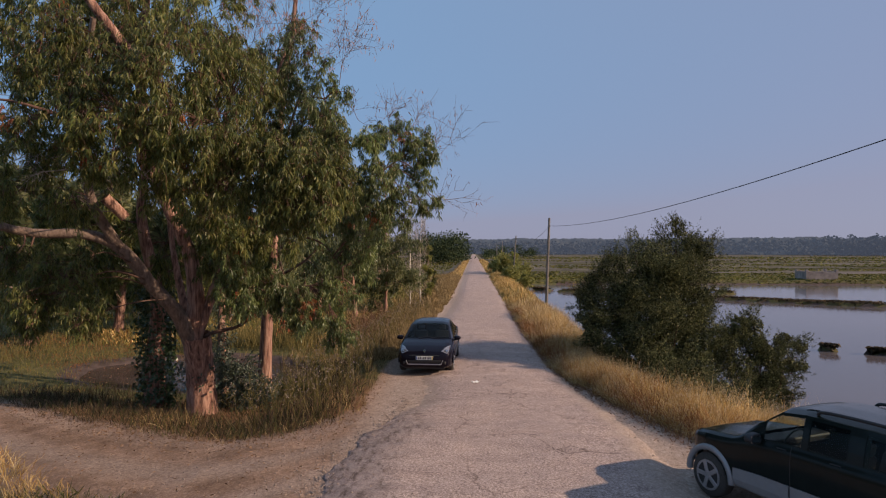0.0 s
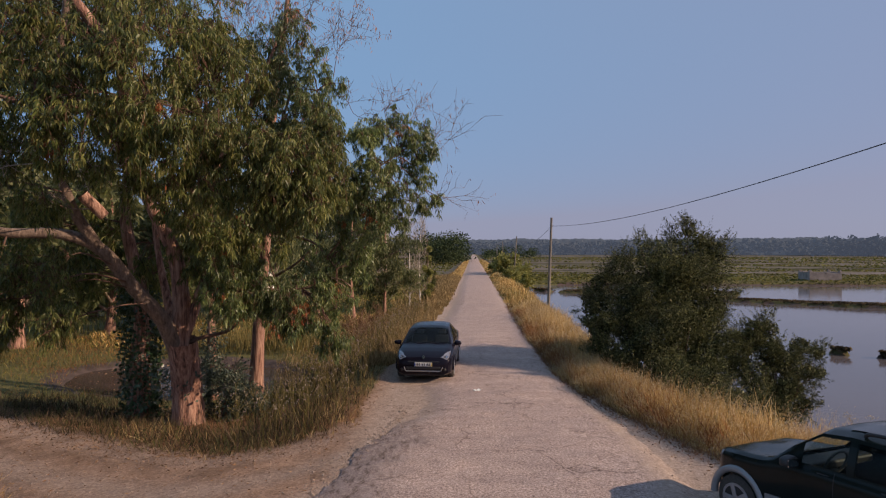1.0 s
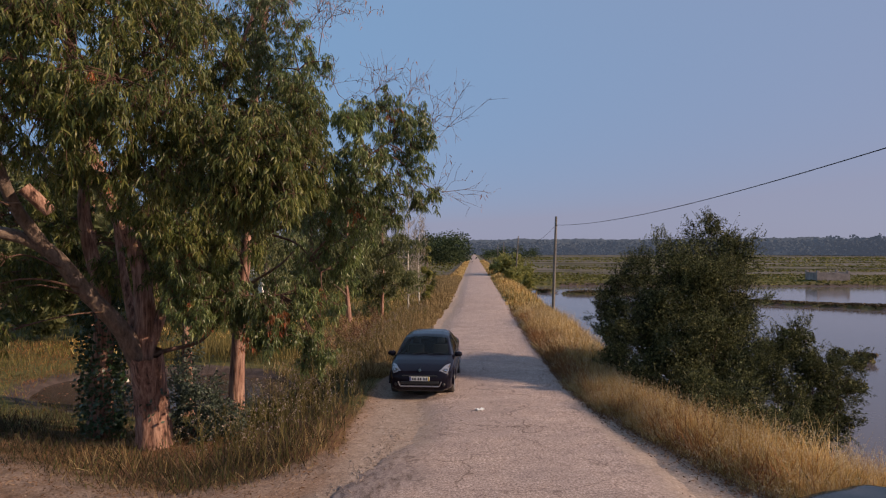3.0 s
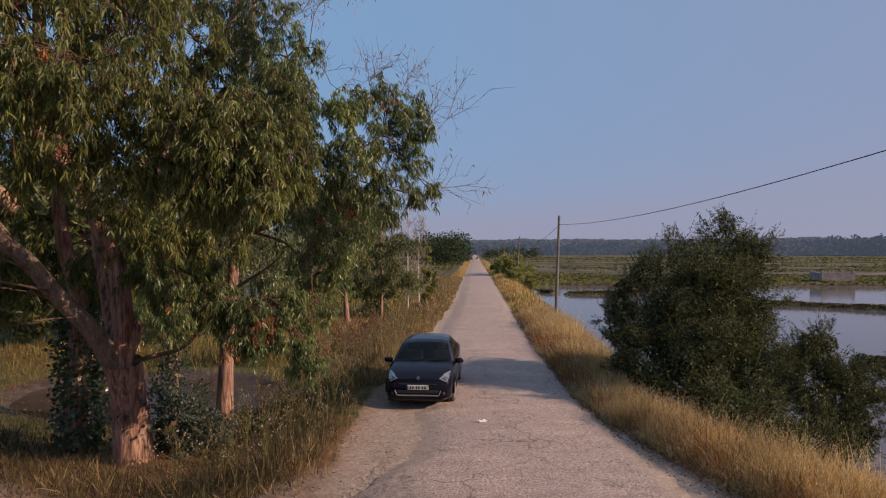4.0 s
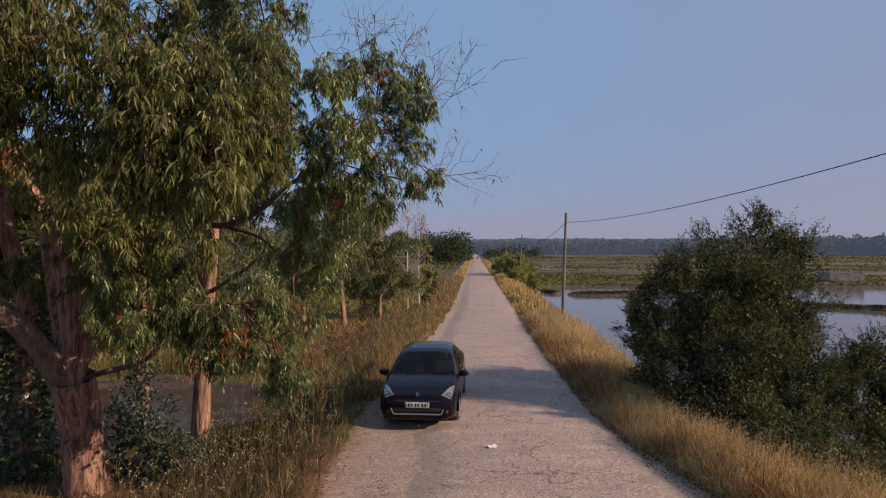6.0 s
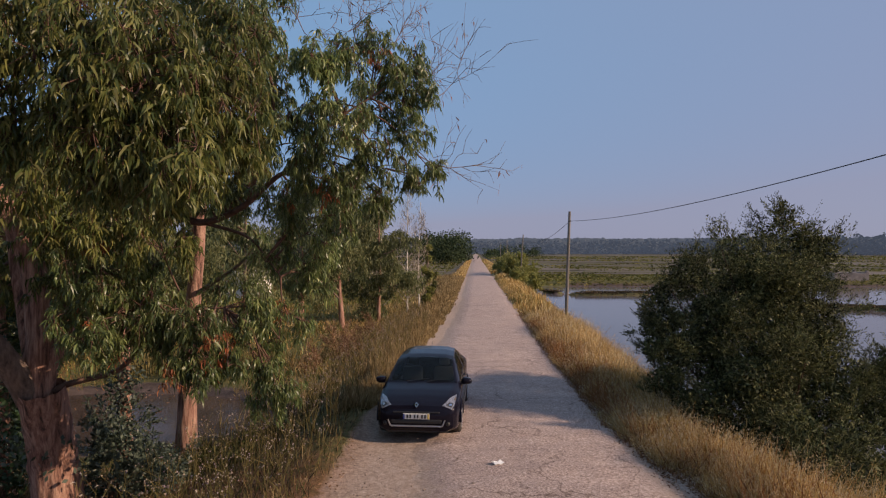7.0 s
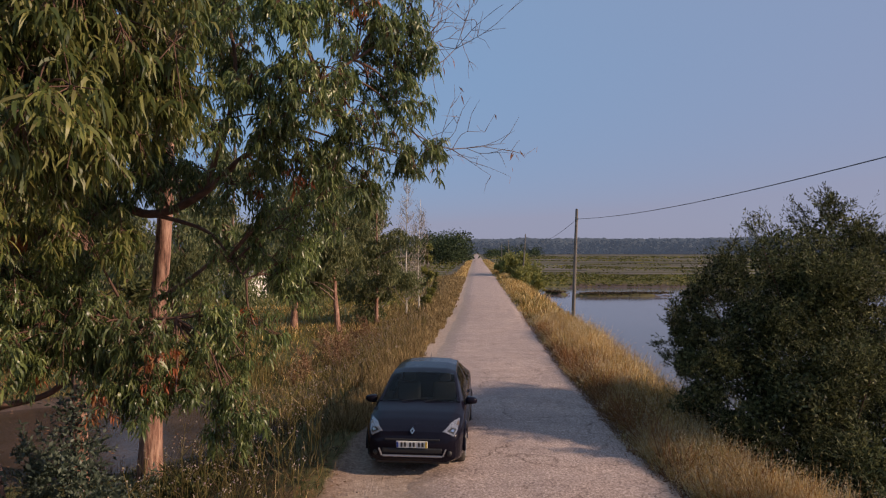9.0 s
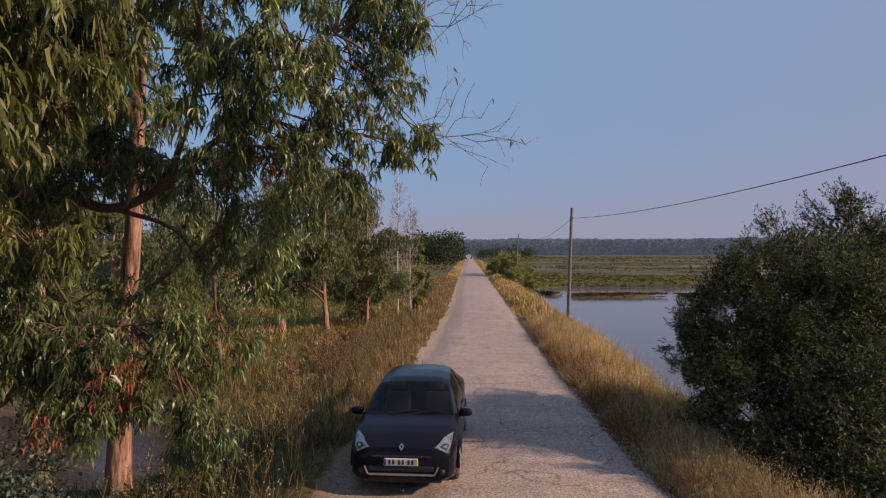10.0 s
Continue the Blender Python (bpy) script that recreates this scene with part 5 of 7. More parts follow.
def verge_left():
    rng = np.random.default_rng(71)
    bands = [(13.5, 20, 260, 0.01), (20, 40, 14000, 0.018), (40, 90, 11000, 0.045), (90, 260, 6000, 0.12)]
    for y0, y1, n, w in bands:
        y = y0 + (y1 - y0) * rng.random(n)
        u = 0.05 + np.where(y < 26, 0.8, 1.8) * rng.random(n) ** 1.3
        x = left_edge(y) - u + 0.12 * wave(y * 0, y, 72, 2.5)
        keep = off_track(x, y) > 0.15
        x, y, u = x[keep], y[keep], u[keep]
        tall = np.interp(u, [0, 0.4, 1.0, 2.0], [0.15, 0.4, 0.65, 0.75]) * (0.6 + 0.7 * rng.random(len(x))) * (0.85 + 0.25 * wave(x, y, 73, 2.0))
        grass("golden_grass", x, y, tall, w, M_TAN if y1 < 100 else M_GOLD, rng, "faded tan dry grass along the road's edge")
    for y0, y1, n, w in [(12.6, 24, 7000, 0.012), (24, 50, 20000, 0.022), (50, 120, 12000, 0.05)]:
        y = y0 + (y1 - y0) * rng.random(n)
        x = left_edge(y) - 0.9 - 5.0 * rng.random(n)
        keep = (off_track(x, y) > 0.25 + 0.35 * rng.random(n)) & (land(x, y) > POND_Z + 0.03) & ((x > -4.6) | (y > 19) | (rng.random(n) < 0.12))
        keep &= (wave(x, y, 78, 0.9) + 0.5 * rng.normal(size=n) > -0.15) | (y > 30)
        x, y = x[keep], y[keep]
        clump = np.clip(0.55 + 0.75 * wave(x, y, 74, 1.6), 0.2, 1.2)
        tall = (0.3 + 0.65 * rng.random(len(x))) * clump * np.interp(left_edge(y) - x, [0.5, 2.5, 6], [1.15, 0.9, 0.6])
        green = wave(x, y, 76, 2.2) + 0.5 * rng.normal(size=len(x)) > 0.8
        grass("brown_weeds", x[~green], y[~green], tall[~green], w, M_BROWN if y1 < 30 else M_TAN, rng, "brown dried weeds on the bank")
        grass("green_weeds", x[green], y[green], tall[green] * 0.5, w * 1.3, M_GREEN, rng, "olive green weeds on the bank")
    # round the trees and the side track
    n = 8000
    x, y = scatter(rng, n, -16, -2.6, 10.5, 20.5)
    o = off_track(x, y)
    keep = (o > 0.25 + 1.5 * rng.random(n) ** 1.5 + 0.4 * wave(x, y, 77, 1.5)) & (wave(x, y, 79, 0.8) + 0.4 * rng.normal(size=n) > 0.05) & (y > 10) & (y > track_top(x))
    x, y, o = x[keep], y[keep], o[keep]
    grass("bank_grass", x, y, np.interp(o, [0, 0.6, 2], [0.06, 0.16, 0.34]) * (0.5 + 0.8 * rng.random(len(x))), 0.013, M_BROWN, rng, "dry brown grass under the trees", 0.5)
    n = 16000
    x, y = scatter(rng, n, -13, -2.8, 11.4, 18.5)
    o = y - track_top(x)
    keep = (o > 0.1 + 0.25 * rng.random(n)) & (o < 2.6) & (wave(x, y, 83, 0.7) + 0.5 * rng.normal(size=n) > -0.25)
    x, y, o = x[keep], y[keep], o[keep]
    tall = np.interp(o, [0, 0.5, 1.4], [0.1, 0.3, 0.42]) * (0.5 + 0.9 * rng.random(len(x))) * (0.9 + 0.5 * wave(x, y, 84, 1.2))
    pick = rng.random(len(x)) + 0.25 * wave(x, y, 85, 1.5) - np.clip((-7.0 - x) * 0.4, 0, 0.8)
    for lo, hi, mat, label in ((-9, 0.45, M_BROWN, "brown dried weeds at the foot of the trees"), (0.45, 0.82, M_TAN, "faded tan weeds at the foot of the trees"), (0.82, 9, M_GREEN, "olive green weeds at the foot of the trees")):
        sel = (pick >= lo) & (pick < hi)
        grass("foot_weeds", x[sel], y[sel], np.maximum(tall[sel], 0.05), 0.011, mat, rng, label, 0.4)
    n = 5000
    x, y = scatter(rng, n, -14, -2.8, 11.5, 20.5)
    keep = (off_track(x, y) > 0.5) & (y > track_top(x))
    x, y = x[keep], y[keep]
    grass("bank_grass", x, y, 0.1 + 0.3 * rng.random(len(x)), 0.013, M_GREEN, rng, "olive green grass under the trees", 0.45)
    n = 22000
    x, y = scatter(rng, n, -13, -4.0, 7.0, 13.4)
    o = track_bottom(x) - y
    keep = (o > 0.05 + 0.3 * rng.random(n)) & (o < 3) & (wave(x, y, 86, 0.8) + 0.5 * rng.normal(size=n) > -0.2)
    x, y, o = x[keep], y[keep], o[keep]
    tall = np.interp(-x, [4, 6, 8, 12], [0.12, 0.22, 0.5, 0.6]) * (0.3 + 0.9 * rng.random(len(x))) * np.interp(o, [0, 0.6], [0.5, 1])
    grass("corner_grass", x, y, tall, 0.009, M_GOLD, rng, "yellow grass beside the dirt track", 0.5)
    n = 3000
    x, y = scatter(rng, n, -8.0, -4.0, 7.5, 9.8)
    keep = track_bottom(x) - y > 0.2
    grass("corner_grass", x[keep], y[keep], 0.1 + 0.2 * rng.random(int(keep.sum())), 0.016, M_GREEN, rng, "low green grass beside the dirt track", 0.7)
    n = 7000
    x, y = scatter(rng, n, -7.6, -4.6, 18.2, 26)
    keep = land(x, y) > POND_Z + 0.03
    x, y = x[keep], y[keep]
    grass("pond_grass", x, y, 0.08 + 0.14 * rng.random(len(x)), 0.016, M_GREEN, rng, "soft green grass on the slope above the pond", 0.6)
    # fallen leaves under the trees and on the track
    n = 24000
    x, y = scatter(rng, n, -14, -2.4, 9.0, 19.0)
    o = np.maximum(y - track_top(x), 0)
    keep = (y > track_bottom(x)) & (rng.random(n) < np.where(y > track_top(x), 0.8, 0.12 + 0.88 * np.exp(-((track_top(x) - y) / 0.5) ** 2))) & (land(x, y) > POND_Z)
    x, y = x[keep], y[keep]
    at = np.stack([x, y, land(x, y) + 0.012 + 0.02 * rng.random(len(x))], 1)
    tagged(new("fallen_leaves", flakes("fallen_leaves", at, 0.017 * (0.5 + rng.random(len(x))), M_LITTER, rng, 0.8, 3.2)), "reddish fallen eucalyptus leaves on the bare earth", "leaf litter", kind="stuff")
    # meadow behind
    n = 26000
    x, y = scatter(rng, n, -45, -5.5, 24, 95, 1.4)
    keep = land(x, y) > POND_Z + 0.03
    x, y = x[keep], y[keep]
    green = wave(x, y, 75, 16.0) + 0.3 * rng.normal(size=len(x)) > 0.1
    for sel, mat, label in ((green, M_MEADOW, "yellow-green meadow grass"), (~green, M_REED, "straw-coloured meadow grass")):
        grass("meadow_grass", x[sel], y[sel], 0.25 + 0.4 * rng.random(int(sel.sum())), np.interp(y[sel], [24, 95], [0.02, 0.1]), mat, rng, label)
    n = 16000
    x, y = scatter(rng, n, -27, -12, 19.5, 33)
    keep = land(x, y) > POND_Z + 0.05
    x, y = x[keep], y[keep]
    gold = wave(x, y, 87, 4.0) + 0.35 * rng.normal(size=len(x)) + (y - 26) * 0.12 > 0.0
    grass("bank_grass", x[gold], y[gold], 0.1 + 0.2 * rng.random(int(gold.sum())), 0.013, M_RUST, rng, "rusty brown dry grass on the bank beyond the pond", 0.5)
    grass("bank_grass", x[~gold], y[~gold], 0.1 + 0.16 * rng.random(int((~gold).sum())), 0.014, M_MEADOW, rng, "yellow-green grass on the bank beyond the pond", 0.5)
    n = 1500
    x, y = scatter(rng, n, -13.5, -7.5, 27.5, 31)
    grass("reeds", x, y, 0.7 + 0.6 * rng.random(n), 0.028, M_REED, rng, "straw-brown reeds behind the pond", 0.12)
    n = 1000
    x, y = scatter(rng, n, -15, -5.5, 20.0, 27)
    keep = (land(x, y) < POND_Z) & (wave(x, y, 82, 2.5) + 0.4 * rng.normal(size=n) > 0.0)
    at = np.stack([x[keep], y[keep], np.full(int(keep.sum()), POND_Z + 0.008)], 1)
    tagged(new("floating_leaves", flakes("floating_leaves", at, 0.022 + 0.02 * rng.random(len(at)), M_LITTER, rng, 0.97, 2.6)), "brown leaves floating on the pond", "leaf litter", kind="stuff")
    n = 10000
    x, y = scatter(rng, n, -20, -4.6, 29, 58)
    gold = wave(x, y, 80, 7.0) + 0.4 * rng.normal(size=n) > 0.0
    grass("meadow_grass", x[gold], y[gold], 0.2 + 0.3 * rng.random(int(gold.sum())), 0.04, M_GOLD, rng, "orange-gold dry meadow grass", 0.5)
    grass("meadow_grass", x[~gold], y[~gold], 0.2 + 0.25 * rng.random(int((~gold).sum())), 0.04, M_MEADOW, rng, "yellow-green meadow grass", 0.5)
    n = 2000
    x, y = scatter(rng, n, -24, -9, 17.3, 19.6)
    grass("reeds", x, y, 0.2 + 0.3 * rng.random(n), 0.018, M_BROWN, rng, "low brown reeds at the pond's rim", 0.25)


verge_left()


def dry_stalks():
    """Umbels and thistles gone dry: thin stalks with pale heads."""
    rng = np.random.default_rng(81)
    n = 330
    y = 13.0 + 26 * rng.random(n) ** 1.3
    x = left_edge(y) - 0.3 - 2.6 * rng.random(n)
    keep = off_track(x, y) > 0.3
    x, y = x[keep], y[keep]
    t, heads = Tubes(), []
    for px, py, pz in zip(x, y, land(x, y)):
        h = 0.7 + 0.7 * rng.random()
        b = np.array([px, py, pz - 0.05])
        e = b + np.array([rng.normal() * 0.12, rng.normal() * 0.12, h])
        t.add(np.array([b, (b + e) / 2 + rng.normal(size=3) * 0.03, e]), 0.007, 0.004, 3)
        heads.append(e)
        for j in range(4):
            a = b + (e - b) * (0.5 + 0.4 * rng.random())
            w = a + np.array([rng.normal() * 0.12, rng.normal() * 0.12, 0.18 + 0.1 * rng.random()])
            t.add(np.array([a, (a + w) / 2, w]), 0.005, 0.003, 3)
            heads.append(w)
    ob = thing("dry_stalks", (-3.5, 15, 0), "tall dry flower stalks with pale seed heads", "weeds", kind="stuff")
    base = np.array([-3.5, 15, 0])
    t.v = [v - base for v in t.v]
    child("stalks", t.mesh("stalks", M_REED), ob, kind="stuff")
    h = np.repeat(np.array(heads), 3, 0) + rng.normal(size=(len(heads) * 3, 3)) * 0.018 - base
    child("seed_heads", flakes("seed_heads", h, 0.027, M_FLOWER, rng, long=1.0), ob, kind="stuff")


dry_stalks()


def pale_umbels(x, y, seed):
    """A tuft of bleached umbels at the water's edge."""
    rng = np.random.default_rng(seed)
    base = np.array(put(x, y))
    ob = thing("dry_umbels", base, "tuft of bleached dry umbels at the water's edge", "weeds")
    t, heads = Tubes(), []
    for i in range(9):
        e = np.array([rng.normal() * 0.22, rng.normal() * 0.15, 0.75 + 0.45 * rng.random()])
        t.add(np.array([e * (0.1, 0.1, 0), e * (0.4, 0.4, 0.55), e]), 0.007, 0.004, 3)
        heads.append(e + rng.normal(size=(26, 3)) * np.array([0.07, 0.07, 0.03]))
    child("stalks", t.mesh("stalks", M_REED), ob, kind="stuff")
    child("seed_heads", flakes("seed_heads", np.vstack(heads), 0.026, M_HEAD, rng, long=1.2), ob, kind="stuff")


pale_umbels(10.2, 17.6, 82)


def marsh_plants():
    rng = np.random.default_rng(91)
    n = 80000
    y = 92 + 420 * rng.random(n) ** 2.6
    x = 7 + (y * 0.95 + 20) * rng.random(n)
    z = land(x, y)
    keep = (z > WATER_Z + 0.08) & ((y < 122) | (wave(x, y * 3, 92, 70.0) > 0.1))
    x, y, z = x[keep], y[keep], z[keep]
    s = np.interp(y, [92, 500], [0.2, 0.9]) * (0.5 + 0.8 * rng.random(len(x)))
    at = np.stack([x, y, z + s * 0.3], 1)
    tagged(new("marsh_plants", flakes("marsh_plants", at, s, M_MARSH, rng, 0.7, 2.2)), "low olive and ochre salt-marsh plants", "plants", kind="stuff")
    px, py = [], []
    for x0, y0, x1, y1, r in DYKES:
        m = int(330 * math.hypot(x1 - x0, y1 - y0) ** 0.7)
        u = rng.random(m)
        px.append(x0 + (x1 - x0) * u + rng.normal(size=m) * r * 0.35)
        py.append(y0 + (y1 - y0) * u + rng.normal(size=m) * r * 0.35)
    x, y = np.concatenate(px), np.concatenate(py)
    z = land(x, y)
    keep = z > WATER_Z + 0.02
    x, y, z = x[keep], y[keep], z[keep]
    at = np.stack([x, y, z + 0.12 * rng.random(len(x))], 1)
    tagged(new("dyke_plants", flakes("dyke_plants", at, 0.16, M_BROWN, rng, 0.2, 1.5)), "brown low plants on narrow mud dykes", "plants", kind="stuff")
    # far flank of the road
    n = 26000
    y = 60 + 400 * rng.random(n) ** 1.8
    x = -6 - (y * 0.7) * rng.random(n)
    s = np.interp(y, [60, 460], [0.25, 1.0]) * (0.6 + 0.8 * rng.random(n))
    tagged(new("meadow_plants", flakes("meadow_plants", np.stack([x, y, land(x, y) + s * 0.3], 1), s, M_MARSH, rng, 0.2, 1.3)), "rough olive meadow plants", "plants", kind="stuff")


marsh_plants()

bush("road_shrub", put(5.2, 100), [(4.6, 98, 1.2, 1.4), (5.6, 101, 1.7, 1.6), (4.2, 104, 1.3, 1.3), (6.6, 97, 0.6, 1.4), (7.6, 101, 0.5, 1.5), (5.0, 108, 1.3, 1.4)], 14000, 0.13, 53, M_SHRUB, "bright green shrubs on the road bank")
bush("road_shrub", put(4.8, 84), [(4.9, 84, 0.2, 0.9), (5.6, 86, 0.1, 1.0), (6.6, 80, -0.3, 1.0), (6.0, 90, 0.3, 1.1)], 8000, 0.11, 54, M_SHRUB, "bright green shrubs on the road bank")
bush("road_shrub", put(-5.4, 31), [(-5.4, 31, -0.5, 0.7), (-5.9, 32.5, -0.3, 0.8), (-5.0, 35, -0.2, 0.7), (-6.5, 29.5, -0.6, 0.6)], 10000, 0.026, 56, M_LITTER, "rusty brown thicket on the bank", 20)
bush("green_shrub", put(-5.0, 18.6), [(-5.0, 18.6, -0.7, 0.6), (-5.6, 19.4, -0.8, 0.55), (-4.6, 19.8, -0.7, 0.5)], 2600, 0.05, 57, M_GREEN, "low green shrub at the pond's corner", 10, 1.6)
bush("sapling_bush", put(-6.6, 17.2), [(-6.5, 17.2, 0.1, 0.5), (-6.1, 17.6, -0.3, 0.5), (-7.0, 17.5, 0.2, 0.5), (-5.8, 17.1, -0.4, 0.4), (-6.6, 17.3, -0.5, 0.45), (-7.2, 17.0, -0.4, 0.45), (-6.2, 16.9, -0.5, 0.4)], 5200, 0.048, 58, M_SPROUT, "blue-grey young eucalyptus bush at the tree's foot", 8, 1.7, 1.2)


def ridge():
    """The far wooded ridge that closes the horizon."""
    a = np.radians(np.linspace(-62, 62, 900))
    d = np.array([860, 900, 950, 1010, 1080, 1160])
    up = np.array([0.0, 11.0, 16.0, 19.5, 22.0, 25.0])
    aa, dd = np.meshgrid(a, d)
    x, y = dd * np.sin(aa), dd * np.cos(aa)
    rng = np.random.default_rng(103)
    z = land(x, y) * 0.35 + up[:, None] + (up[:, None] > 0) * (2.2 * wave(x, y, 104, 160.0) + 1.0 * wave(x, y, 105, 30.0) + rng.normal(size=x.shape) * 0.5)
    n = len(a)
    i, j = np.meshgrid(np.arange(len(d) - 1), np.arange(n - 1), indexing="ij")
    f = np.stack([i * n + j, i * n + j + 1, (i + 1) * n + j + 1, (i + 1) * n + j], -1).reshape(-1, 4)
    tagged(new("backdrop_ridge", mesh_from("backdrop_ridge", np.stack([x, y, z], -1).reshape(-1, 3), [f], M_FARWOOD)), "wooded ridge on the horizon, haze painted in blue-grey", "ridge", kind="structure")


def far_woods():
    """Woods along the horizon, and the nearer groves beside the road."""
    rng = np.random.default_rng(101)

    def grove(name, x, y, high, wide, per, size, mat, label):
        at, sz = [], []
        for px, py, h, w in zip(x, y, high, wide):
            z = z_at(px, py)
            k = 6
            c = np.stack([px + rng.normal(size=k) * w * 0.35, py + rng.normal(size=k) * w * 0.35, z + h * (0.12 + 0.7 * rng.random(k))], 1)
            c[0] = (px, py, z + h * 0.82)
            q = c[rng.integers(0, k, per)] + in_ball(rng, per, 0.3) * np.array([w * 0.42, w * 0.42, h * 0.2])
            at.append(q)
            sz.append(np.full(per, size * w))
        me = flakes(name, np.vstack(at), np.concatenate(sz), mat, rng, 0.3, 1.3)
        tagged(new(name, me), label, "woods", kind="structure" if name.startswith("backdrop") else "stuff")

    ridge()
    n = 1300
    a = np.radians(-50 + 95 * rng.random(n))
    d = 820 + 120 * rng.random(n)
    grove("backdrop_woods", d * np.sin(a), d * np.cos(a), 13 + 8 * rng.random(n), 11 + 8 * rng.random(n), 24, 0.24, M_FARWOOD, "dark woods along the horizon with painted haze")
    n = 60
    a = np.radians(28 + 12 * rng.random(n))
    d = 760 + 60 * rng.random(n)
    grove("backdrop_woods", d * np.sin(a), d * np.cos(a), 16 + 7 * rng.random(n), 13 + 8 * rng.random(n), 36, 0.2, M_FARWOOD, "taller woods along the horizon with painted haze")
    n = 34
    y = 215 + 60 * rng.random(n)
    x = -5.5 - 15 * rng.random(n)
    grove("roadside_grove", x, y, 9.5 + 4 * rng.random(n), 6 + 3 * rng.random(n), 220, 0.09, M_MIDWOOD, "dark green grove beside the far road")
    n = 40
    y = 400 + 260 * rng.random(n)
    x = -8 - 90 * rng.random(n)
    grove("roadside_grove", x, y, 5 + 4 * rng.random(n), 6 + 3 * rng.random(n), 120, 0.12, M_MIDWOOD, "dark green grove beside the far road")
    n = 30
    y = 330 + 300 * rng.random(n)
    x = 6 + 40 * rng.random(n)
    grove("roadside_grove", x, y, 5 + 4 * rng.random(n), 5 + 3 * rng.random(n), 160, 0.1, M_MIDWOOD, "dark green grove beside the far road")


M_FARWOOD = leafy("woods_painted_haze", [(0.048, 0.056, 0.062), (0.056, 0.065, 0.07), (0.064, 0.073, 0.078)], 0.9, 0.1, 0.01, 0.0)
# the backdrop of distance: the air's haze is put into base colour and emission
haze_glow = M_FARWOOD.node_tree.nodes["Principled BSDF"]
haze_glow.inputs["Emission Color"].default_value = (0.32, 0.4, 0.54, 1)
haze_glow.inputs["Emission Strength"].default_value = 0.125
M_MIDWOOD = leafy("grove_leaves", [(0.03, 0.045, 0.025), (0.045, 0.065, 0.03), (0.065, 0.085, 0.04)], 0.8, 0.2, 0.05, 0.1)
far_woods()


# ---- vehicles ----
M_NAVY = paint_material("blue_black_paint", (0.0075, 0.0065, 0.0125))
M_DKGREEN = paint_material("dark_green_paint", (0.006, 0.011, 0.0105))
M_SILVER = paint_material("silver_paint", (0.27, 0.265, 0.27), 0.3)
M_ROOF = paint_material("grey_roof_paint", (0.05, 0.053, 0.06), 0.2)
M_GLASS = car_glass("tinted_glass", 0.66, (0.66, 0.7, 0.68, 1))
M_CLEAR = car_glass("clear_glass", 0.84, (0.88, 0.92, 0.89, 1))
M_PLASTIC = plain("black_plastic", (0.018, 0.018, 0.019), 0.55, grain=120)
M_RUBBER = plain("dusty_rubber", (0.05, 0.043, 0.037), 0.9, grain=30)
M_CHROME = plain("chrome", (0.7, 0.7, 0.72), 0.18, 1.0, 60, 0.05, rel=0)
M_ALLOY = plain("alloy", (0.42, 0.42, 0.44), 0.35, 0.8, 50, 0.12)
M_LENS = plain("lamp_glass", (0.26, 0.26, 0.28), 0.12, 0.4, 45, 0.6, 1.0, 0.3)
M_PLATE = plain("white_plate", (0.72, 0.71, 0.66), 0.5, grain=90, spread=0.06)
M_INK = plain("black_ink", (0.02, 0.02, 0.02), 0.6)
M_BLUE = plain("blue_strip", (0.02, 0.05, 0.25), 0.5)
M_YELLOW = plain("yellow_strip", (0.6, 0.42, 0.05), 0.5)
M_RED = plain("red_lens", (0.3, 0.015, 0.012), 0.2, coat=1.0)
M_SMOKE = plain("smoked_lens", (0.12, 0.08, 0.05), 0.15, coat=1.0)
M_SEAT = plain("seat_cloth", (0.09, 0.088, 0.088), 0.9, grain=80)


def section(row):
    """Half a cross-section of the body, from the middle of the floor round to the middle of the top."""
    w, zb, belt, top, wr = row
    k = min(1.0, (top - belt) / 0.3)
    rail = np.array([wr, top - 0.055 * k])
    sh = np.array([w * 0.955, belt])
    return np.array([(0, zb), (w * 0.8, zb), (w * 0.955, zb + 0.05), (w * 0.995, zb + 0.2 * (belt - zb)), (w, zb + 0.62 * (belt - zb)), (w * 0.988, belt - 0.05),
                     sh, sh + (rail - sh) * 0.36 + (0.012 * k, 0), sh + (rail - sh) * 0.72 + (0.014 * k, 0), rail, (wr * 0.7, top - 0.012), (0, top)])


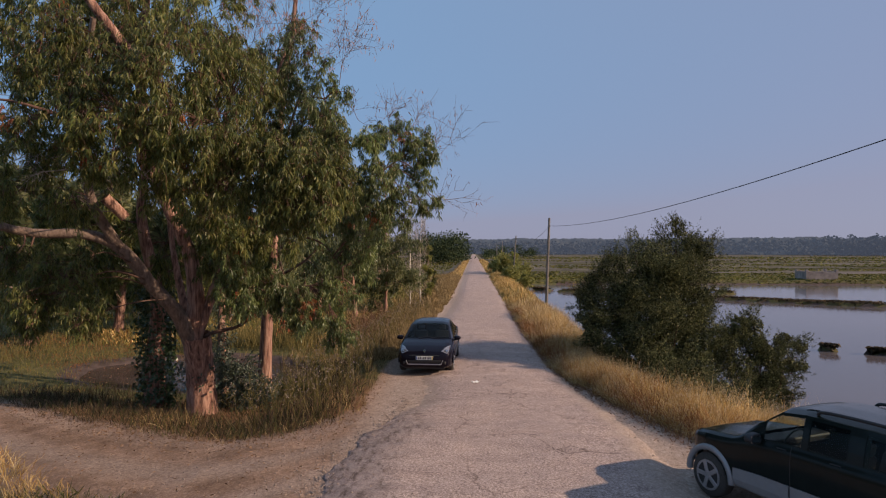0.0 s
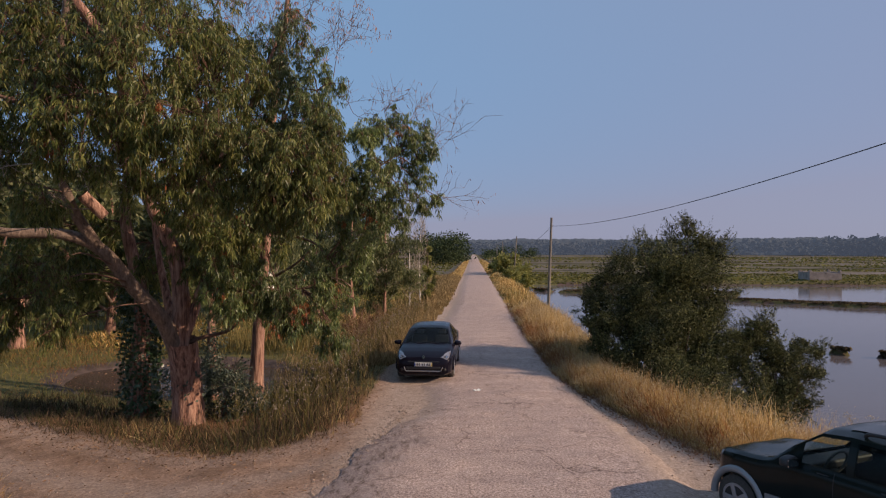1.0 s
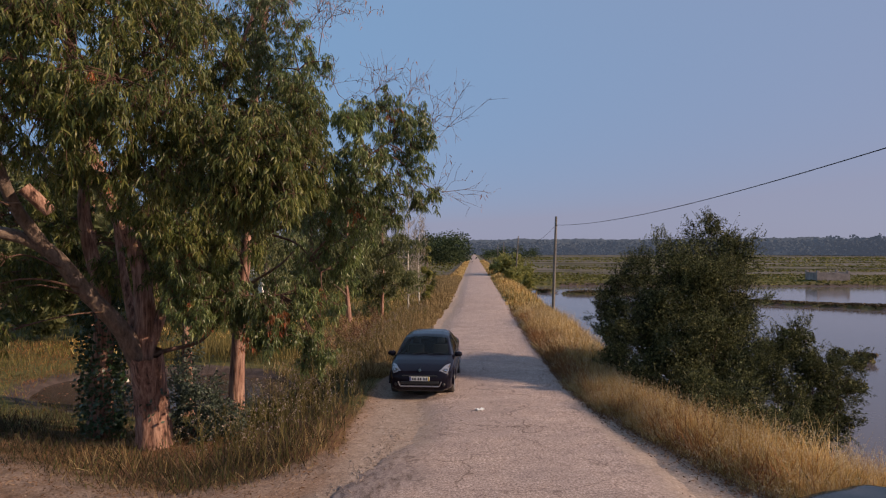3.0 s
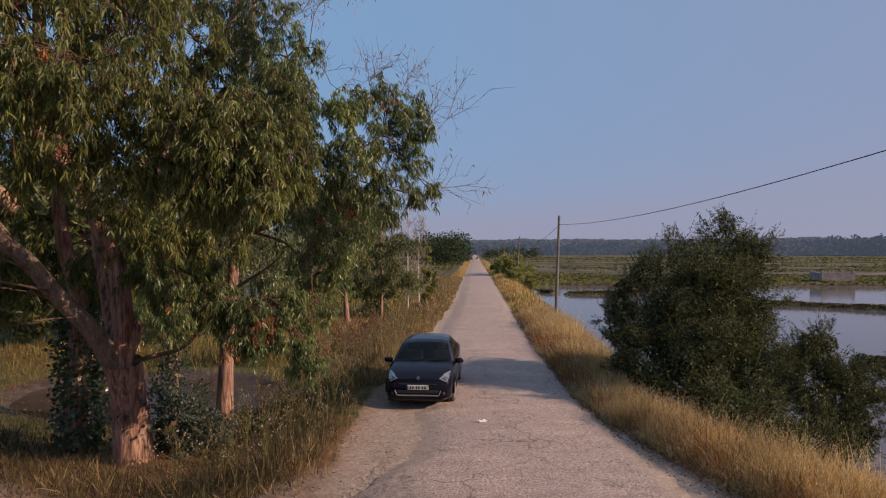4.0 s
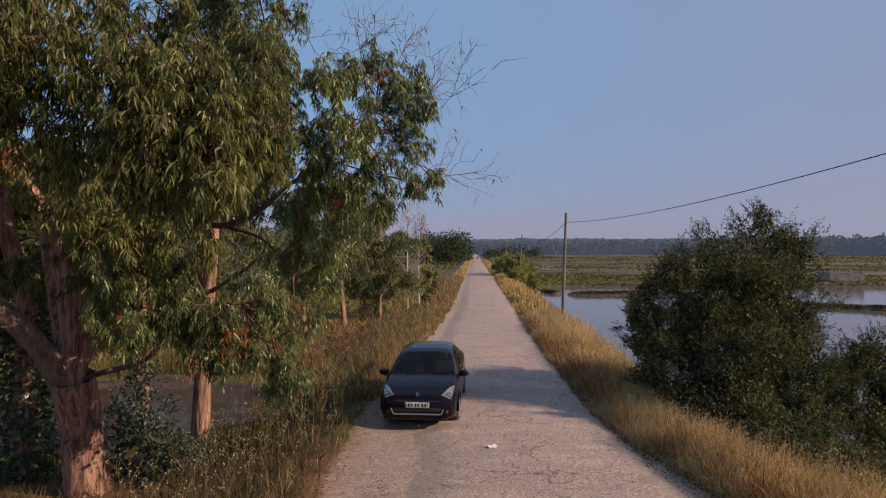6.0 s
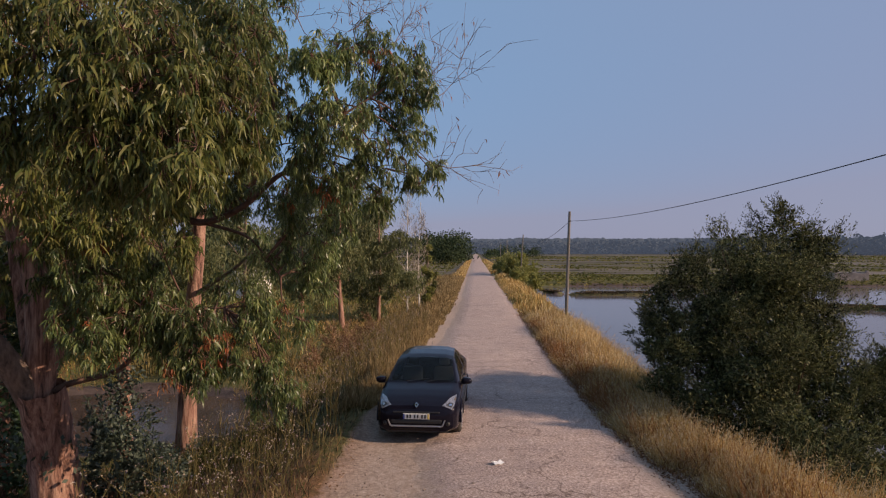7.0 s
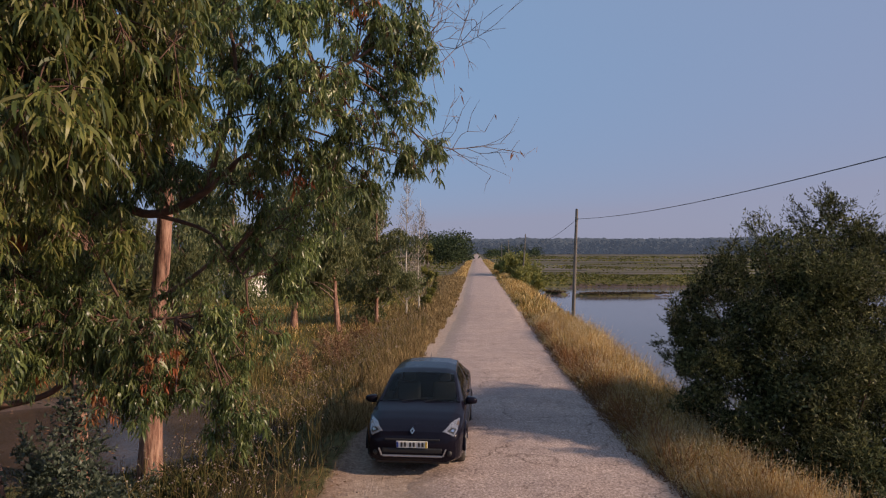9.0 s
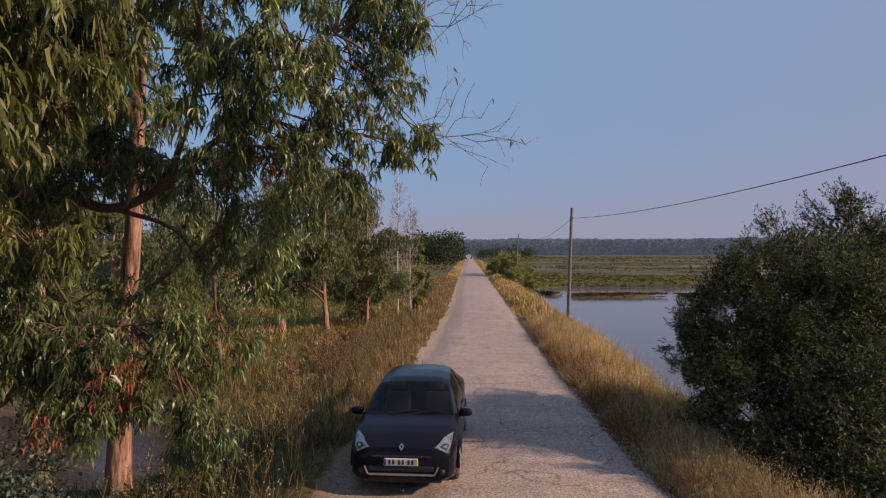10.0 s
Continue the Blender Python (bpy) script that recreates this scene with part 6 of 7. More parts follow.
class Shell:
    """A car body skinned over cross-sections; gives points on the skin for panels laid on it."""

    def __init__(self, stations):
        s = np.array(stations, float)
        self.y, self.rows = s[:, 0], s[:, 1:]

    def row(self, y):
        return np.array([np.interp(y, self.y, self.rows[:, i]) for i in range(5)])

    def point(self, y, v, side=1, out=0.0):
        def raw(y, v):
            p = section(self.row(np.clip(y, self.y[0], self.y[-1])))
            v = np.clip(v, 0, 11)
            i = min(int(v), 10)
            q = p[i] + (p[i + 1] - p[i]) * (v - i)
            return np.array([q[0], y, q[1]])
        p = raw(y, v)
        if out:
            n = np.cross(raw(y + 0.01, v) - raw(y - 0.01, v), raw(y, min(v + 0.05, 11)) - raw(y, v - 0.05))
            n /= np.linalg.norm(n) + 1e-9
            if n[0] < -1e-6 or (abs(n[0]) < 1e-6 and n[2] < 0):
                n = -n
            if v > 9 and n[2] < 0:
                n = -n
            p = p + n * out
        return Vector((p[0] * side, p[1], p[2]))

    def body(self, bm, holes=()):
        ys = np.unique(np.round(np.concatenate([np.linspace(a, b, max(3, int((b - a) / 0.05) + 1)) for a, b in zip(self.y, self.y[1:])]), 4))
        vs = np.linspace(0, 11, 34)
        rings = []
        for y in ys:
            ring = [bm.verts.new(self.point(y, v)) for v in vs]
            ring += [bm.verts.new(self.point(y, v, -1)) for v in vs[-2:0:-1]]
            rings.append(ring)
        for a, b in zip(rings, rings[1:]):
            for i in range(len(a)):
                j = (i + 1) % len(a)
                y, v = (a[i].co.y + b[i].co.y) / 2, 11 * (i + 0.5) / 33
                v = v if v < 11 else 22 - v
                if not any(y0 < y < y1 and v0 < v < v1 for y0, y1, v0, v1 in holes):
                    bm.faces.new((a[i], a[j], b[j], b[i]))
        bm.faces.new(rings[0])
        bm.faces.new(rings[-1])

    def panel(self, corners, side=1, out=0.006, nu=8, nv=6, thick=0.008):
        """A patch on the skin; corners are (y, v) in order round it."""
        bm = bmesh.new()
        (a, b, c, d) = [np.array(p, float) for p in corners]
        rows = []
        for layer in (out, out - thick):
            g = []
            for i in range(nu + 1):
                s = i / nu
                lo, hi = a + (b - a) * s, d + (c - d) * s
                g.append([bm.verts.new(self.point(*(lo + (hi - lo) * j / nv), side, layer)) for j in range(nv + 1)])
            rows.append(g)
            for i in range(nu):
                for j in range(nv):
                    bm.faces.new((g[i][j], g[i + 1][j], g[i + 1][j + 1], g[i][j + 1]))
        o, n = rows
        ring = [(i, 0) for i in range(nu)] + [(nu, j) for j in range(nv)] + [(i, nv) for i in range(nu, 0, -1)] + [(0, j) for j in range(nv, 0, -1)]
        for (i, j), (k, l) in zip(ring, ring[1:] + ring[:1]):
            bm.faces.new((o[i][j], o[k][l], n[k][l], n[i][j]))
        return bm

    def screen(self, y0, y1, v0, out=0.006, n=10):
        """A windscreen from side to side; at y0 and y1 it reaches out to v0."""
        bm = bmesh.new()
        grid = []
        for y in np.linspace(y0, y1, n):
            line = [self.point(y, v, -1, out) for v in np.linspace(v0, 11, 8)][:-1] + [self.point(y, v, 1, out) for v in np.linspace(11, v0, 8)]
            grid.append([bm.verts.new(p) for p in line])
        for a, b in zip(grid, grid[1:]):
            for i in range(len(a) - 1):
                bm.faces.new((a[i], a[i + 1], b[i + 1], b[i]))
        return bm


def disc(bm, x, y, z, r, w, n=28, inner=0.0):
    """A wheel-like cylinder lying across the car, with softened rims."""
    prof = [(r * 0.9, -w / 2), (r, -w / 2 + 0.03), (r, w / 2 - 0.03), (r * 0.9, w / 2)]
    rings = []
    for rr, xx in prof:
        rings.append([bm.verts.new((x + xx, y + rr * math.cos(a * 2 * math.pi / n), z + rr * math.sin(a * 2 * math.pi / n))) for a in range(n)])
    for a, b in zip(rings, rings[1:]):
        for i in range(n):
            bm.faces.new((a[i], a[(i + 1) % n], b[(i + 1) % n], b[i]))
    bm.faces.new(rings[0])
    bm.faces.new(rings[-1])


def wheel(car, x, y, r, w, side, spokes=5):
    t = bmesh.new()
    disc(t, 0, 0, 0, r, w)
    hub = part("wheel", t, M_RUBBER, car, "dusty black tyre", True, Matrix.Translation((x, y, r)))
    bm = bmesh.new()
    xo = side * (w / 2 + 0.004)
    for s in range(spokes):
        a = 2 * math.pi * s / spokes + 0.3
        m = Matrix.Rotation(a, 4, "X")
        b = bmesh.new()
        box(b, xo - 0.012, xo + 0.012, -0.032, 0.032, 0.03, r * 0.66, 0.006)
        b.transform(m)
        me = bpy.data.meshes.new("tmp")
        b.to_mesh(me)
        b.free()
        bm.from_mesh(me)
        bpy.data.meshes.remove(me)
    n = 24
    for r0, r1 in ((r * 0.58, r * 0.68), (0.0, 0.06)):
        a = [bm.verts.new((xo + side * 0.006, r0 * math.cos(i * 2 * math.pi / n), r0 * math.sin(i * 2 * math.pi / n))) for i in range(n)] if r0 else None
        b = [bm.verts.new((xo + side * 0.006, r1 * math.cos(i * 2 * math.pi / n), r1 * math.sin(i * 2 * math.pi / n))) for i in range(n)]
        if a:
            c = [bm.verts.new((xo - side * 0.02, r1 * math.cos(i * 2 * math.pi / n), r1 * math.sin(i * 2 * math.pi / n))) for i in range(n)]
            for i in range(n):
                bm.faces.new((a[i], a[(i + 1) % n], b[(i + 1) % n], b[i]))
                bm.faces.new((b[i], b[(i + 1) % n], c[(i + 1) % n], c[i]))
        else:
            bm.faces.new(b)
    part("rim", bm, M_ALLOY, hub, "grey alloy rim")
    back = bmesh.new()
    disc(back, xo - side * 0.012, 0, 0, r * 0.64, 0.02, 24)
    part("brake_disc", back, M_PLASTIC, hub)


def cut_arches(ob, holes):
    """Cuts the wheel arches out of a body."""
    bm = bmesh.new()
    for x, y, z, r, w in holes:
        disc(bm, x, y, z, r, w, 32)
    me = bpy.data.meshes.new("cutter")
    bmesh.ops.recalc_face_normals(bm, faces=bm.faces)
    bm.to_mesh(me)
    bm.free()
    cutter = new("cutter", me)
    mod = ob.modifiers.new("arches", "BOOLEAN")
    mod.operation, mod.object, mod.solver = "DIFFERENCE", cutter, "EXACT"
    bpy.context.view_layer.update()
    done = bpy.data.meshes.new_from_object(ob.evaluated_get(bpy.context.evaluated_depsgraph_get()))
    ob.modifiers.clear()
    ob.data = done
    done.polygons.foreach_set("use_smooth", np.ones(len(done.polygons), dtype=bool))
    done.set_sharp_from_angle(angle=radians(32))
    bpy.data.objects.remove(cutter)


def arch_lip(shell, y, z, r, side, mat, wide=0.03):
    """The lip round a wheel arch."""
    t = Tubes()
    a = np.linspace(-0.05, math.pi + 0.05, 22)
    w = shell.row(y)[0]
    p = np.stack([np.full(22, side * (w - 0.004)), y + r * np.cos(a), z + r * np.sin(a)], 1)
    t.add(p, wide, wide, 8)
    return t.mesh("arch_lip", mat)


def mirror(car, x, y, z, side, mat):
    bm = bmesh.new()
    bmesh.ops.create_uvsphere(bm, u_segments=20, v_segments=12, radius=1.0)
    for v in bm.verts:     # a rounded cup, flat where the glass sits
        n = v.co
        k = (abs(n.x) ** 3 + abs(n.y) ** 3 + abs(n.z) ** 3) ** (-1 / 3)
        v.co = (x + n.x * k * (0.11 - 0.015 * side * n.z), y + min(n.y * k * 0.085, 0.056), z + n.z * k * (0.068 - 0.012 * side * n.x))
    m = part("door_mirror", bm, mat, car, "black door mirror", True)
    part("mirror_arm", boxed(x - side * 0.2, x - side * 0.08, y - 0.02, y + 0.03, z - 0.08, z - 0.045, bevel=0.008), M_PLASTIC, m)
    part("mirror_glass", boxed(x - 0.085, x + 0.085, y + 0.058, y + 0.064, z - 0.045, z + 0.045), M_CHROME, m)


def plate(car, y, z, face):
    p = part("number_plate", boxed(-0.26, 0.26, y - 0.008, y + 0.008, z - 0.055, z + 0.055, bevel=0.006), M_PLATE, car, "white number plate with dark bars")
    f = y + face * 0.0125
    part("blue_band", boxed(-0.256, -0.225, f - 0.002, f + 0.002, z - 0.048, z + 0.048), M_BLUE, p)
    part("yellow_band", boxed(0.225, 0.256, f - 0.002, f + 0.002, z - 0.048, z + 0.048), M_YELLOW, p)
    for x0 in (-0.19, -0.13, -0.045, 0.015, 0.1, 0.16):
        part("bar", boxed(x0, x0 + 0.034, f - 0.002, f + 0.002, z - 0.034, z + 0.034), M_INK, p)


def seat(car, x, y, z):
    s = bmesh.new()
    box(s, x - 0.23, x + 0.23, y - 0.2, y + 0.28, z, z + 0.16, 0.05)
    o = part("seat", s, M_SEAT, car, smooth=True)
    b = boxed(-0.23, 0.23, -0.06, 0.06, 0, 0.6, bevel=0.05)
    part("backrest", b, M_SEAT, o, smooth=True, at=pose(x, y + 0.28, z + 0.1, -14, 0, 0))
    part("headrest", boxed(-0.12, 0.12, -0.04, 0.04, 0, 0.16, bevel=0.035), M_SEAT, o, smooth=True, at=pose(x, y + 0.47, z + 0.7, -10, 0, 0))


def hatchback():
    car = thing("hatchback_car", (-1.41, 17.86, 0.025), "blue-black hatchback parked on the road's dirt edge, facing oncoming traffic", "car", turn=-2.0)
    car.scale = (0.945, 0.95, 0.968)
    st = [(0.0, 0.6, 0.27, 0.52, 0.59, 0.44), (0.05, 0.72, 0.21, 0.61, 0.7, 0.52), (0.15, 0.785, 0.19, 0.67, 0.75, 0.58), (0.35, 0.825, 0.15, 0.74, 0.83, 0.63), (0.6, 0.85, 0.16, 0.81, 0.895, 0.68),
          (0.86, 0.856, 0.17, 0.86, 0.94, 0.72), (0.97, 0.856, 0.18, 0.875, 0.97, 0.735), (1.3, 0.856, 0.18, 0.9, 1.17, 0.68), (1.64, 0.856, 0.18, 0.91, 1.34, 0.625), (1.9, 0.856, 0.18, 0.92, 1.4, 0.6),
          (2.4, 0.852, 0.18, 0.935, 1.43, 0.585), (3.0, 0.845, 0.18, 0.97, 1.41, 0.56), (3.5, 0.83, 0.18, 1.0, 1.33, 0.53), (3.72, 0.81, 0.2, 1.01, 1.22, 0.55), (3.9, 0.78, 0.24, 0.97, 1.06, 0.56), (3.98, 0.72, 0.28, 0.88, 0.95, 0.5), (4.03, 0.62, 0.34, 0.72, 0.8, 0.42)]
    sh = Shell(st)
    bm = bmesh.new()
    sh.body(bm, [(1.0, 1.7, 9.15, 11), (3.54, 3.85, 9.6, 11), (1.75, 2.48, 6.4, 8.6), (2.58, 3.25, 6.4, 8.5)])
    body = part("body", bm, M_NAVY, car, "glossy blue-black paint", True)
    cut_arches(body, [(s * 0.82, y, 0.31, 0.355, 0.5) for s in (1, -1) for y in (0.78, 3.36)])
    for s in (1, -1):
        for y in (0.78, 3.36):
            wheel(car, s * 0.745, y, 0.305, 0.195, s)
            child("arch_lip", arch_lip(sh, y, 0.31, 0.36, s, M_NAVY, 0.022), car)
        part("side_window", sh.panel([(1.25, 6.25), (2.5, 6.3), (2.5, 8.7), (1.75, 8.7)], s), M_GLASS, car)
        part("side_window", sh.panel([(2.56, 6.3), (3.3, 6.4), (3.25, 8.5), (2.56, 8.7)], s), M_GLASS, car)
        part("side_pillar", sh.panel([(2.49, 6.3), (2.57, 6.3), (2.57, 8.7), (2.49, 8.7)], s, 0.009, 2, 6), M_PLASTIC, car)
        lens = part("headlight", sh.panel([(0.06, 6.1), (0.52, 6.9), (0.26, 8.9), (0.06, 9.15)], s, 0.01, 10, 8), M_LENS, car, "clear swept-back headlight")
        part("reflector", sh.panel([(0.09, 6.6), (0.2, 6.8), (0.17, 8.0), (0.09, 8.4)], s, 0.013, 6, 5, 0.006), M_PLASTIC, lens, "dark lamp bowl")
        part("indicator", sh.panel([(0.3, 6.4), (0.38, 6.6), (0.42, 7.2), (0.3, 7.2)], s, 0.013, 4, 4, 0.006), M_SMOKE, lens, "smoked indicator")
        part("bulb", sh.panel([(0.11, 6.9), (0.16, 7.0), (0.15, 7.6), (0.11, 7.7)], s, 0.017, 4, 4, 0.006), M_CHROME, lens)
        part("tail_light", sh.panel([(3.75, 5.2), (3.92, 5.2), (3.92, 7.5), (3.78, 8.0)], s, 0.01), M_RED, car)
        part("door_handle", sh.panel([(2.15, 5.15), (2.33, 5.15), (2.33, 5.5), (2.15, 5.5)], s, 0.025, 4, 2, 0.02), M_NAVY, car)
        part("side_moulding", sh.panel([(1.15, 3.5), (3.0, 3.5), (3.0, 3.8), (1.15, 3.8)], s, 0.014, 10, 2, 0.012), M_PLASTIC, car)
        mirror(car, s * 0.93, 1.22, 0.95, s, M_NAVY)
        lamp = bmesh.new()
        bmesh.ops.create_uvsphere(lamp, u_segments=14, v_segments=8, radius=0.045)
        part("fog_lamp", lamp, M_PLASTIC, car, smooth=True, at=pose(s * 0.62, 0.02, 0.36))
        # wipers and pillars
        part("windscreen_pillar", sh.panel([(0.99, 8.7), (1.7, 8.75), (1.7, 9.2), (0.99, 9.2)], s, 0.01, 8, 2), M_NAVY, car)
        seat(car, s * 0.36, 1.8, 0.38)
    part("windscreen", sh.screen(0.98, 1.72, 9.12), M_GLASS, car, "dark windscreen", True)
    part("rear_window", sh.screen(3.52, 3.86, 9.6), M_GLASS, car, smooth=True)
    part("dashboard", boxed(-0.62, 0.62, 0.98, 1.3, 0.78, 0.9, bevel=0.03), M_PLASTIC, car)
    part("grille", boxed(-0.5, 0.5, -0.022, 0.05, 0.36, 0.44, bevel=0.02), M_PLASTIC, car, "black lower grille")
    part("upper_grille", boxed(-0.46, 0.46, -0.012, 0.05, 0.56, 0.59, bevel=0.01), M_PLASTIC, car)
    part("bumper_trim", boxed(-0.5, 0.5, -0.035, 0.05, 0.3, 0.33, bevel=0.012), M_ALLOY, car, "silver strip along the bumper")
    for s in (1, -1):
        part("bumper_trim", boxed(-0.012, 0.012, -0.03, 0.05, 0, 0.13, bevel=0.008), M_ALLOY, car, at=pose(s * 0.51, 0.0, 0.315, 0, s * 24, 0))
    part("bumper_skirt", boxed(-0.62, 0.62, 0.05, 0.22, 0.17, 0.27, bevel=0.03), M_PLASTIC, car)
    plate(car, -0.03, 0.505, -1)
    rh = bmesh.new()
    v = [rh.verts.new(p) for p in ((0, 0, 0.06), (0.042, 0, 0), (0, 0, -0.06), (-0.042, 0, 0), (0, 0, 0.026), (0.018, 0, 0), (0, 0, -0.026), (-0.018, 0, 0))]
    for i in range(4):
        rh.faces.new((v[i], v[(i + 1) % 4], v[4 + (i + 1) % 4], v[4 + i]))
    ex = bmesh.ops.extrude_face_region(rh, geom=rh.faces[:])
    bmesh.ops.translate(rh, verts=[g for g in ex["geom"] if isinstance(g, bmesh.types.BMVert)], vec=(0, 0.02, 0))
    part("badge", rh, M_CHROME, car, "plain silver rhombus", at=pose(0, 0.04, 0.71, -35, 0, 0))
    for x in (-0.32, 0.1):
        w = Tubes()
        w.add([(x, 0.95, 0.975), (x + 0.22, 0.99, 1.005), (x + 0.46, 1.02, 1.02)], 0.008, 0.006, 5)
        child("wiper", w.mesh("wiper", M_PLASTIC), car)
    a = Tubes()
    a.add([(0, 2.9, 1.4), (0, 3.0, 1.46), (0, 3.1, 1.5)], 0.008, 0.004, 5)
    child("aerial", a.mesh("aerial", M_PLASTIC), car)


hatchback()


def off_roader():
    """Stands askew at the roadside, its nose to the road ahead."""
    car = thing("off_road_car", (4.01, 10.3, -0.09), "dark green and silver off-road car parked askew on dirt", "car", turn=180 + 25)
    st = [(0.0, 0.46, 0.40, 0.70, 0.78, 0.4), (0.06, 0.6, 0.34, 0.83, 0.88, 0.5), (0.18, 0.7, 0.30, 0.88, 0.92, 0.58), (0.42, 0.76, 0.29, 0.92, 0.955, 0.64), (0.7, 0.775, 0.29, 0.945, 0.98, 0.66), (0.9, 0.78, 0.29, 0.97, 1.005, 0.68), (1.03, 0.78, 0.29, 1.01, 1.055, 0.69),
          (1.3, 0.78, 0.29, 1.06, 1.32, 0.665), (1.66, 0.78, 0.29, 1.09, 1.57, 0.64), (2.0, 0.78, 0.29, 1.1, 1.61, 0.63), (2.8, 0.78, 0.29, 1.12, 1.62, 0.63), (3.4, 0.775, 0.3, 1.13, 1.6, 0.625), (3.62, 0.77, 0.32, 1.13, 1.54, 0.62), (3.74, 0.76, 0.35, 1.1, 1.37, 0.63), (3.8, 0.72, 0.38, 1.0, 1.12, 0.6)]
    sh = Shell(st)
    bm = bmesh.new()
    sh.body(bm, [(1.05, 1.62, 9.3, 11), (3.64, 3.73, 9.6, 11), (1.44, 1.98, 6.3, 8.6), (2.12, 2.56, 6.3, 8.6), (2.84, 3.36, 6.3, 8.5)])
    body = part("body", bm, M_DKGREEN, car, "glossy dark green paint", True)
    cut_arches(body, [(s * 0.75, y, 0.33, 0.39, 0.5) for s in (1, -1) for y in (0.52, 2.92)])
    for s in (1, -1):
        for y in (0.52, 2.92):
            wheel(car, s * 0.69, y, 0.325, 0.21, s)
            child("arch_flare", arch_lip(sh, y, 0.33, 0.4, s, M_SILVER, 0.05), car, "silver wheel-arch flare")
        part("side_cladding", sh.panel([(0.97, 1.9), (1.86, 1.9), (1.86, 3.5), (0.97, 3.5)], s, 0.02, 10, 6, 0.018), M_SILVER, car, "silver lower door cladding")
        part("side_cladding", sh.panel([(1.885, 1.9), (2.48, 1.9), (2.48, 3.5), (1.885, 3.5)], s, 0.02, 8, 6, 0.018), M_SILVER, car, "silver lower door cladding")
        part("side_cladding", sh.panel([(0.02, 2.0), (0.13, 2.0), (0.13, 3.8), (0.02, 3.8)], s, 0.02, 6, 5, 0.018), M_SILVER, car)
        part("side_cladding", sh.panel([(3.52, 2.0), (3.8, 2.0), (3.8, 3.6), (3.52, 3.6)], s, 0.02, 6, 5, 0.018), M_SILVER, car)
        part("side_window", sh.panel([(1.22, 6.2), (2.0, 6.2), (2.0, 8.65), (1.62, 8.65)], s), M_CLEAR, car)
        part("side_window", sh.panel([(2.1, 6.2), (2.6, 6.2), (2.6, 8.65), (2.1, 8.65)], s), M_CLEAR, car)
        part("side_window", sh.panel([(2.8, 6.2), (3.45, 6.2), (3.38, 8.55), (2.8, 8.65)], s), M_CLEAR, car)
        for y0, y1 in ((2.005, 2.095), (2.605, 2.795)):
            part("side_pillar", sh.panel([(y0, 6.2), (y1, 6.2), (y1, 8.65), (y0, 8.65)], s, 0.008, 2, 6), M_DKGREEN, car)
        part("door_handle", sh.panel([(1.68, 5.25), (1.82, 5.25), (1.82, 5.45), (1.68, 5.45)], s, 0.028, 4, 2, 0.02), M_PLASTIC, car)
        part("door_handle", sh.panel([(2.42, 5.25), (2.56, 5.25), (2.56, 5.45), (2.42, 5.45)], s, 0.028, 4, 2, 0.02), M_PLASTIC, car)
        part("door_gap", sh.panel([(1.868, 2.0), (1.878, 2.0), (1.878, 6.1), (1.868, 6.1)], s, 0.003, 1, 8, 0.003), M_INK, car)
        part("headlight", sh.panel([(0.04, 5.0), (0.2, 5.1), (0.22, 6.2), (0.05, 6.6)], s, 0.012), M_LENS, car)
        mirror(car, s * 0.87, 1.38, 1.12, s, M_PLASTIC)
        rail = Tubes()
        rail.add(smooth_path([(s * 0.56, 2.1, 1.583), (s * 0.56, 2.2, 1.628), (s * 0.555, 2.7, 1.643), (s * 0.55, 3.3, 1.623), (s * 0.55, 3.4, 1.563)], 20), 0.022, 0.022, 8)
        child("roof_rail", rail.mesh("roof_rail", M_PLASTIC), car, "black roof rail")
        seat(car, s * 0.34, 2.1, 0.46)
        part("tail_light", sh.panel([(3.72, 4.2), (3.8, 4.2), (3.8, 5.6), (3.72, 5.6)], s, 0.012), M_RED, car)
    part("windscreen", sh.screen(1.04, 1.63, 9.25), M_CLEAR, car, "dark windscreen", True)
    part("rear_window", sh.screen(3.63, 3.74, 9.5), M_CLEAR, car, smooth=True)
    part("roof_panel", sh.screen(1.85, 3.56, 10.0, 0.012), M_ROOF, car, "dark grey roof skin", True)
    part("dashboard", boxed(-0.6, 0.6, 1.14, 1.44, 0.95, 1.06, bevel=0.03), M_PLASTIC, car)
    ring = Tubes()
    a = np.linspace(0, 2 * np.pi, 25)
    ring.add(np.stack([0.34 + 0.18 * np.cos(a), 1.6 + 0.06 * np.sin(a), 1.1 + 0.16 * np.sin(a)], 1), 0.016, 0.016, 6)
    child("steering_wheel", ring.mesh("steering_wheel", M_SEAT), car)
    part("front_bumper", boxed(-0.52, 0.52, -0.04, 0.12, 0.34, 0.53, bevel=0.04), M_SILVER, car, smooth=True)
    part("grille", boxed(-0.4, 0.4, -0.02, 0.06, 0.6, 0.72, bevel=0.02), M_PLASTIC, car)


off_roader()


# ---- poles and wires ----
M_POLE = bark_material("weathered_pole_wood", [(0.3, (0.09, 0.078, 0.066)), (0.5, (0.17, 0.15, 0.128)), (0.75, (0.25, 0.225, 0.195))], 0.08)
M_WIRE = plain("black_cable", (0.015, 0.015, 0.016), 0.6)
M_CERAMIC = plain("insulator", (0.2, 0.18, 0.16), 0.3)


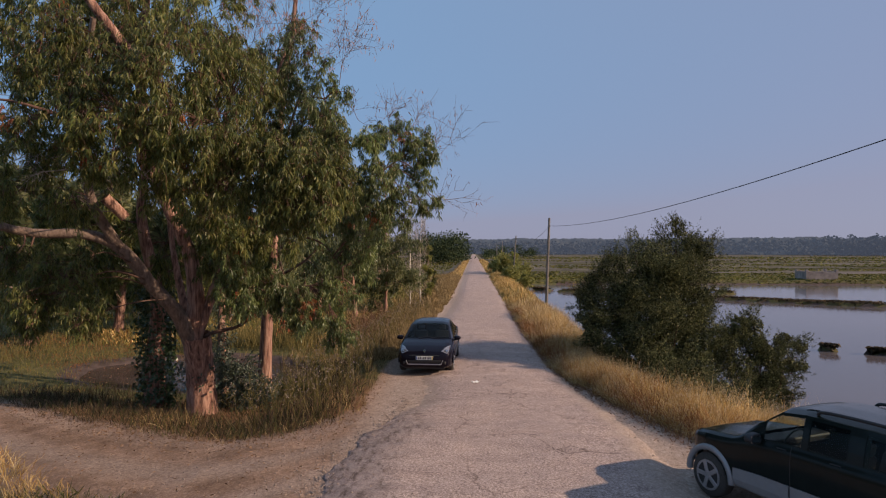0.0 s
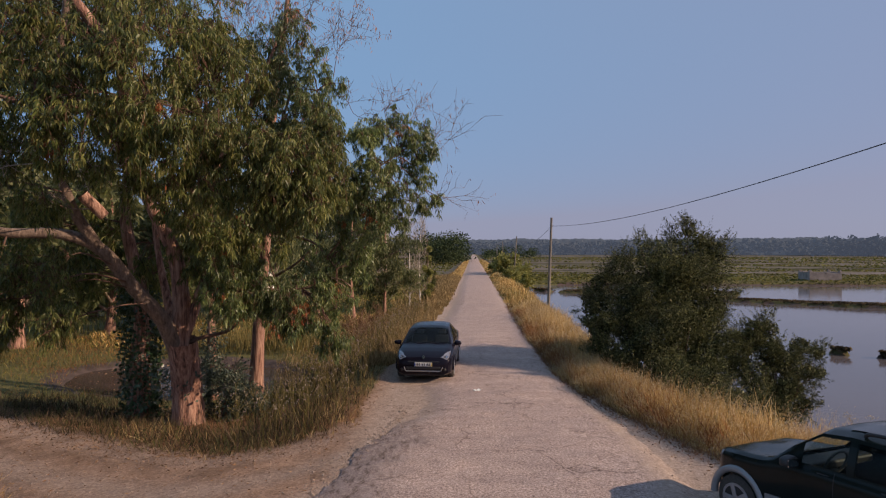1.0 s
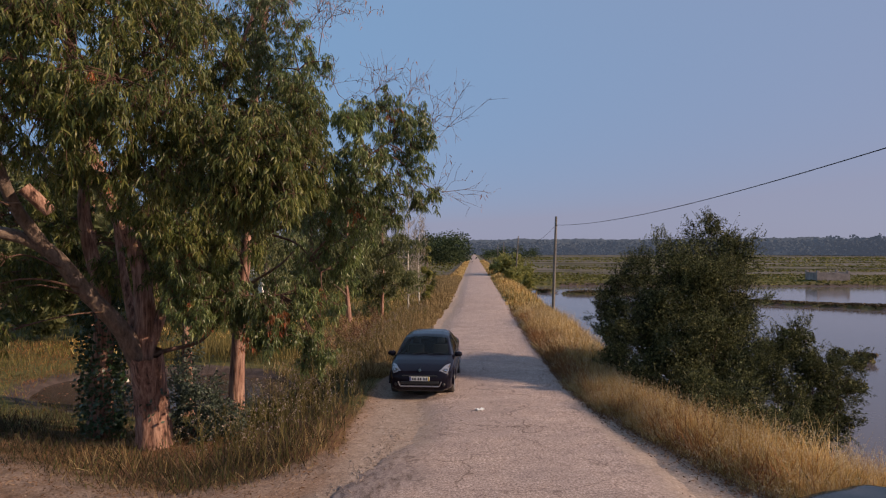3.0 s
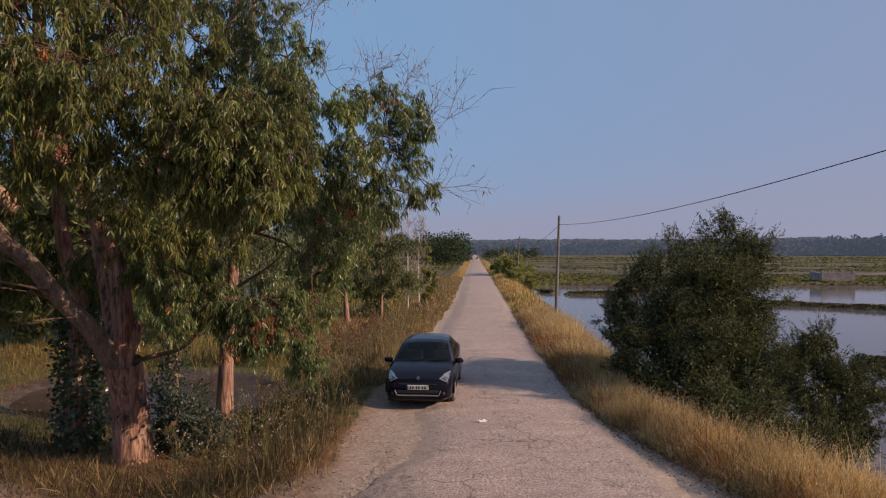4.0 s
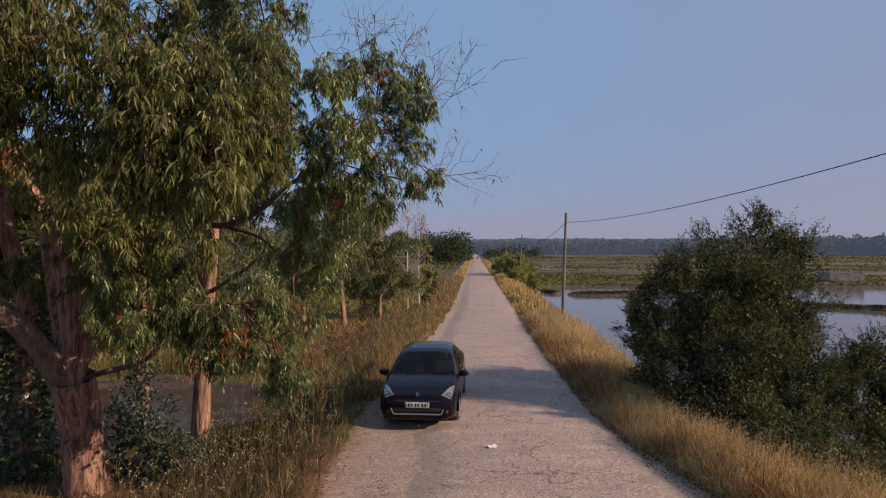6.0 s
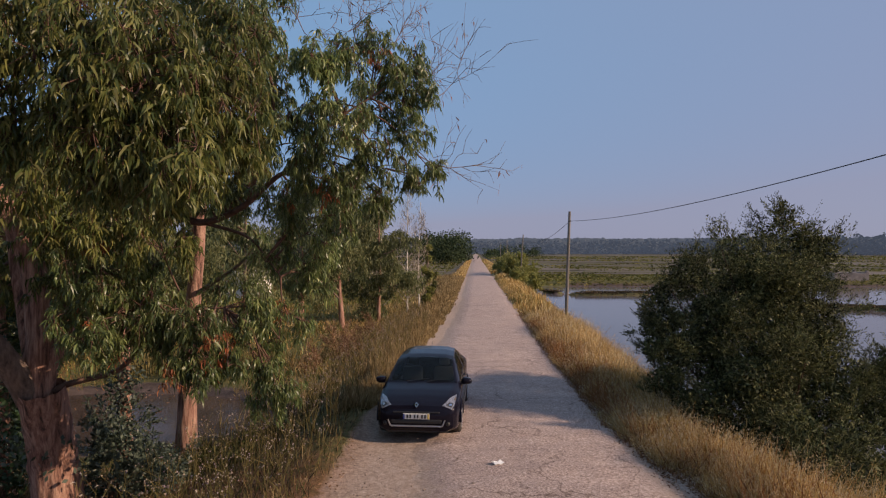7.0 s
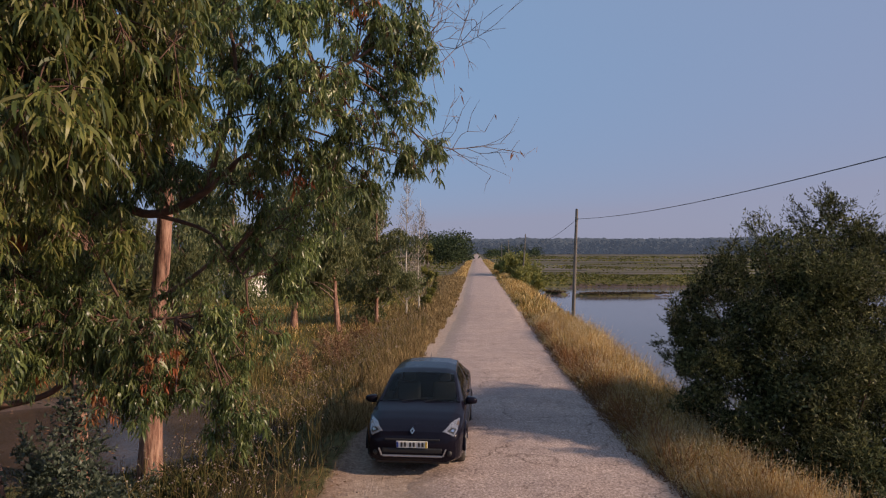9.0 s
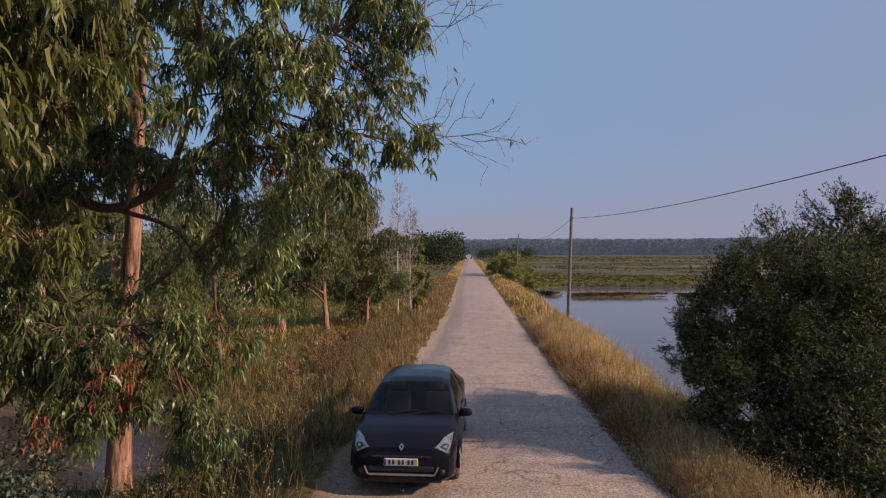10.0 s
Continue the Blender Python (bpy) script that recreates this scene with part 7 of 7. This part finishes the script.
def pole(x, y, top, lean=(0.0, 0.0)):
    z = z_at(x, y)
    p = thing("telephone_pole", (x, y, z), "weathered grey wooden telephone pole on the bank", "pole", "telephone poles")
    t = Tubes()
    h = top - z
    t.add(smooth_path([(0, 0, -0.3), (lean[0] * h * 0.5, lean[1] * h * 0.5, h / 2), (lean[0] * h, lean[1] * h, h)], 10), 0.11, 0.075, 12, 0.01)
    child("post", t.mesh("post", M_POLE), p)
    part("insulator", boxed(-0.05, 0.05, -0.18, -0.09, h - 0.62, h - 0.5, bevel=0.02), M_CERAMIC, p, at=Matrix.Translation((lean[0] * h, lean[1] * h, 0)))
    return Vector((x + lean[0] * h, y + lean[1] * h, top - 0.56))


P0 = pole(10.1, -6.0, 8.5)
P1 = pole(5.02, 43.3, 5.92, (0.036, 0))
P2 = pole(5.8, 92.0, 5.9, (0.07, 0))
P3 = pole(6.6, 142.0, 6.0)
P4 = pole(7.2, 192.0, 6.0)


def wire(a, b, low, at=0.5):
    t = Tubes()
    s = np.linspace(0, 1, 40)
    p = np.array(a)[None] * (1 - s)[:, None] + np.array(b)[None] * s[:, None]
    p[:, 2] -= low * 4 * s * (1 - s)
    t.add(p, 0.012, 0.012, 6)
    tagged(new("overhead_cable", t.mesh("overhead_cable", M_WIRE)), "sagging black cable between wooden poles", "cable", "overhead cables")


wire(P0, P1, 1.2)
wire(P1, P2, 0.9)
wire(P2, P3, 0.9)
wire(P3, P4, 0.9)


# ---- small buildings and clutter ----
M_WHITEWASH = plain("stained_whitewash", (0.66, 0.63, 0.58), 0.9, grain=1.6, spread=0.22)
M_TILE = plain("grey_sheet_roof", (0.3, 0.28, 0.26), 0.8, grain=2.5)
M_STONE = plain("pale_stone", (0.27, 0.225, 0.2), 0.95, grain=1.2, spread=0.35)
M_GRAVEL = plain("gravel_stone", (0.3, 0.23, 0.185), 0.95, grain=9, spread=0.4)
M_PAPER = plain("white_paper", (0.8, 0.79, 0.76), 0.8, grain=20, spread=0.08)


def shed():
    x, y, z = put(-22.9, 67.0)
    s = thing("shed", (x, y, z), "small white plastered shed with dark openings in the meadow", "shed", turn=-14)
    for x0, x1 in ((-1.7, -0.9), (-0.2, 0.5), (1.2, 1.7)):
        part("wall", boxed(x0, x1, -1.6, -1.4, -0.2, 2.0, bevel=0.02), M_WHITEWASH, s)
    part("lintel", boxed(-1.7, 1.7, -1.6, -1.4, 2.0, 2.35, bevel=0.02), M_WHITEWASH, s)
    part("wall", boxed(-1.7, 1.7, 1.4, 1.6, -0.2, 2.6, bevel=0.02), M_WHITEWASH, s)
    for x0 in (-1.7, 1.5):
        part("wall", boxed(x0, x0 + 0.2, -1.4, 1.4, -0.2, 2.4, bevel=0.02), M_WHITEWASH, s)
    part("roof", boxed(-1.95, 1.95, -2.0, 1.9, -0.06, 0.06, bevel=0.02), M_TILE, s, at=pose(0, 0, 2.52, 5, 0, 0))


shed()


def ruin():
    z = z_at(48, 101)
    r = thing("ruined_wall", (53.6, 98.5, z - 0.35), "roofless pale stone ruin beside the marsh", "ruin", turn=-2)
    rng = np.random.default_rng(7)
    for w, d, x0, y0 in ((4.7, 0.4, 0, 0), (4.7, 0.4, 0, 3.2)):
        bm = bmesh.new()
        n = 14
        for i in range(n):
            box(bm, x0 - w / 2 + i * w / n, x0 - w / 2 + (i + 1) * w / n, y0 - d / 2, y0 + d / 2, -0.3, 1.5 + 0.22 * rng.random() + (0.35 if i in (0, n - 1) else 0), 0.02)
        part("wall", bm, M_STONE, r)
    for x0 in (-2.15, 2.15):
        part("wall", boxed(x0 - 0.2, x0 + 0.2, 0.2, 3.0, -0.3, 1.7, bevel=0.03), M_STONE, r)


ruin()


def paper():
    bm = bmesh.new()
    rng = np.random.default_rng(3)
    bmesh.ops.create_grid(bm, x_segments=6, y_segments=5, size=0.5)
    for v in bm.verts:
        v.co = Vector((v.co.x * 0.17, v.co.y * 0.13, 0.02 + 0.035 * rng.random() + 0.04 * abs(v.co.x)))
    ex = bmesh.ops.extrude_face_region(bm, geom=bm.faces[:])
    bmesh.ops.translate(bm, verts=[g for g in ex["geom"] if isinstance(g, bmesh.types.BMVert)], vec=(0, 0, 0.006))
    o = new("paper_scrap", from_bm("paper_scrap", bm, M_PAPER))
    o.matrix_world = pose(0.05, 16.58, 0.06, 0, 0, 25)
    tagged(o, "crumpled white paper lying on the asphalt", "litter")


paper()


def gravel():
    rng = np.random.default_rng(13)
    n = 6500
    y = 8 + 18 * rng.random(n) ** 1.3
    x = -9 + 13.5 * rng.random(n)
    m = 1400     # crumbs along the road's broken edge
    y[:m] = 7.5 + 8 * rng.random(m)
    x[:m] = asphalt_left(y[:m]) - 0.05 + 0.22 * rng.normal(size=m)
    on_slab = (x > asphalt_left(y)) & (x < asphalt_right(y))
    keep = ((x > left_edge(y)) | (off_track(x, y) < 0.1)) & (x < right_edge(y)) & (~on_slab | (rng.random(n) < 0.35))
    x, y, on_slab = x[keep], y[keep], on_slab[keep]
    z = np.where(on_slab, 0.075, land(x, y) + 0.005)
    s = 0.008 + 0.016 * rng.random(len(x)) ** 2
    c = np.stack([x, y, z], 1)
    o = np.array([(1, 0, 0), (-1, 0, 0), (0, 1, 0), (0, -1, 0), (0, 0, 0.6), (0, 0, -0.6)])
    v = (c[:, None] + o[None] * s[:, None, None] * (0.7 + 0.6 * rng.random((len(x), 6, 1)))).reshape(-1, 3)
    f = np.array([(0, 2, 4), (2, 1, 4), (1, 3, 4), (3, 0, 4), (2, 0, 5), (1, 2, 5), (3, 1, 5), (0, 3, 5)])
    i = np.arange(len(x))[:, None, None] * 6
    tagged(new("gravel", mesh_from("gravel", v, [(f[None] + i).reshape(-1, 3)], M_GRAVEL)), "loose pale gravel on road and track", "gravel", kind="stuff")


gravel()


def broken_edge():
    """Lumps of asphalt that have come off the road's broken edge."""
    rng = np.random.default_rng(17)
    for i in range(34):
        y = 7.5 + 7.5 * rng.random()
        x = float(asphalt_left(y)) - 0.1 - abs(rng.normal()) * 0.16
        s = 0.015 + 0.03 * rng.random() ** 2
        bm = bmesh.new()
        bmesh.ops.create_icosphere(bm, subdivisions=1, radius=1.0)
        for v in bm.verts:
            v.co = Vector((v.co.x, v.co.y, v.co.z * 0.55)) * s * (0.75 + 0.5 * rng.random())
        o = new("asphalt_lump", from_bm("asphalt_lump", bm, M_LUMP))
        o.matrix_world = pose(x, y, z_at(x, y) + s * 0.2, 0, 0, rng.random() * 360)
        tagged(o, "loose grey lump of broken asphalt beside the road", "rubble", "asphalt lumps")


M_LUMP = plain("broken_asphalt", (0.24, 0.2, 0.175), 0.95, grain=30, spread=0.4, rel=0.5)
broken_edge()
